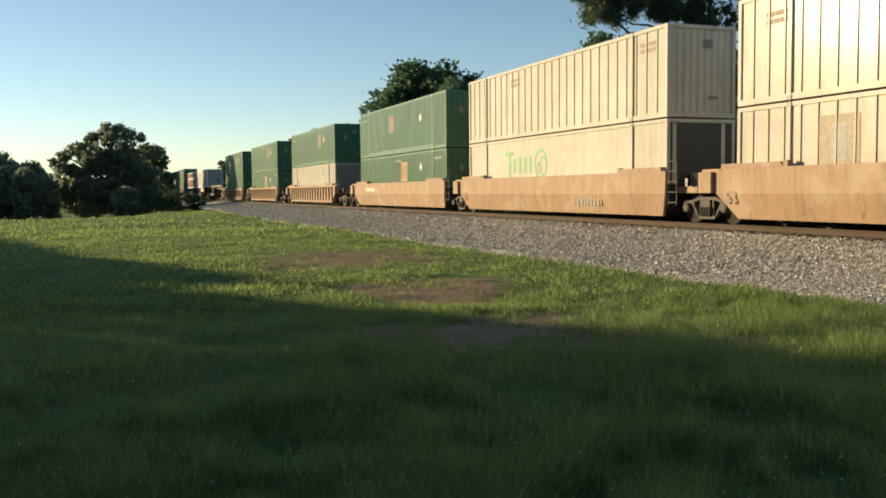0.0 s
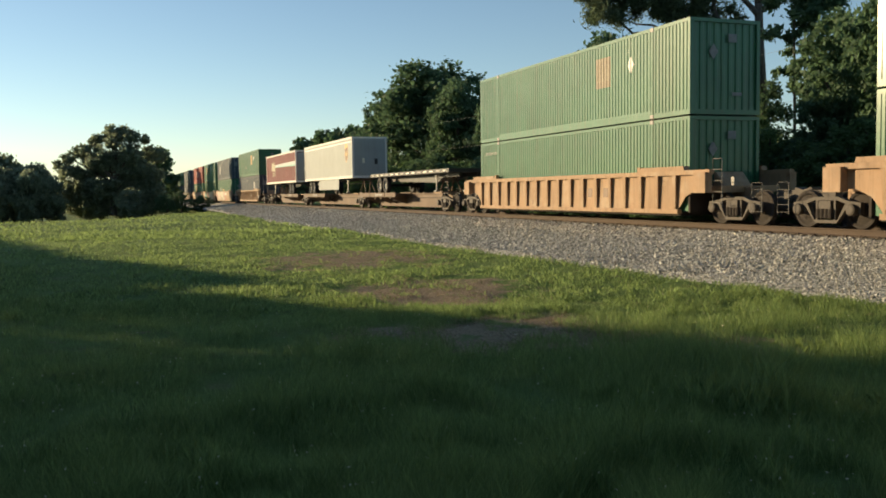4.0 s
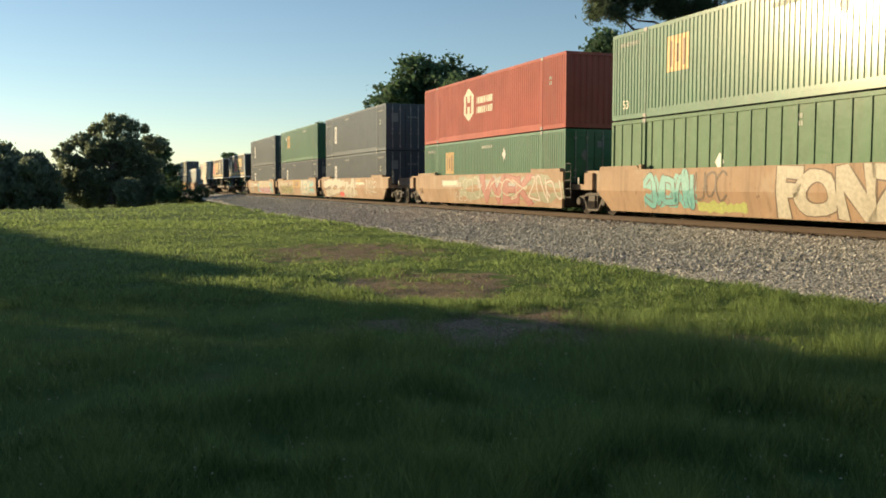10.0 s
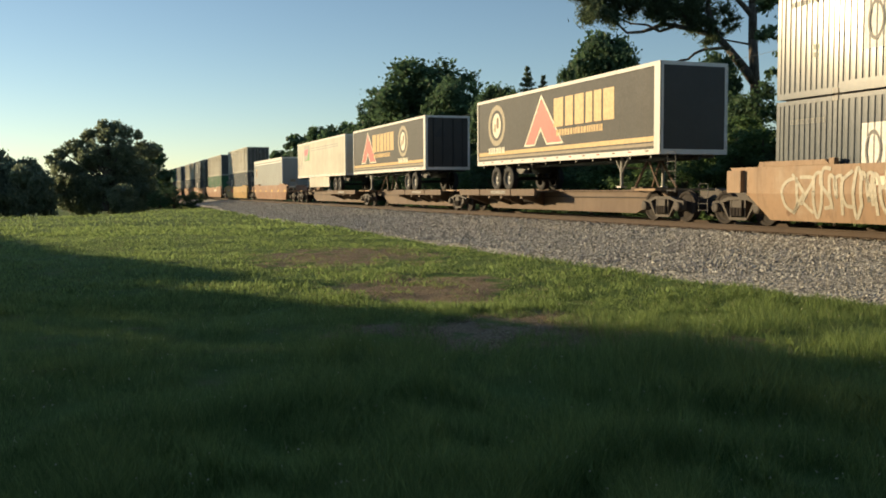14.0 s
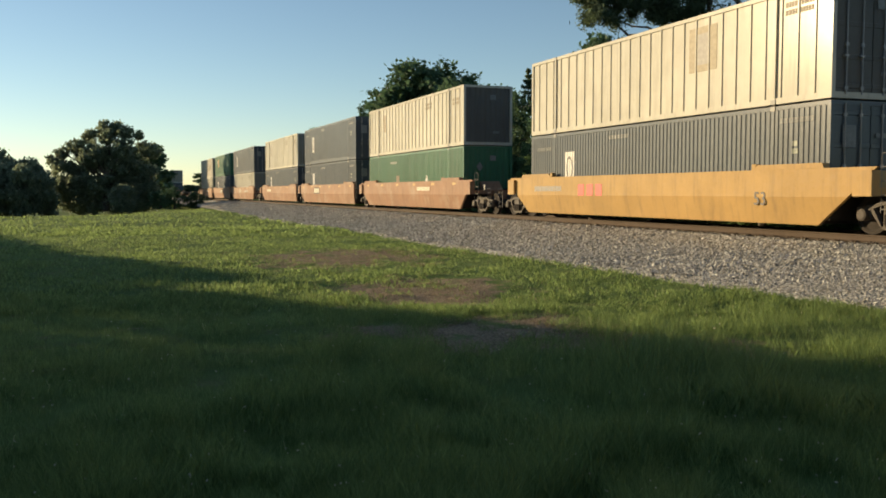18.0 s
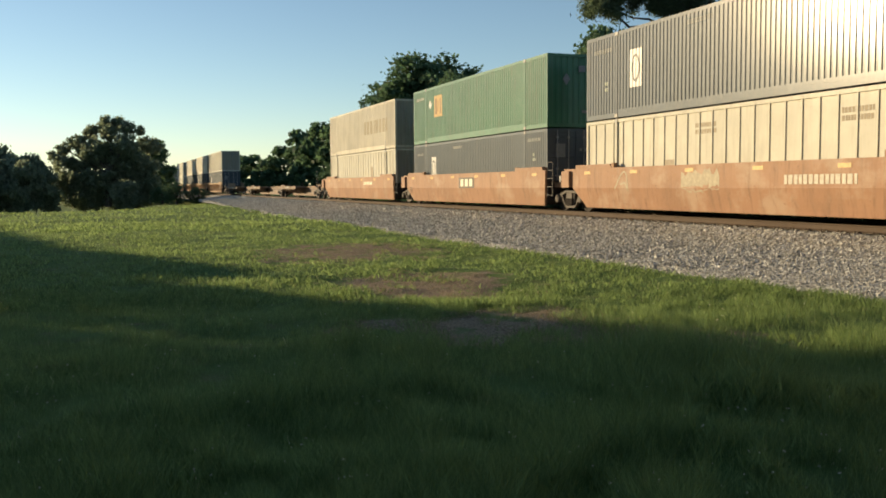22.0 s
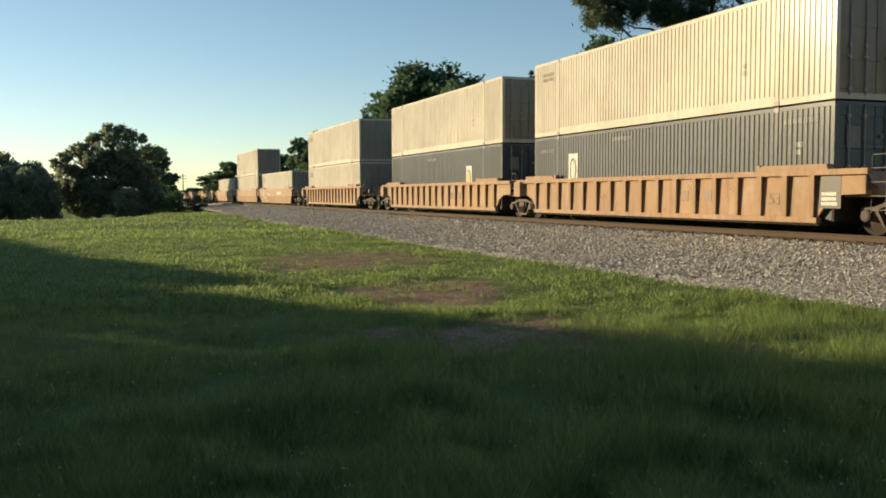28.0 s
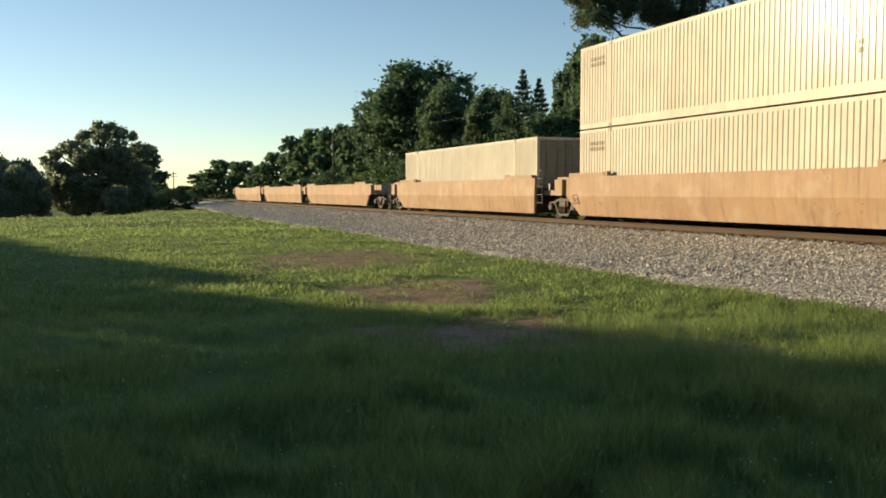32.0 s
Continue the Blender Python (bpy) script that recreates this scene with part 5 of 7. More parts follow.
def marks_on_well(car, i, kind):
    """Stencils and sprayed marks, car by car."""
    y = -1.537
    if kind == "smooth":
        ink = MARK_BLACK if i == 14 else MARK_BROWN
        if i in (0, 1, 7, 9, 10, 14, 16, 19, 25, 26):
            digits(car, "53", 5.9 if i == 14 else -8.0, 0.62 if i != 14 else 0.68, 0.5, ink, -1.54)
        if i in (7, 9, 10, 12, 15, 20, 25):
            plate(car, 2.9 if i not in (9, 12) else -3.6, 1.2, 2.3, 0.3, MARK_GREY if i in (7, 9, 25) else RUSSET, y, "stencil_panel")
            bars(car, 2.9 if i not in (9, 12) else -3.6, 1.2, 2.0, 0.2, MARK_CREAM, y - 0.004, 1, i)
        if i in (16, 19):
            plate(car, -2.8 if i == 16 else 0.2, 1.15, 1.9, 0.5, PLATE_DARK, y, "stencil_panel", "dark plate with pale bars")
            for k in range(3):
                plate(car, (-2.8 if i == 16 else 0.2) - 0.55 + 0.55 * k, 1.15, 0.36, 0.34, MARK_CREAM, y - 0.004, "lettering_bar")
        if i == 14:
            for k in range(3):
                plate(car, -3.6 + 0.62 * k, 1.1, 0.44, 0.42, MARK_RED, y, "lettering_bar")
            bars(car, -6.2, 1.15, 2.2, 0.2, MARK_GREY, y, 1, 3)
        if 15 <= i <= 20:
            for k in range(6):
                plate(car, -7.6 + 3.0 * k, 1.44, 0.42, 0.11, MARK_GOLD, y, "reflector")
        for k in range(6):
            if i == 13:
                plate(car, -8.2 + 3.3 * k, 1.05, 0.5, 0.15, MARK_YELLOW, y, "reflector")
        if i in (2, 17):
            bars(car, -5.0, 1.2, 2.0, 0.22, MARK_CREAM, y, 1, i)
        if i == 1:
            bars(car, 3.5, 0.62, 2.0, 0.3, MARK_FADED, -1.50, 1, i)
    else:
        if i in (6, 22):
            digits(car, "53", 6.18, 0.72, 0.46, MARK_BROWN, -1.432)
            plate(car, 8.1, 1.05, 0.72, 0.8, MARK_BLACK, -1.427, "stencil_panel", "dark stencil panel")
            bars(car, 8.1, 1.0, 0.5, 0.08, MARK_WHITE, -1.433, 3, i)
        for k in range(3):
            plate(car, 2.3 + 0.55 * k if i != 21 else -1.5 + 0.55 * k, 0.95, 0.34, 0.32, MARK_CREAM if i == 6 else MARK_BROWN, -1.428, "lettering_bar")
    if i == 7:
        cloud(car, -7.6, 2.6, 0.22, 1.59, MARK_PINK, 1)
        cloud(car, -7.3, -5.2, 0.3, 1.3, SPRAY_LILAC, 31, 0.004)
        cloud(car, -3.6, -0.4, 0.25, 0.95, SPRAY_ROSE, 32, 0.004)
        cloud(car, 0.9, 2.5, 0.25, 1.1, SPRAY_ROSE, 33, 0.004)
        fat_text(car, "DOPES", -6.3, 1.7, 0.36, 1.50, ((SPRAY_DARK, 0.085, 0.006), (SPRAY_CREAM, 0.06, 0.009)))
        spray(car, -7.2, -6.0, 0.4, 1.3, 2, SPRAY_DARK, None, 34, 0.03)
        spray(car, -6.1, 2.3, 0.36, 1.45, 7, SPRAY_DARK, None, 50, 0.016)
        bars(car, 3.9, 1.48, 2.4, 0.10, MARK_GHOST, -1.54, 1, 2)
    if i == 8:
        cloud(car, -5.7, -2.9, 0.35, 1.56, MARK_TEAL, 35)
        spray(car, -5.6, -3.0, 0.4, 1.45, 5, MARK_TEAL, SPRAY_DARK, 12, 0.09)
        spray(car, -3.0, -1.5, 0.6, 1.5, 3, SPRAY_DARK, None, 13, 0.035)
        cloud(car, -2.9, -0.7, 0.25, 0.65, MARK_LIME, 3)
        fat_text(car, "FONZE", 0.5, 5.7, 0.32, 1.52, ((SPRAY_DARK, 0.085, 0.006), (SPRAY_CREAM, 0.06, 0.009)), 0.05)
        spray(car, 5.9, 7.2, 0.3, 0.75, 3, MARK_RED, None, 15, 0.03)
    if i == 9:
        cloud(car, -2.4, 8.4, 0.3, 1.58, SPRAY_SAGE, 4)
        cloud(car, 0.0, 5.0, 0.8, 1.56, MARK_GREY, 36, 0.004)
        fat_text(car, "WEK", 0.1, 4.9, 0.32, 1.5, ((SPRAY_CRIMSON, 0.05, 0.006), (SPRAY_ROSE, 0.03, 0.009)), 0.2)
        spray(car, -1.9, 5.0, 0.45, 1.5, 6, SPRAY_CREAM, None, 16, 0.028)
        spray(car, 5.1, 8.2, 0.4, 1.45, 3, SPRAY_PALE, SPRAY_CRIMSON, 37, 0.05)
        spray(car, -3.0, -1.0, 0.3, 0.8, 4, SPRAY_PALE, None, 17, 0.02)
        bars(car, -3.3, 1.12, 2.5, 0.24, SPRAY_CREAM, -1.54, 1, 41)
    if i == 10:
        cloud(car, -7.1, 1.8, 0.24, 1.59, SPRAY_CREAM, 38)
        cloud(car, -3.0, -1.7, 0.25, 0.7, MARK_RED, 39, 0.004)
        spray(car, -7.3, 1.4, 0.3, 1.52, 4, SPRAY_CREAM, SPRAY_DARK, 18, 0.26)
        spray(car, -6.9, -5.6, 0.3, 0.9, 3, SPRAY_DARK, None, 40, 0.03)
        spray(car, 4.0, 6.6, 0.5, 1.5, 5, SPRAY_PALE, None, 19, 0.035)
        cloud(car, 1.8, 2.9, 1.0, 1.55, MARK_GOLD, 5)
    if i == 11:
        cloud(car, -8.4, -1.2, 0.3, 1.58, MARK_GHOST, 6)
        cloud(car, -6.6, -1.2, 0.24, 0.95, SPRAY_SAGE, 42, 0.004)
        spray(car, -7.2, -1.3, 0.26, 1.2, 9, MARK_BROWN, None, 43, 0.075)
        spray(car, -7.1, -1.3, 0.26, 1.15, 10, MARK_LIME, None, 20, 0.032)
        plate(car, 0.55, 1.24, 3.4, 0.68, YELLOW, -1.536, "stencil_panel", "yellow repainted panel")
        for k in range(3):
            plate(car, -0.1 + 0.62 * k, 1.2, 0.4, 0.42, MARK_BROWN, -1.542, "lettering_bar")
        cloud(car, 2.3, 7.6, 0.26, 1.58, MARK_GREY, 7)
        cloud(car, 5.0, 7.4, 0.5, 1.5, MARK_TEAL, 44, 0.004)
        fat_text(car, "LEX", 2.4, 6.9, 0.42, 1.48, ((MARK_TEAL, 0.10, 0.006), (SPRAY_DARK, 0.075, 0.008), (SPRAY_CREAM, 0.055, 0.011)), 0.05)
    if i == 12:
        spray(car, -7.5, -4.3, 0.28, 1.54, 10, SPRAY_CREAM, None, 23, 0.045)
        bars(car, -3.2, 1.12, 2.4, 0.24, SPRAY_CREAM, -1.54, 1, 45)
        cloud(car, -1.6, 6.6, 0.7, 1.59, MARK_GHOST, 8)
        cloud(car, -1.4, 6.4, 0.22, 0.92, SPRAY_CRIMSON, 9, 0.004)
        cloud(car, -1.9, -0.9, 0.25, 1.56, MARK_TEAL, 46, 0.005)
        cloud(car, 6.1, 7.4, 0.25, 1.58, MARK_TEAL, 10, 0.005)
        spray(car, -1.0, 6.2, 0.26, 0.85, 9, SPRAY_LILAC, MARK_PINK, 24, 0.07)
        spray(car, -1.0, 6.2, 0.85, 1.54, 8, SPRAY_PALE, None, 47, 0.05)
        spray(car, -1.0, 6.2, 0.9, 1.54, 6, MARK_GOLD, None, 48, 0.03)
    if i == 18:
        cloud(car, -2.0, -0.2, 0.75, 1.5, MARK_GHOST, 11)
        bars(car, 3.6, 1.12, 2.4, 0.24, SPRAY_PALE, -1.537, 1, 18)
        spray(car, -5.6, -4.8, 0.75, 1.4, 1, MARK_GHOST, None, 25, 0.03)
    if i == 25:
        spray(car, -6.6, -4.2, 0.45, 1.5, 4, ORANGE, MARK_WHITE, 26, 0.1)
        spray(car, -4.0, -2.6, 0.8, 1.2, 5, MARK_WHITE, None, 27, 0.025)


def build_wells():
    for i, (kind, front, mat, jr, jf, low, high) in enumerate(WELLS):
        s = front + LEN / 2
        label = WELL_LABEL[kind]
        if i == 14:
            label = "bright yellow steel well car with smooth creased sides"
        elif kind == "smooth" and i in (7, 8, 9, 10, 11, 12):
            label = "orange-brown well car covered in sprayed paint"
        elif low is None and i > 20:
            label = "empty orange-brown steel well car with smooth sides"
        car = well_car(kind, s, mat, jr, jf, label, "well cars of the train")
        marks_on_well(car, i, kind)
        for k, (load, z) in enumerate(((low, FLOOR_Z), (high, FLOOR_Z + TALL + 0.055))):
            if load:
                style, cm, text = KINDS[load[0]]
                c = container(style, cm, s, z, load[1], load[2], text, i * 2 + k)
                if k:
                    for x in (-6.06, 6.06):
                        for y in (-1.22, 1.22):
                            part("stacking_cone", shared("stacking_cone", stacking_cone, IRON), IRON, c, "", Matrix.Translation((x, y, -0.055)))


def build_spines():
    text = "brown skeleton spine car platform carrying a trailer"
    for places, noses, loaded in (((134.9, 151.6, 170.2, 187.8), (1, 1, -1), True), ((340.1, 357.6, 374.0, 394.6), (1, -1, -1), True), ((569.4, 585.6, 604.6, 622.2), (1, 1, 1), False)):
        for k in range(3):
            spine_car(places[k], places[k + 1], k == 0, k == 2, noses[k], loaded, text if loaded else "empty brown skeleton spine car platform")
    flatbed_trailer(141.1, 14.6)
    trailer(152.92 + 8.1, 16.2, 1, TRAILER, TRIM, "long white box trailer with a gold shield emblem", "shield", True)
    trailer(173.09 + 7.95, 15.9, -1, MAROON, TRIM, "maroon box trailer with posts and a pale stripe", "posts")
    trailer(339.93 + 7.3, 14.6, 1, CHARCOAL, TRIM, "dark box trailer with a red triangle and gold stripe", "store")
    trailer(361.66 + 7.3, 14.6, -1, CHARCOAL, TRIM, "dark box trailer with shade-darkened rear doors and a red triangle", "store")
    trailer(378.43 + 8.1, 16.2, -1, WHITE, TRIM, "white box trailer with grey lines and a faded emblem", "flag", True)


def van_box():
    """The pale van body that rides in a well."""
    n = 16.1
    c = thing("van_container", 401.94 + n / 2, 1.38, "pale silver van body with white trim, riding in a well car", "container", "containers on the train")
    bm = bmesh.new()
    box(bm, -n / 2, n / 2, -1.27, 1.27, 0.1, 2.85)
    part("body", bm, SILVER, c)
    bm = bmesh.new()
    for sg in (-1, 1):
        a, b = sorted((sg * 1.25, sg * 1.30))
        box(bm, -n / 2, n / 2, a, b, 0.0, 0.2)
        box(bm, -n / 2, n / 2, a, b, 2.62, 2.9)
        for x in (-n / 2, n / 2 - 0.12):
            box(bm, x, x + 0.12, a, b, 0.2, 2.62)
    box(bm, n / 2 - 0.06, n / 2 + 0.03, -1.25, 1.25, 0.0, 0.12)
    box(bm, n / 2 - 0.06, n / 2 + 0.03, -1.25, 1.25, 2.76, 2.9)
    for y in (-1.3, 1.2):
        box(bm, n / 2 - 0.06, n / 2 + 0.03, y, y + 0.1, 0.12, 2.76)
    part("rail_trim", bm, TRIM, c)
    x, z, y = -n / 2 + 1.5, 1.55, -1.272
    shape(c, [(x - 0.34, z + 0.5), (x - 0.38, z - 0.1), (x, z - 0.6), (x + 0.38, z - 0.1), (x + 0.34, z + 0.5)], MARK_GOLD, y, "shield_emblem", "gold shield emblem")
    shape(c, [(x - 0.26, z + 0.3), (x - 0.3, z - 0.08), (x, z - 0.44), (x + 0.3, z - 0.08), (x + 0.26, z + 0.3)], MARK_BROWN, y - 0.004, "shield_field")
    for k in range(9):
        u = -5.5 + 1.2 * k
        shape(c, [(u, 0.3), (u + 0.05, 0.3), (u + 0.5, 1.3), (u + 0.46, 1.3)], MARK_FADED, y, "scuff")
    for k in range(24):
        plate(c, -n / 2 + 0.5 + 0.66 * k, 0.17, 0.22, 0.04, MARK_GREY, -1.302, "rail_slot")
    plate(c, 0, 2.47, n - 0.3, 0.10, MARK_WHITE, -1.271, "stripe", "white stripe")
    for u, w in ((-4.3, 3.0), (-6.2, 0.7)):
        plate(c, u, 0.03, w, 0.10, MARK_FADED, -1.303, "bottom_guide")
    bm = bmesh.new()
    box(bm, n / 2 + 0.002, n / 2 + 0.006, -0.5, 0.0, 0.55, 0.8)
    part("end_label", bm, MARK_FADED, c)


build_wells()
build_spines()
van_box()

# ---- plants ----
def leaf_cloud(rng, clumps, count, size, flat=0.0, long=1.6):
    """Leaves as small folded quads on the outside of many clumps: centre, radius, squash."""
    c = np.array([k[:3] for k in clumps], float)
    r = np.array([k[3] for k in clumps], float)
    w = r ** 2 / np.sum(r ** 2)
    idx = rng.choice(len(clumps), size=count, p=w)
    d = rng.normal(size=(count, 3))
    d /= np.linalg.norm(d, axis=1)[:, None]
    d[:, 2] = d[:, 2] * (1 - flat) + flat * np.abs(d[:, 2])
    rad = r[idx] * np.abs(rng.normal(size=count) * 0.42 + 0.62)
    pos = c[idx] + d * rad[:, None] * np.array([1, 1, 0.8])
    nrm = d * 0.6 + rng.normal(size=(count, 3)) * 0.8
    nrm /= np.linalg.norm(nrm, axis=1)[:, None]
    ref = rng.normal(size=(count, 3))
    a = np.cross(nrm, ref)
    a /= np.linalg.norm(a, axis=1)[:, None]
    b = np.cross(nrm, a)
    sz = size * (0.6 + 0.8 * rng.random(count))[:, None]
    p0, p1, p2, p3 = pos - a * sz * long / 2, pos + b * sz / 2 + nrm * sz * 0.12, pos + a * sz * long / 2, pos - b * sz / 2 + nrm * sz * 0.12
    V = np.stack([p0, p1, p2, p3], 1).reshape(-1, 3)
    F = np.arange(count * 4).reshape(-1, 4)
    return V, F


def mesh_np(name, V, F, material):
    me = bpy.data.meshes.new(name)
    n, k = F.shape
    me.vertices.add(len(V))
    me.vertices.foreach_set("co", np.ascontiguousarray(V, dtype=np.float32).ravel())
    me.loops.add(n * k)
    me.loops.foreach_set("vertex_index", np.ascontiguousarray(F, dtype=np.int32).ravel())
    me.polygons.add(n)
    me.polygons.foreach_set("loop_start", np.arange(0, n * k, k, dtype=np.int32))
    me.materials.append(material)
    me.update(calc_edges=True)
    return me


def wood(bm, path, r0, r1, n=8):
    for i in range(len(path) - 1):
        f0, f1 = i / (len(path) - 1), (i + 1) / (len(path) - 1)
        tube(bm, path[i], path[i + 1], r0 + (r1 - r0) * f0, n, r0 + (r1 - r0) * f1)


def broad_proto(seed, leaf_mat, leaves, low=0.12, wide=3.0, tall=10.0, size=0.22, lumps=34, limbs=6):
    """Meshes of trunk, limbs and crown for a broad tree 10 m tall."""
    rng = np.random.default_rng(seed)
    big, small, limb = [], [], []
    for i in range(lumps):
        u = rng.random()
        z = tall * (low + (0.93 - low) * u ** 0.85)
        prof = math.sin(math.pi * min(1, (z / tall * 0.92 + 0.10))) ** 0.5
        a, rr = rng.random() * 6.283, wide * prof * (0.25 + 0.62 * rng.random() ** 0.7)
        k = wide * (0.18 + 0.22 * rng.random())
        big.append((rr * math.cos(a), rr * math.sin(a), min(z, tall - k), k))
    for x, y, z, k in big:
        for j in range(7):
            d = rng.normal(size=3)
            d /= np.linalg.norm(d)
            t = k * (0.45 + 0.75 * rng.random())
            small.append((x + d[0] * t, y + d[1] * t, z + d[2] * t * 0.85, k * (0.30 + 0.36 * rng.random())))
    V, F = leaf_cloud(rng, small, leaves, size)
    crown = mesh_np("crown", V, F, leaf_mat)
    bm = bmesh.new()
    wood(bm, [(0, 0, -0.3), (0.1, 0.05, tall * 0.25), (0, 0.12, tall * 0.55), (0.05, 0, tall * 0.8)], 0.30, 0.07)
    bmesh.ops.recalc_face_normals(bm, faces=bm.faces)
    trunk = bpy.data.meshes.new("trunk")
    bm.to_mesh(trunk)
    bm.free()
    trunk.materials.append(BARK)
    for x, y, z, k in big[:limbs]:
        bm = bmesh.new()
        wood(bm, [(0, 0.08, max(0.5, z * 0.55)), (x * 0.5, y * 0.5, z * 0.82), (x, y, z)], 0.11, 0.03, 6)
        me = bpy.data.meshes.new("limb")
        bm.to_mesh(me)
        bm.free()
        me.materials.append(BARK)
        limb.append(me)
    return trunk, limb, crown, wide, tall


PROTO = [broad_proto(21, LEAF, 22000, lumps=46, size=0.18), broad_proto(22, LEAF, 26000, lumps=95, size=0.175), broad_proto(23, LEAF_DARK, 21000, low=0.08, lumps=44, size=0.165), broad_proto(24, LEAF_BRIGHT, 12500, low=0.04, lumps=56, size=0.17), broad_proto(25, LEAF, 12500, low=0.02, lumps=56, size=0.17),
         broad_proto(26, LEAF, 3400, low=0.03, lumps=40, size=0.46, limbs=0), broad_proto(27, LEAF_DARK, 4400, low=0.02, lumps=46, size=0.44, limbs=2), broad_proto(28, LEAF_HAZED, 10000, low=0.0, wide=5.5, lumps=70, size=0.55, limbs=2)]


def plant(name, proto, x, y, z, h, r, turn, label, category, group):
    trunk, limbs, crown, wide, tall = PROTO[proto]
    ob = new(name)
    tagged(ob, label, category, group)
    ob.matrix_basis = pose(x, y, z, 0, 0, turn) @ Matrix.Diagonal((r / wide, r / wide, h / tall, 1))
    part("trunk", trunk, None, ob)
    for limb in limbs:
        part("limb", limb, None, ob)
    part("crown", crown, None, ob)
    return ob


FAR = [(311.8, 30.0, 4.3, 4.7), (267.5, 30.0, 7.6, 4.9), (229.8, 31.0, 10.2, 4.9), (198.5, 31.0, 8.9, 3.4), (171.7, 30.0, 7.1, 2.7), (155.1, 30.0, 8.9, 2.9), (145.9, 31.0, 11.2, 2.9), (130.1, 31.0, 11.3, 3.2), (122.5, 32.0, 11.4, 3.0), (109.8, 31.0, 10.4, 2.4)]
OAKS = [(98.4, 31.0, 12.4, 3.3), (91.3, 33.0, 15.9, 5.2), (83.4, 33.0, 13.0, 3.1), (87.0, 37.0, 13.0, 2.2), (72.9, 33.0, 11.0, 2.4), (63.9, 31.0, 9.2, 2.1), (56.0, 30.0, 7.4, 2.0), (55.9, 34.0, 12.9, 2.9), (62.7, 35.0, 11.6, 1.3), (47.6, 31.0, 8.6, 2.5), (43.1, 30.0, 8.0, 1.7), (40.6, 30.0, 7.9, 1.5), (38.5, 30.0, 8.8, 1.4), (31.4, 31.0, 9.9, 2.4), (27.2, 29.0, 10.5, 2.0), (24.7, 29.0, 10.0, 2.3), (28.2, 27.0, 6.8, 1.3), (35.2, 29.5, 6.7, 1.6), (37.2, 29.2, 6.2, 1.4), (21.6, 29.0, 9.2, 2.7)]
NORFOLK = [(80.9, 40.0, 13.7, 1.1), (79.4, 41.0, 12.7, 1.0)]
BUSHES = [(102.1, 26.0, 4.7, 2.0), (92.5, 26.0, 4.7, 1.9), (82.6, 26.0, 5.3, 2.2), (74.4, 26.0, 5.3, 2.1), (67.5, 26.0, 5.0, 1.9), (61.7, 26.0, 4.9, 1.8), (56.7, 26.0, 5.0, 1.8), (52.3, 26.0, 5.0, 1.7), (48.5, 26.0, 5.0, 1.7), (44.8, 26.0, 4.4, 1.8), (41.6, 26.0, 4.6, 1.7), (38.4, 26.0, 4.7, 1.7), (35.7, 26.0, 4.9, 1.7), (33.0, 26.0, 5.0, 1.7), (30.6, 26.0, 5.1, 1.7), (28.3, 26.0, 5.1, 1.7), (26.3, 26.0, 5.1, 1.7), (24.4, 26.0, 5.1, 1.7), (22.4, 26.0, 5.0, 1.7), (20.1, 26.0, 4.9, 1.8)]
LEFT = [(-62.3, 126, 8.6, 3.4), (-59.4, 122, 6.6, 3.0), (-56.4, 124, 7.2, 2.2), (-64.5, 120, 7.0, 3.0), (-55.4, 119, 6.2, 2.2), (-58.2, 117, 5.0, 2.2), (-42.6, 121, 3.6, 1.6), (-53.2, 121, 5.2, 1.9)]


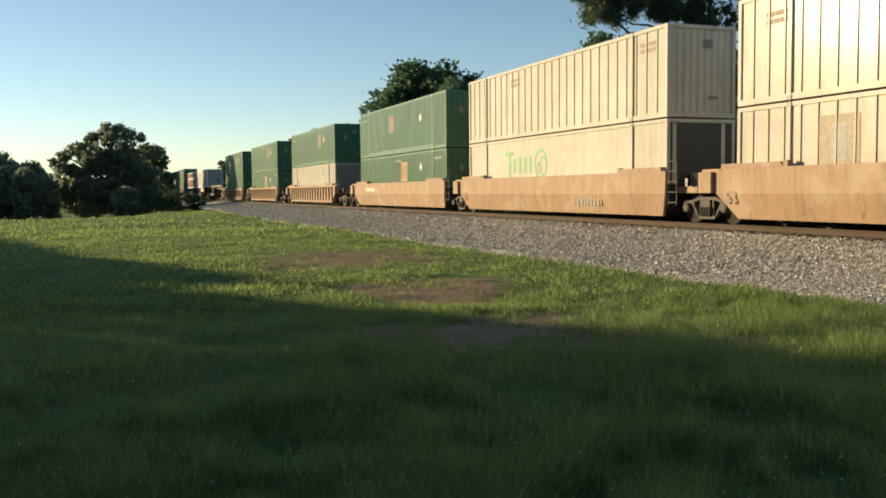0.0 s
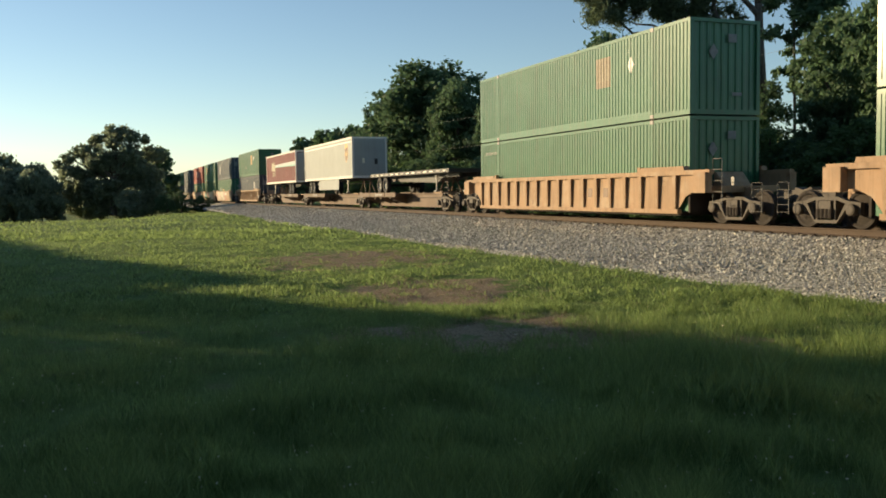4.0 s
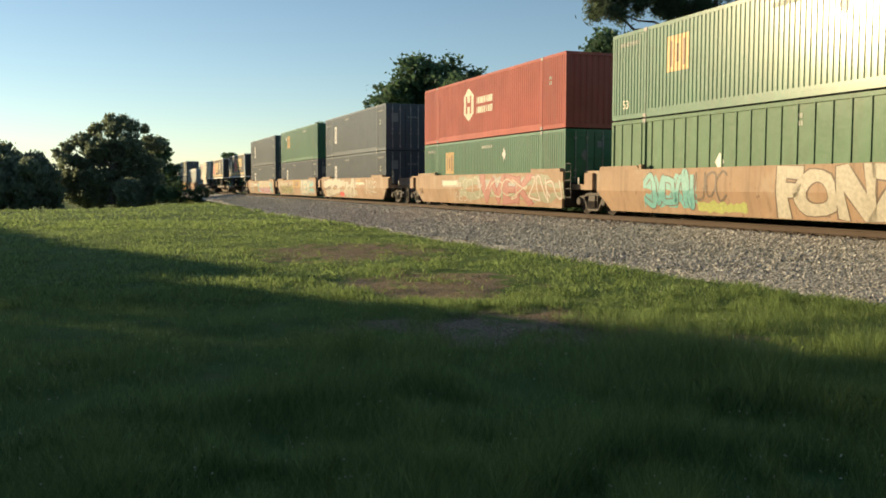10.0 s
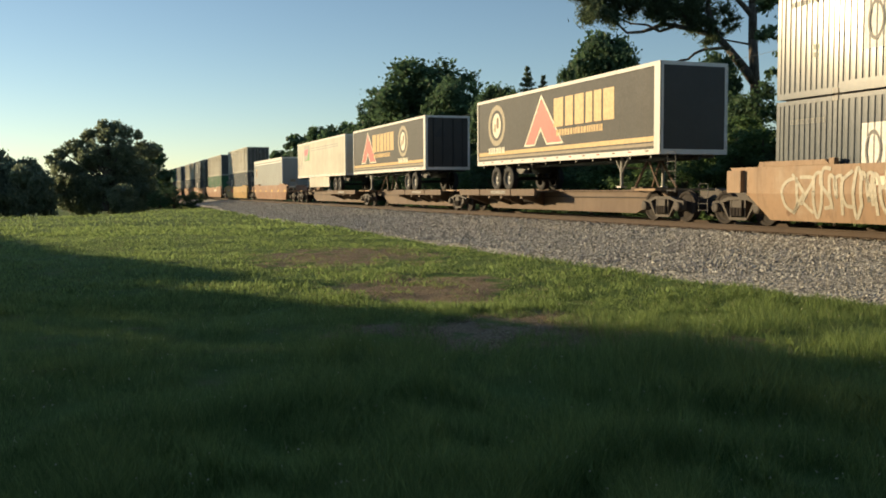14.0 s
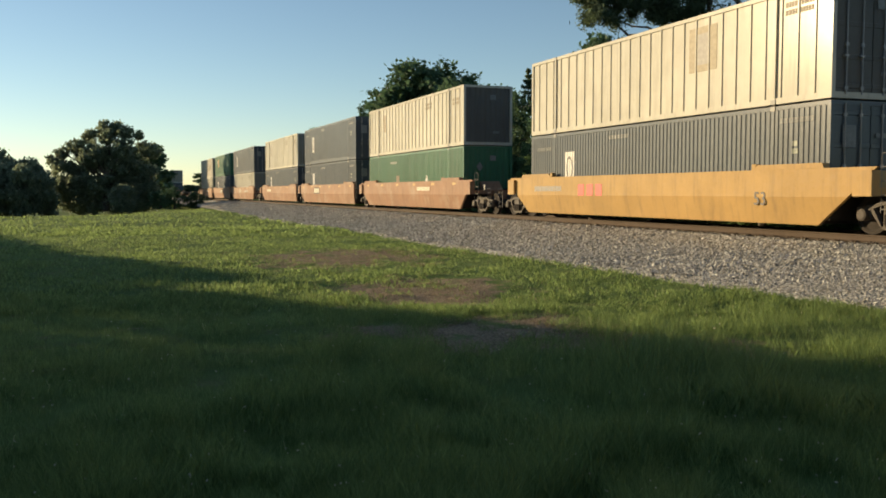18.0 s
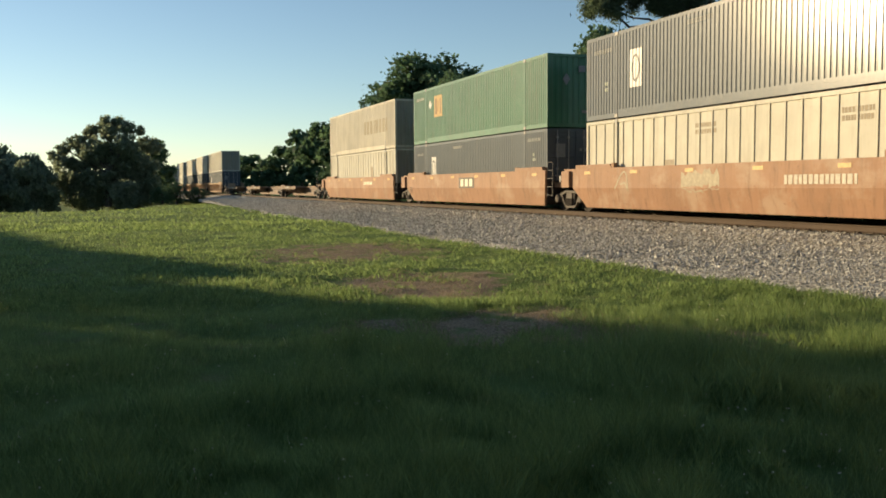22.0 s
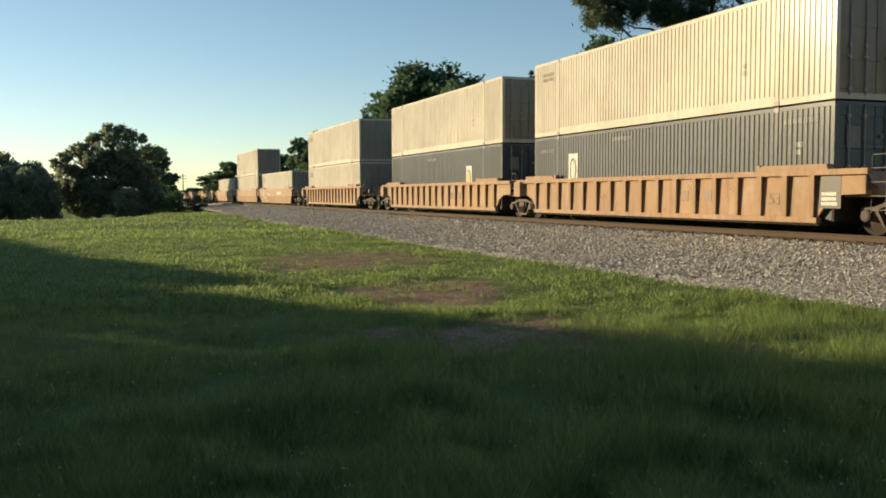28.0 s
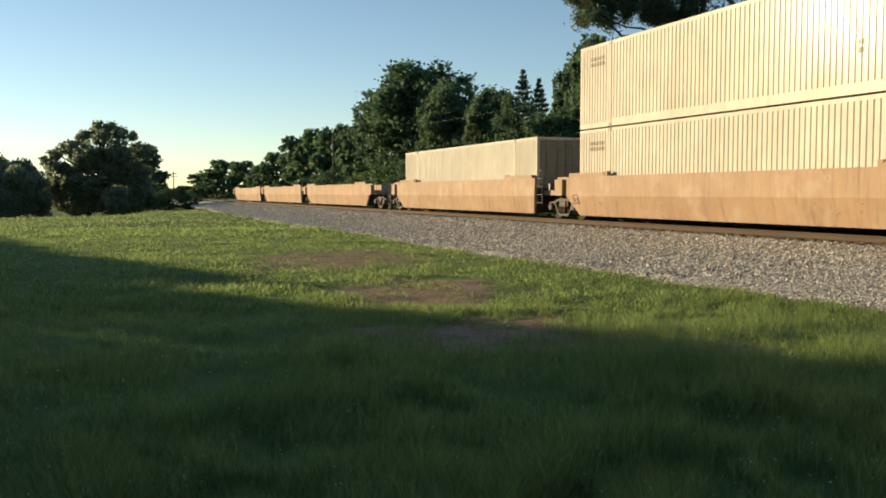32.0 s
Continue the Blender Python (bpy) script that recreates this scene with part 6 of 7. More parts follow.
def build_trees():
    rng = random.Random(8)
    for i, (s, q, h, r) in enumerate(FAR):
        p = spot(s, q)
        plant("tree", 5, p.x, p.y, -0.75, h, r * 1.15, rng.uniform(0, 360), "leafy green tree in the row behind the track", "tree", "trees behind the track")
    for i, (s, q, h, r) in enumerate(OAKS):
        p = spot(s, q)
        k = 2 if i in (13, 14, 15, 16, 19) else (1 if i in (1, 2) else 0 if i == 7 else (0, 4, 1, 3)[i % 4])
        plant("tree", k, p.x, p.y, -0.75, h, r * 1.15, rng.uniform(0, 360), "tall dense green tree behind the track" if h > 10 else "green broadleaf tree behind the track", "tree", "trees behind the track")
    for i, (s, q, h, r) in enumerate(BUSHES):
        p = spot(s, q + rng.uniform(-0.5, 0.9))
        plant("shrub", 3 if i % 3 else 4, p.x, p.y, -0.75, h * rng.uniform(0.8, 1.05), r * 1.25, rng.uniform(0, 360), "dense bright green shrub beside the railway", "shrub", "shrubs behind the track")
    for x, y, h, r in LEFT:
        plant("tree", 7, x, y, -1.6, h, r, rng.uniform(0, 360), "rounded tree at the end of the lawn, haze in its leaf colour", "tree", "trees at the end of the lawn")
    # tall trees beside the lawn, which shade its near half
    for n, a, h, r in ((-34, -62, 14, 7), (-23, -58, 14, 7), (-13, -60, 15, 6.5), (-4, -62, 15, 6), (2.4, -60, 13.8, 4.6), (0, -72, 15, 6)):
        x, y = a * 0.917 + n * 0.399, -a * 0.399 + n * 0.917
        plant("tree", 6, x, y, -0.7, h, r * 1.1, rng.uniform(0, 360), "tall dense tree beside the lawn", "tree", "trees beside the lawn")
    # row added behind the spreading tree so that the far cars fall into shade
    for k in range(11):
        c = spot(152 + 19 * k, TRACK_Q)
        plant("tree", 6, c.x - 12.8, c.y + 5.6, -1.5, rng.uniform(9.5, 11), rng.uniform(4, 5), rng.uniform(0, 360), "hidden tree added beside the far track to shade the train", "tree", "trees beside the far track")
    # row added out of view behind the lawn to hold back skylight
    for k in range(11):
        plant("tree", 6, -62 + 12 * k + rng.uniform(-3, 3), -24 + rng.uniform(-4, 4), -0.7, rng.uniform(12, 16), rng.uniform(5.5, 7), rng.uniform(0, 360), "unseen tall dense tree added behind the lawn to block skylight", "tree", "trees beside the lawn")
    # unseen trees added close behind the viewer, which deepen the shade on the near lawn
    for x, y, h, r in ((-15, 2, 14, 5), (-19, 9, 13, 4.5), (-12, -5, 15, 5), (-8, -10, 16, 5.5), (-1, -10, 15, 5), (8, -14, 11, 4.5)):
        plant("tree", 6, x, y, -0.7, h, r, rng.uniform(0, 360), "unseen tall dense tree added behind the lawn to block skylight", "tree", "trees beside the lawn")
    for k in range(26):
        x = -150 + k * 6.2 + rng.uniform(-2, 2)
        plant("tree", 5, x, 330 + rng.uniform(-20, 30), -1.5, rng.uniform(3.0, 5.0), rng.uniform(4, 6), rng.uniform(0, 360), "far low green tree at the horizon", "tree", "far trees")
    for x, y, h, r in ((-33.0, 112, 2.6, 1.7), (-30.8, 114, 2.0, 1.5), (-36.0, 116, 2.2, 1.6)):
        plant("shrub", 4, x, y, -1.0, h, r, rng.uniform(0, 360), "low green shrub at the end of the lawn", "shrub", "shrubs by the lawn")


# top of the unseen shade screen beside the lawn: place along it, reach of its shade past the viewer
SCREEN_N = (2.0, 5.9, 6.25, 6.4, 6.7, 6.85, 7.6, 8.4, 8.8, 9.2, 9.6, 10.2, 10.6, 11.0, 11.4, 11.8, 12.2, 12.7, 13.1, 13.4, 13.9, 14.6, 15.6, 16.6, 18.1, 21.5, 25.2, 29.0)
SCREEN_A = (7.0, 6.0, 4.0, -1.4, -1.4, 4.0, 4.0, 2.6, 0.8, -1.0, -2.2, -3.8, -5.0, -6.6, -8.4, -10.0, -11.2, -12.0, -10.9, -8.9, -9.8, -11.4, -13.5, -15.8, -19.3, -25.0, -30.7, -36.7)


def shade_screen():
    """A tall uneven leafy screen added out of view, cut so its shade lies over the near grass."""
    rng = np.random.default_rng(61)
    away = -46.0
    ob = tagged(new("hedge"), "unseen tall leafy screen added beside the lawn to cast its shade", "hedge")
    ob.matrix_basis = pose(away * 0.917, -away * 0.399, GROUND - 0.1, 0, 0, math.degrees(math.atan2(0.917, 0.399)))
    n = 70000
    u = 2.0 + 27.0 * rng.random(n)
    top = (np.interp(u, SCREEN_N, SCREEN_A) - away) * math.tan(SUN_EL) + 0.1
    top += 0.10 * np.sin(u * 5.1) + 0.07 * np.sin(u * 11.3 + 1)
    depth = np.where(rng.random(n) < 0.45, rng.random(n) * 0.9, rng.random(n) * top)
    pos = np.stack([u, rng.normal(size=n) * 0.55, np.maximum(0.05, top - depth)], -1)
    d = rng.normal(size=(n, 3))
    d /= np.linalg.norm(d, axis=1)[:, None]
    a = np.cross(d, rng.normal(size=(n, 3)))
    a /= np.linalg.norm(a, axis=1)[:, None]
    b = np.cross(d, a)
    sz = (0.16 + 0.16 * rng.random(n))[:, None]
    V = np.stack([pos - a * sz * 0.8, pos + b * sz * 0.5, pos + a * sz * 0.8, pos - b * sz * 0.5], 1).reshape(-1, 3)
    part("foliage", mesh_np("foliage", V, np.arange(n * 4).reshape(-1, 4), LEAF_DARK), None, ob)
    for k in range(14):
        x = 3.0 + 1.9 * k
        h = (float(np.interp(x, SCREEN_N, SCREEN_A)) - away) * math.tan(SUN_EL)
        bm = bmesh.new()
        wood(bm, [(x, 0, 0), (x + 0.1, 0.1, h * 0.5), (x, 0, h * 0.8)], 0.12, 0.04, 6)
        part("stem", bm, BARK, ob)


# lumps of the broad dome: metres aside, height, radius
DOME = [(-0.7, 9.8, 1.4), (1.1, 9.8, 1.4), (3.0, 9.0, 1.1), (4.1, 8.8, 0.75), (-2.6, 8.8, 1.0), (-3.3, 8.3, 0.9), (0.2, 8.4, 1.3), (2.8, 6.8, 1.75), (5.1, 6.6, 1.6), (6.2, 6.3, 0.95),
        (-4.4, 7.1, 1.45), (-6.7, 6.3, 1.1), (-8.1, 5.2, 0.9), (-1.8, 6.2, 1.9), (-1.8, 5.0, 2.3), (0.6, 5.4, 2.2), (-4.2, 4.5, 2.3), (-6.3, 3.6, 2.1), (3.2, 4.1, 2.3), (5.2, 3.6, 1.7),
        (-6.6, 1.0, 1.9), (-4.2, 1.3, 2.4), (-1.5, 1.6, 2.5), (1.1, 1.6, 2.5), (3.7, 1.3, 2.3), (5.7, 1.2, 1.6), (-6.0, -0.6, 2.0), (-3.0, -0.6, 2.4), (0.0, -0.6, 2.4), (3.0, -0.6, 2.4), (5.5, -0.6, 1.7)]


def dome_tree():
    """A broad spreading tree with an umbrella top over rounded lower tiers."""
    rng = np.random.default_rng(17)
    ob = tagged(new("spreading_tree"), "broad spreading tree with an umbrella top, haze in its leaf colour", "tree", "trees at the end of the lawn")
    ob.matrix_basis = pose(-47.4, 129, 0.35)
    bm = bmesh.new()
    wood(bm, [(-0.5, 0, -2), (-0.3, 0, 2), (0.1, 0.2, 5), (0.4, 0, 8)], 0.7, 0.2)
    part("trunk", bm, BARK, ob)
    cl = []
    for k, (dx, z, rad) in enumerate(DOME):
        dy = rng.uniform(-2.0, 2.0)
        if z > 3:
            limb_wood(ob, [(0, 0.1, max(1.0, z * 0.4)), (dx * 0.5, dy * 0.5, z * 0.7), (dx, dy, z)], 0.2, 0.06, 6)
        for j in range(40):
            d = rng.normal(size=3)
            d /= np.linalg.norm(d)
            t = rad * (0.45 + 0.47 * rng.random())
            cl.append((dx + d[0] * t, dy + d[1] * t, z + d[2] * t * 0.92, rad * (0.24 + 0.16 * rng.random())))
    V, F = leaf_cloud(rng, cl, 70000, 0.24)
    part("crown", mesh_np("crown", V, F, LEAF_HAZED), None, ob)


def conifer(name, x, y, z, h, r):
    """A Norfolk pine: level whorls of branches round a straight stem."""
    rng = np.random.default_rng(int(h * 10))
    ob = tagged(new(name), "slender dark conifer with level whorls", "tree", "conifers")
    ob.matrix_basis = pose(x, y, z)
    bm = bmesh.new()
    wood(bm, [(0, 0, 0), (0, 0, h)], 0.2, 0.03)
    part("trunk", bm, BARK, ob)
    cl = []
    for i in range(20):
        f = i / 19
        zz = h * (0.28 + 0.70 * f)
        rad = (r * (1.0 - f) * 0.95 + 0.06) * (0.8 + 0.35 * rng.random())
        for k in range(7):
            a = 0.9 * k + i
            for t in (0.45, 0.85):
                cl.append((rad * t * math.cos(a), rad * t * math.sin(a), zz + 0.25 * t + 0.05 * rng.normal(), 0.15 + 0.12 * (1 - f)))
    V, F = leaf_cloud(rng, cl, 7000, 0.14, 0.0, 2.2)
    part("crown", mesh_np("crown", V, F, NEEDLE), None, ob)


def limb_wood(ob, path, r0, r1, n=8):
    bm = bmesh.new()
    wood(bm, path, r0, r1, n)
    part("limb", bm, BARK, ob, smooth=True)


def big_pine():
    """The tall open pine whose limbs reach over the hedge."""
    rng = np.random.default_rng(5)
    base = spot(38.5, 32.0, -0.75)
    ob = tagged(new("pine_tree"), "tall open pine with a leaning trunk and crooked limbs", "tree", "pines")
    ob.matrix_basis = Matrix.Translation(base)
    bm = bmesh.new()
    wood(bm, [(0.25, 0, 0), (0.22, 0, 3.5), (0.2, 0, 6.5), (0.0, 0, 9.5), (0.0, 0.1, 11.3), (0.15, 0.4, 14.5)], 0.30, 0.19, 10)
    part("trunk", bm, BARK, ob, smooth=True)
    limb_wood(ob, [(0.1, 0, 7.3), (-0.5, 0, 8.1), (-1.2, 0.1, 9.0), (-1.8, 0.2, 9.7), (-2.3, 0.3, 11.2), (-2.0, 0.3, 12.6)], 0.27, 0.1)
    limb_wood(ob, [(-1.7, 0.2, 9.6), (-2.9, 0.3, 10.05), (-4.5, 0.5, 10.4), (-5.1, 0.5, 10.15), (-5.6, 0.6, 10.0), (-6.4, 0.6, 9.95), (-7.2, 0.6, 10.7)], 0.15, 0.05)
    limb_wood(ob, [(-3.9, 0.4, 10.25), (-4.7, 0.5, 10.0), (-5.4, 0.5, 10.35), (-6.2, 0.7, 10.45), (-7.6, 0.7, 11.1)], 0.09, 0.03, 6)
    limb_wood(ob, [(-3.2, 0.3, 10.15), (-3.6, 0.2, 10.9), (-4.3, 0.2, 11.6)], 0.09, 0.03, 6)
    limb_wood(ob, [(-1.3, 0.1, 9.1), (-2.0, -0.1, 9.0), (-2.6, -0.1, 8.95), (-3.05, -0.2, 8.75), (-3.4, -0.2, 8.45), (-3.8, -0.2, 8.4), (-4.2, -0.2, 8.22)], 0.10, 0.05, 6)
    limb_wood(ob, [(0, 0, 9.2), (-0.8, 0, 9.35), (-1.5, 0.1, 9.5)], 0.06, 0.04, 6)
    limb_wood(ob, [(-0.05, 0, 10.7), (-0.4, 0.1, 11.15), (-1.2, 0.2, 12.0), (-1.8, 0.3, 13.4)], 0.17, 0.08)
    limb_wood(ob, [(0.05, 0, 10.8), (0.6, 0.1, 11.5), (1.4, 0.2, 12.9)], 0.13, 0.06)
    cl = []
    for dx, dz, r in ((-7.8, 11.3, 1.0), (-8.4, 11.9, 0.8), (-6.8, 11.5, 0.9), (-4.5, 11.4, 0.9), (-5.4, 11.9, 0.9), (-3.6, 11.4, 0.9), (-2.5, 10.4, 0.7), (-2.2, 11.3, 1.1), (-1.9, 9.6, 0.5), (-1.0, 10.3, 0.4), (-5.0, 10.8, 0.5), (-3.8, 13.2, 1.5), (-7.0, 13.2, 1.4), (-1.5, 13.0, 1.2), (0.8, 14.0, 1.5), (2.3, 12.6, 0.9)):
        for k in range(10):
            a, b = rng.random() * 6.283, rng.normal() * 0.45
            cl.append((dx + r * 0.8 * math.cos(a), 0.4 + r * 0.8 * math.sin(a), dz + b * r, r * 0.55))
    V, F = leaf_cloud(rng, cl, 44000, 0.06, 0.0, 6.0)
    part("crown", mesh_np("crown", V, F, NEEDLE), None, ob)


def thin_tree():
    """A slim young tree with tiers of fine leaves beside the pine."""
    rng = np.random.default_rng(6)
    base = spot(35.5, 31.0, -0.75) + Vector((0.45, 0, 0))
    ob = tagged(new("slender_tree"), "slim young tree with tiers of feathery leaves", "tree", "slim trees")
    ob.matrix_basis = Matrix.Translation(base)
    bm = bmesh.new()
    wood(bm, [(0, 0, 0), (0.1, 0, 5), (0, 0, 10.5)], 0.1, 0.05)
    wood(bm, [(1.5, 0.3, 0), (1.55, 0.3, 5), (1.4, 0.3, 9)], 0.08, 0.04)
    part("trunk", bm, BARK, ob)
    cl = []
    for dx, dz, r in ((-0.2, 10.8, 0.9), (0.3, 9.9, 0.7), (-0.5, 9.2, 0.6), (0.2, 8.4, 0.6), (-0.3, 7.4, 0.5), (0.1, 6.6, 0.5), (1.6, 9.6, 0.8), (2.0, 8.6, 0.7), (1.2, 10.7, 0.9)):
        for k in range(6):
            a = rng.random() * 6.283
            cl.append((dx + r * math.cos(a), r * math.sin(a), dz + rng.normal() * 0.12, r * 0.5))
    V, F = leaf_cloud(rng, cl, 4200, 0.17, 0.0, 2.2)
    part("crown", mesh_np("crown", V, F, LEAF_DARK), None, ob)


def utility_pole():
    ob = tagged(new("utility_pole"), "far wooden utility pole with crossarms", "pole", "poles")
    ob.matrix_basis = pose(-86.6, 300, -1.5)
    bm = bmesh.new()
    tube(bm, (0, 0, 0), (0, 0, 9.6), 0.2, 8, 0.14)
    part("post", bm, BARK, ob)
    for z in (8.9, 8.0):
        bm = bmesh.new()
        box(bm, -1.2, 1.2, -0.08, 0.08, z - 0.08, z + 0.08)
        part("crossarm", bm, BARK, ob)


def lawn_lump(x, y):
    """Unevenness of the lawn at two scales: clumps and single tussocks."""
    return 0.75 * noise.noise((x * 0.7, y * 0.55, 1)) + 0.55 * noise.noise((x * 2.3, y * 1.6, 2)) + 0.4 * noise.noise((x * 6.0, y * 4.0, 3))


def long_grass(x, y):
    """Where the lawn grows tall: the unmown strip near the ballast and the viewer."""
    return step(-3.5, 2.0, x - 0.25 * (y - 7)) * (1 - step(9.0, 12.5, y))


def line_poles():
    """Two poles behind the trees with slack wires between them."""
    ends = []
    for s in (6.0, 118.0):
        p = spot(s, 30.3)
        ob = tagged(new("utility_pole"), "weathered wooden pole carrying slack wires behind the trees", "pole", "poles")
        ob.matrix_basis = pose(p.x, p.y, -0.75, 0, 0, HEAD)
        bm = bmesh.new()
        tube(bm, (0, 0, -0.3), (0, 0, 9.4), 0.16, 8, 0.11)
        part("post", bm, BARK, ob)
        bm = bmesh.new()
        box(bm, -0.05, 0.05, -0.9, 0.9, 8.6, 8.72)
        part("crossarm", bm, BARK, ob)
        ends.append(ob)
    for z0, z1, sag, q in ((9.0, 9.6, 1.1, 0.1), (6.1, 6.3, 0.45, 0.0)):
        bm = bmesh.new()
        sweep(bm, [(-112.0 * k / 40, q, z0 + (z1 - z0) * k / 40 - sag * 4 * (k / 40) * (1 - k / 40)) for k in range(41)], 0.006, 4)
        part("wire", bm, GALV, ends[0], "slack pale wire")


def litter():
    """A scrap of white paper on the ballast shoulder."""
    p = spot(37.9, 16.4, -0.185)
    bm = bmesh.new()
    vs = [[bm.verts.new((0.09 * i - 0.18, 0.07 * j - 0.1, 0.02 + 0.03 * math.sin(i * 2.1 + j))) for j in range(4)] for i in range(5)]
    for i in range(4):
        for j in range(3):
            bm.faces.new((vs[i][j], vs[i + 1][j], vs[i + 1][j + 1], vs[i][j + 1]))
    ob = part("paper_scrap", bm, MARK_WHITE, None)
    ob.matrix_basis = pose(p.x, p.y, p.z, 0, 0, 30)
    tagged(ob, "crumpled white paper scrap on the ballast stones", "litter")


def grass(count, d0, d1, power, h0, h1, w, seed, name, label, dry=False):
    """Grass blades over the part of the lawn that lies d0 to d1 ahead."""
    rng = np.random.default_rng(seed)
    d = d0 + (d1 - d0) * rng.random(count) ** power
    x = d * np.tan(np.radians(-29 + 58 * rng.random(count)))
    if dry:
        m = count * 2 // 3
        pick = rng.choice(len(BARE), size=m, p=np.array([k[2] * k[3] / k[1] for k in BARE]) / sum(k[2] * k[3] / k[1] for k in BARE))
        u, a = np.sqrt(rng.random(m)) * 1.2, rng.random(m) * 6.283
        bx = np.array(BARE)
        x[:m] = bx[pick, 0] + bx[pick, 2] * u * np.cos(a)
        d[:m] = bx[pick, 1] + bx[pick, 3] * u * np.sin(a)
    q = x * CP + d * SP
    s = -x * SP + d * CP
    lim = np.array([10.25 + edge_shift(v) for v in s]) + 0.3 * rng.normal(size=count)
    br = np.array([bare(a, b) for a, b in zip(x, d)])
    lump = np.array([lawn_lump(a, b) for a, b in zip(x, d)])
    if dry:
        keep = (q < lim + 0.5) & (rng.random(count) < br * (0.75 + 0.6 * lump) + 0.03 + 0.8 * (q > lim - 0.7) * (lump > 0))
    else:
        keep = (q < lim) & (rng.random(count) > br * (0.92 - 1.2 * lump)) & (rng.random(count) < 0.72 + 0.75 * lump)
    x, d, lump, br = x[keep], d[keep], lump[keep], br[keep]
    n = len(x)
    z = np.array([ground_z(a, b) for a, b in zip(x, d)]) - 0.01
    tall = 1 + 0.9 * np.array([long_grass(a, b) for a, b in zip(x, d)])
    h = (h0 + (h1 - h0) * rng.random(n) ** 2) * np.maximum(0.35, 1 + 1.1 * lump) * (1 - 0.45 * br) * (1.0 if dry else tall)
    a = rng.random(n) * 6.283
    lean = (1.0 if dry else 0.2) + (1.6 if dry else 0.55) * rng.random(n)
    b = rng.random(n) * 6.283
    wx, wy = np.cos(a) * w / 2, np.sin(a) * w / 2
    lx, ly = np.cos(b) * lean * h, np.sin(b) * lean * h
    P = np.stack([np.stack([x, d, z], -1), np.stack([x + wx + lx * 0.3, d + wy + ly * 0.3, z + h * 0.5], -1), np.stack([x + lx, d + ly, z + h], -1), np.stack([x - wx + lx * 0.3, d - wy + ly * 0.3, z + h * 0.5], -1)], 1).reshape(-1, 3)
    F = np.arange(n * 4).reshape(-1, 4)
    tagged(new(name, mesh_np(name, P, F, STRAW if dry else BLADE)), label, "grass", kind="stuff")


def tufts():
    """Clumps of longer grass that stand above the lawn."""
    rng = np.random.default_rng(40)
    spots = [(0.9 + 0.27 * k, (7.0 - 0.399 * (0.9 + 0.27 * k)) / 0.917 + 0.12 * math.sin(2.3 * k), 0.42, 0.24 + 0.05 * math.sin(1.7 * k)) for k in range(3, 11)]
    spots += [(3.3 + 0.5 * math.sin(2.1 * k), 8.9 + 0.3 * k, 0.5, 0.2) for k in range(4)]
    P = []
    for cx, cy, rad, tall in spots:
        if cx * CP + cy * SP > 9.9 or bare(cx, cy) > 0.1:
            continue
        z = ground_z(cx, cy) - 0.02
        for k in range(70):
            a, u = rng.random() * 6.283, rad * rng.random() ** 0.7
            x, y = cx + u * math.cos(a), cy + u * math.sin(a)
            h = tall * (0.35 + 0.6 * rng.random()) * (1.1 - 0.5 * u / rad)
            b, ln, w = rng.random() * 6.283, 0.15 + 0.6 * rng.random(), 0.0018
            lx, ly, wx, wy = math.cos(b) * ln * h, math.sin(b) * ln * h, -math.sin(b) * w, math.cos(b) * w
            P += [(x - wx, y - wy, z), (x + wx, y + wy, z), (x + wx * 0.8 + lx * 0.35, y + wy * 0.8 + ly * 0.35, z + h * 0.65), (x + lx, y + ly, z + h), (x - wx * 0.8 + lx * 0.35, y - wy * 0.8 + ly * 0.35, z + h * 0.65)]
    F = np.arange(len(P)).reshape(-1, 5)
    tagged(new("grass_tufts", mesh_np("grass_tufts", np.array(P), F, BLADE)), "taller loose tufts of green grass", "grass", kind="stuff")


def clover():
    rng = np.random.default_rng(12)
    n = 420
    d = 4.4 + 9 * rng.random(n) ** 1.3
    x = d * np.tan(np.radians(-27 + 54 * rng.random(n)))
    z = np.array([ground_z(a, b) for a, b in zip(x, d)]) + 0.10 + 0.10 * rng.random(n)
    V, F = leaf_cloud(rng, [(a, b, c, 0.01) for a, b, c in zip(x, d, z)], 900, 0.011, 0.0, 1.0)
    tagged(new("clover_flowers", mesh_np("clover_flowers", V, F, MARK_CREAM)), "tiny white clover flowers in the grass", "flowers", kind="stuff")


def stalks():
    """Thin pale seed stalks that stand above the lawn."""
    rng = np.random.default_rng(13)
    n = 3000
    d = 4.3 + 12 * rng.random(n) ** 1.2
    x = d * np.tan(np.radians(-28 + 56 * rng.random(n)))
    keep = np.array([a * CP + b * SP < 9.9 and lawn_lump(a, b) > -0.15 and bare(a, b) < 0.3 for a, b in zip(x, d)])
    x, d = x[keep], d[keep]
    n = len(x)
    z = np.array([ground_z(a, b) for a, b in zip(x, d)]) - 0.01
    h = 0.05 + 0.08 * rng.random(n)
    a, ln = rng.random(n) * 6.283, 0.05 + 0.4 * rng.random(n)
    lx, ly, wx, wy = np.cos(a) * ln * h, np.sin(a) * ln * h, 0.0009 * np.sin(a), -0.0009 * np.cos(a)
    P = np.stack([np.stack([x - wx, d - wy, z], -1), np.stack([x + wx, d + wy, z], -1), np.stack([x + 2 * wx + lx * 0.7, d + 2 * wy + ly * 0.7, z + h * 0.85], -1), np.stack([x + lx, d + ly, z + h], -1)], 1).reshape(-1, 3)
    tagged(new("grass_stalks", mesh_np("grass_stalks", P, np.arange(n * 4).reshape(-1, 4), STALK)), "thin pale seed stalks in the grass", "grass", kind="stuff")


build_trees()
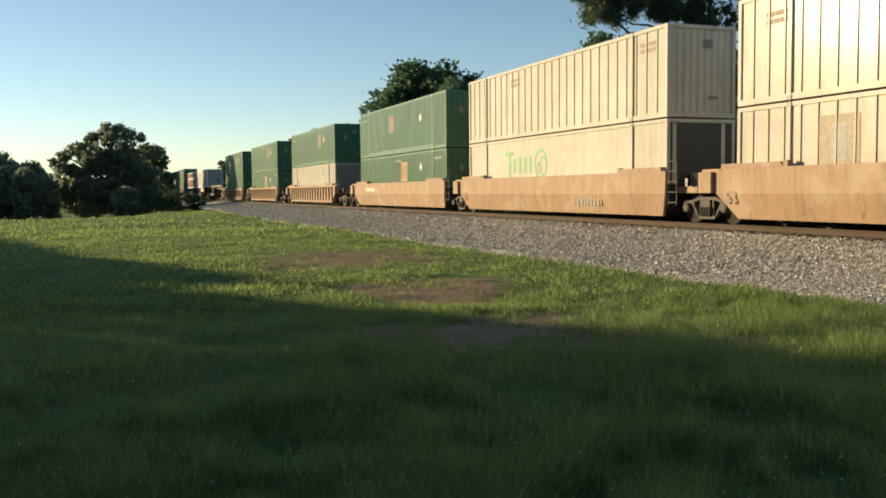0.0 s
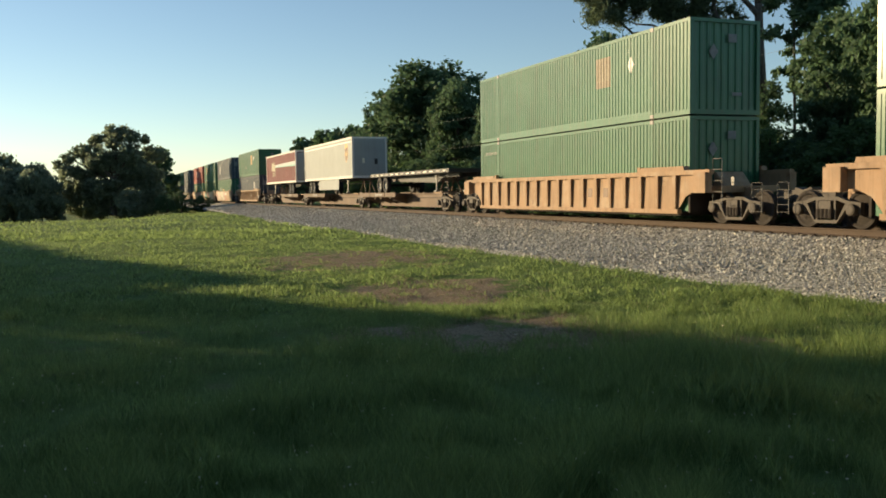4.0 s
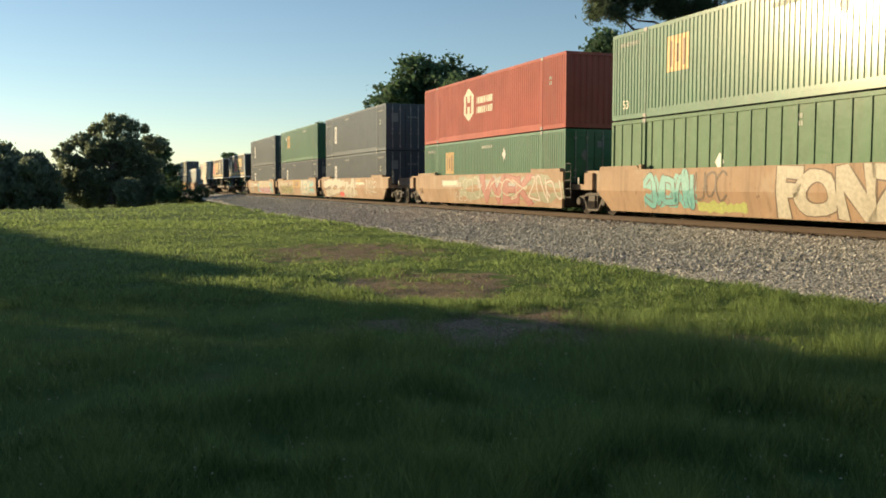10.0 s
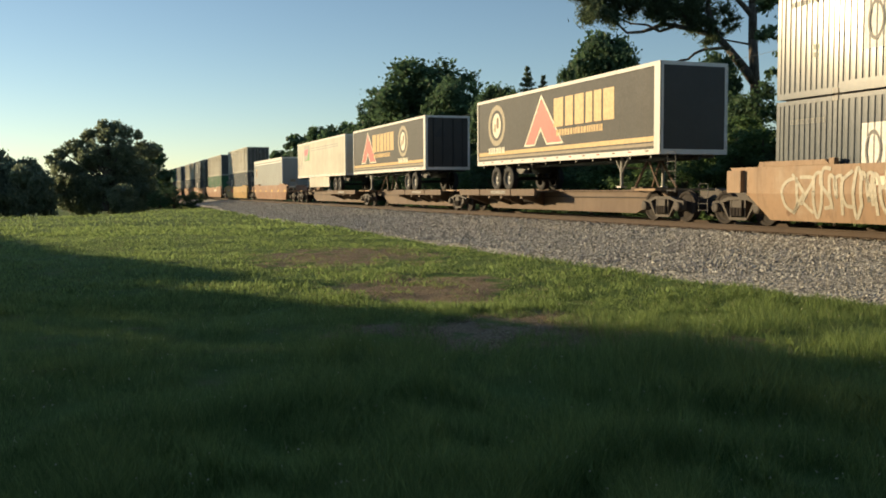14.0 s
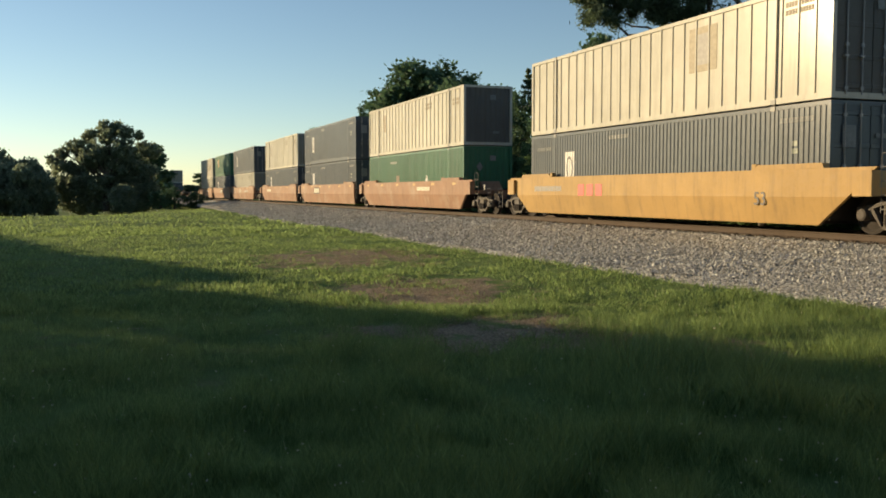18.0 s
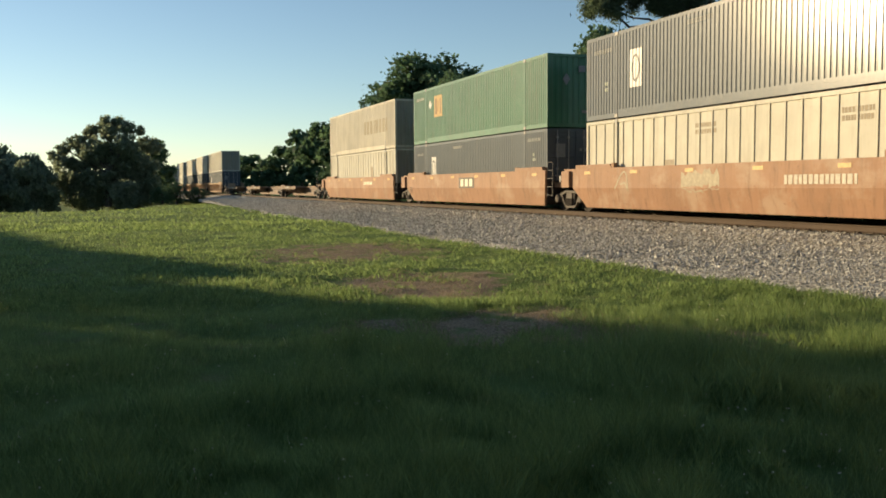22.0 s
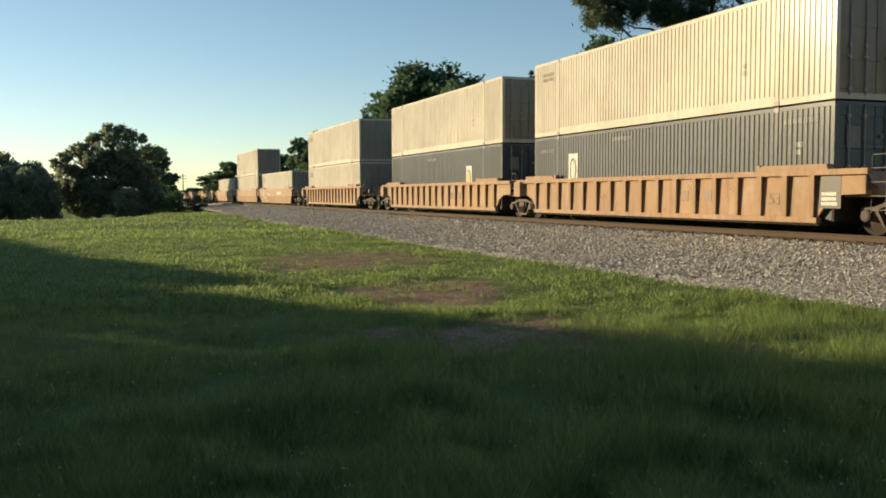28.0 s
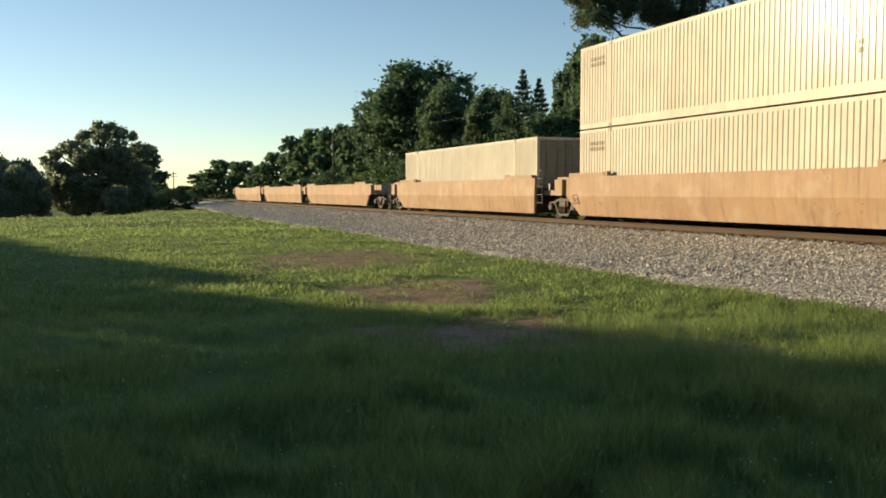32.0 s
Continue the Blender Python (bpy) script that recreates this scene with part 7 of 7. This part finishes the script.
for S, Q, H, R in NORFOLK:
    spt = spot(S, Q)
    conifer("norfolk_pine", spt.x, spt.y, -0.75, H, R * 3.6)
shade_screen()
dome_tree()
big_pine()
thin_tree()
utility_pole()
line_poles()
litter()


# ---- ties, stones and grass ----
def tie_shape(bm):
    box(bm, -0.115, 0.115, -1.3, 1.3, -0.36, -0.187)


def tie_plates(bm):
    for y in (-0.755, 0.755):
        box(bm, -0.09, 0.09, y - 0.18, y + 0.18, -0.188, -0.176)
        for dx in (-0.06, 0.06):
            for dy in (-0.11, 0.11):
                box(bm, dx - 0.018, dx + 0.018, y + dy - 0.02, y + dy + 0.02, -0.176, -0.15)


def build_ties():
    root = tagged(new("track_ties"), "weathered timber railway ties under the rails", "track", kind="structure")
    for i in range(170):
        p = spot(2 + 0.55 * i, TRACK_Q)
        m = pose(p.x, p.y, 0, 0, 0, HEAD + 0.6 * math.sin(i * 1.7))
        part("tie", shared("tie", tie_shape, TIE), TIE, root, "", m)
    bm = bmesh.new()
    for i in range(260):
        a, b = spot(96 + 0.9 * i, TRACK_Q - 1.3), spot(96 + 0.9 * i, TRACK_Q + 1.3)
        tube(bm, (a.x, a.y, -0.27), (b.x, b.y, -0.27), 0.11, 4)
    tagged(part("far_ties", bm, TIE, root), kind="stuff")
    bm = bmesh.new()
    for i in range(170):
        p = spot(2 + 0.55 * i, TRACK_Q)
        t = bmesh.new()
        tie_plates(t)
        bmesh.ops.transform(t, matrix=pose(p.x, p.y, 0, 0, 0, HEAD), verts=t.verts)
        me = bpy.data.meshes.new("plates")
        t.to_mesh(me)
        t.free()
        bm.from_mesh(me)
        bpy.data.meshes.remove(me)
    tagged(part("tie_plates", bm, RUST, root), kind="stuff")


build_ties()
build_stones()
grass(390000, 4.0, 14.0, 1.3, 0.03, 0.14, 0.0046, 31, "grass_near", "long green grass blades in the shade")
grass(200000, 12.0, 40.0, 1.3, 0.03, 0.11, 0.016, 32, "grass_middle", "sunlit green grass blades on the lawn")
grass(90000, 34.0, 95.0, 1.25, 0.04, 0.14, 0.06, 33, "grass_far", "sunlit grass at the end of the lawn")
grass(170000, 7.5, 34.0, 1.4, 0.012, 0.06, 0.009, 34, "dry_grass", "short dry straw on the bare patches", True)
tufts()
clover()
stalks()


# ---- movement ----
def motions():
    for ob, s, z in MOVING:
        a, b = spot(s, TRACK_Q, z), spot(s - SPEED * 32.0, TRACK_Q, z)
        walk(ob, [(0.0, pose(a.x, a.y, a.z, 0, 0, HEAD)), (32.0, pose(b.x, b.y, b.z, 0, 0, HEAD))])
    turn = math.degrees(SPEED / FPS / WHEEL_R)
    for w, dx, s in SPINNING:
        # the wheels turn while their truck is within sight of their rims
        k0, k1 = max(0, int((s - 62) / SPEED * FPS)), min(960, int((s + 8) / SPEED * FPS))
        rows = [] if k0 == 0 else [(0.0, pose(dx, 0, WHEEL_R))]
        if k1 > k0:
            rows += [(k / FPS, pose(dx, 0, WHEEL_R, 0, turn * (k - k0), 0)) for k in range(k0, k1 + 1)]
        if not rows:
            rows = [(0.0, pose(dx, 0, WHEEL_R))]
        if rows[-1][0] < 32.0:
            rows.append((32.0, rows[-1][1]))
        walk(w, rows)


motions()
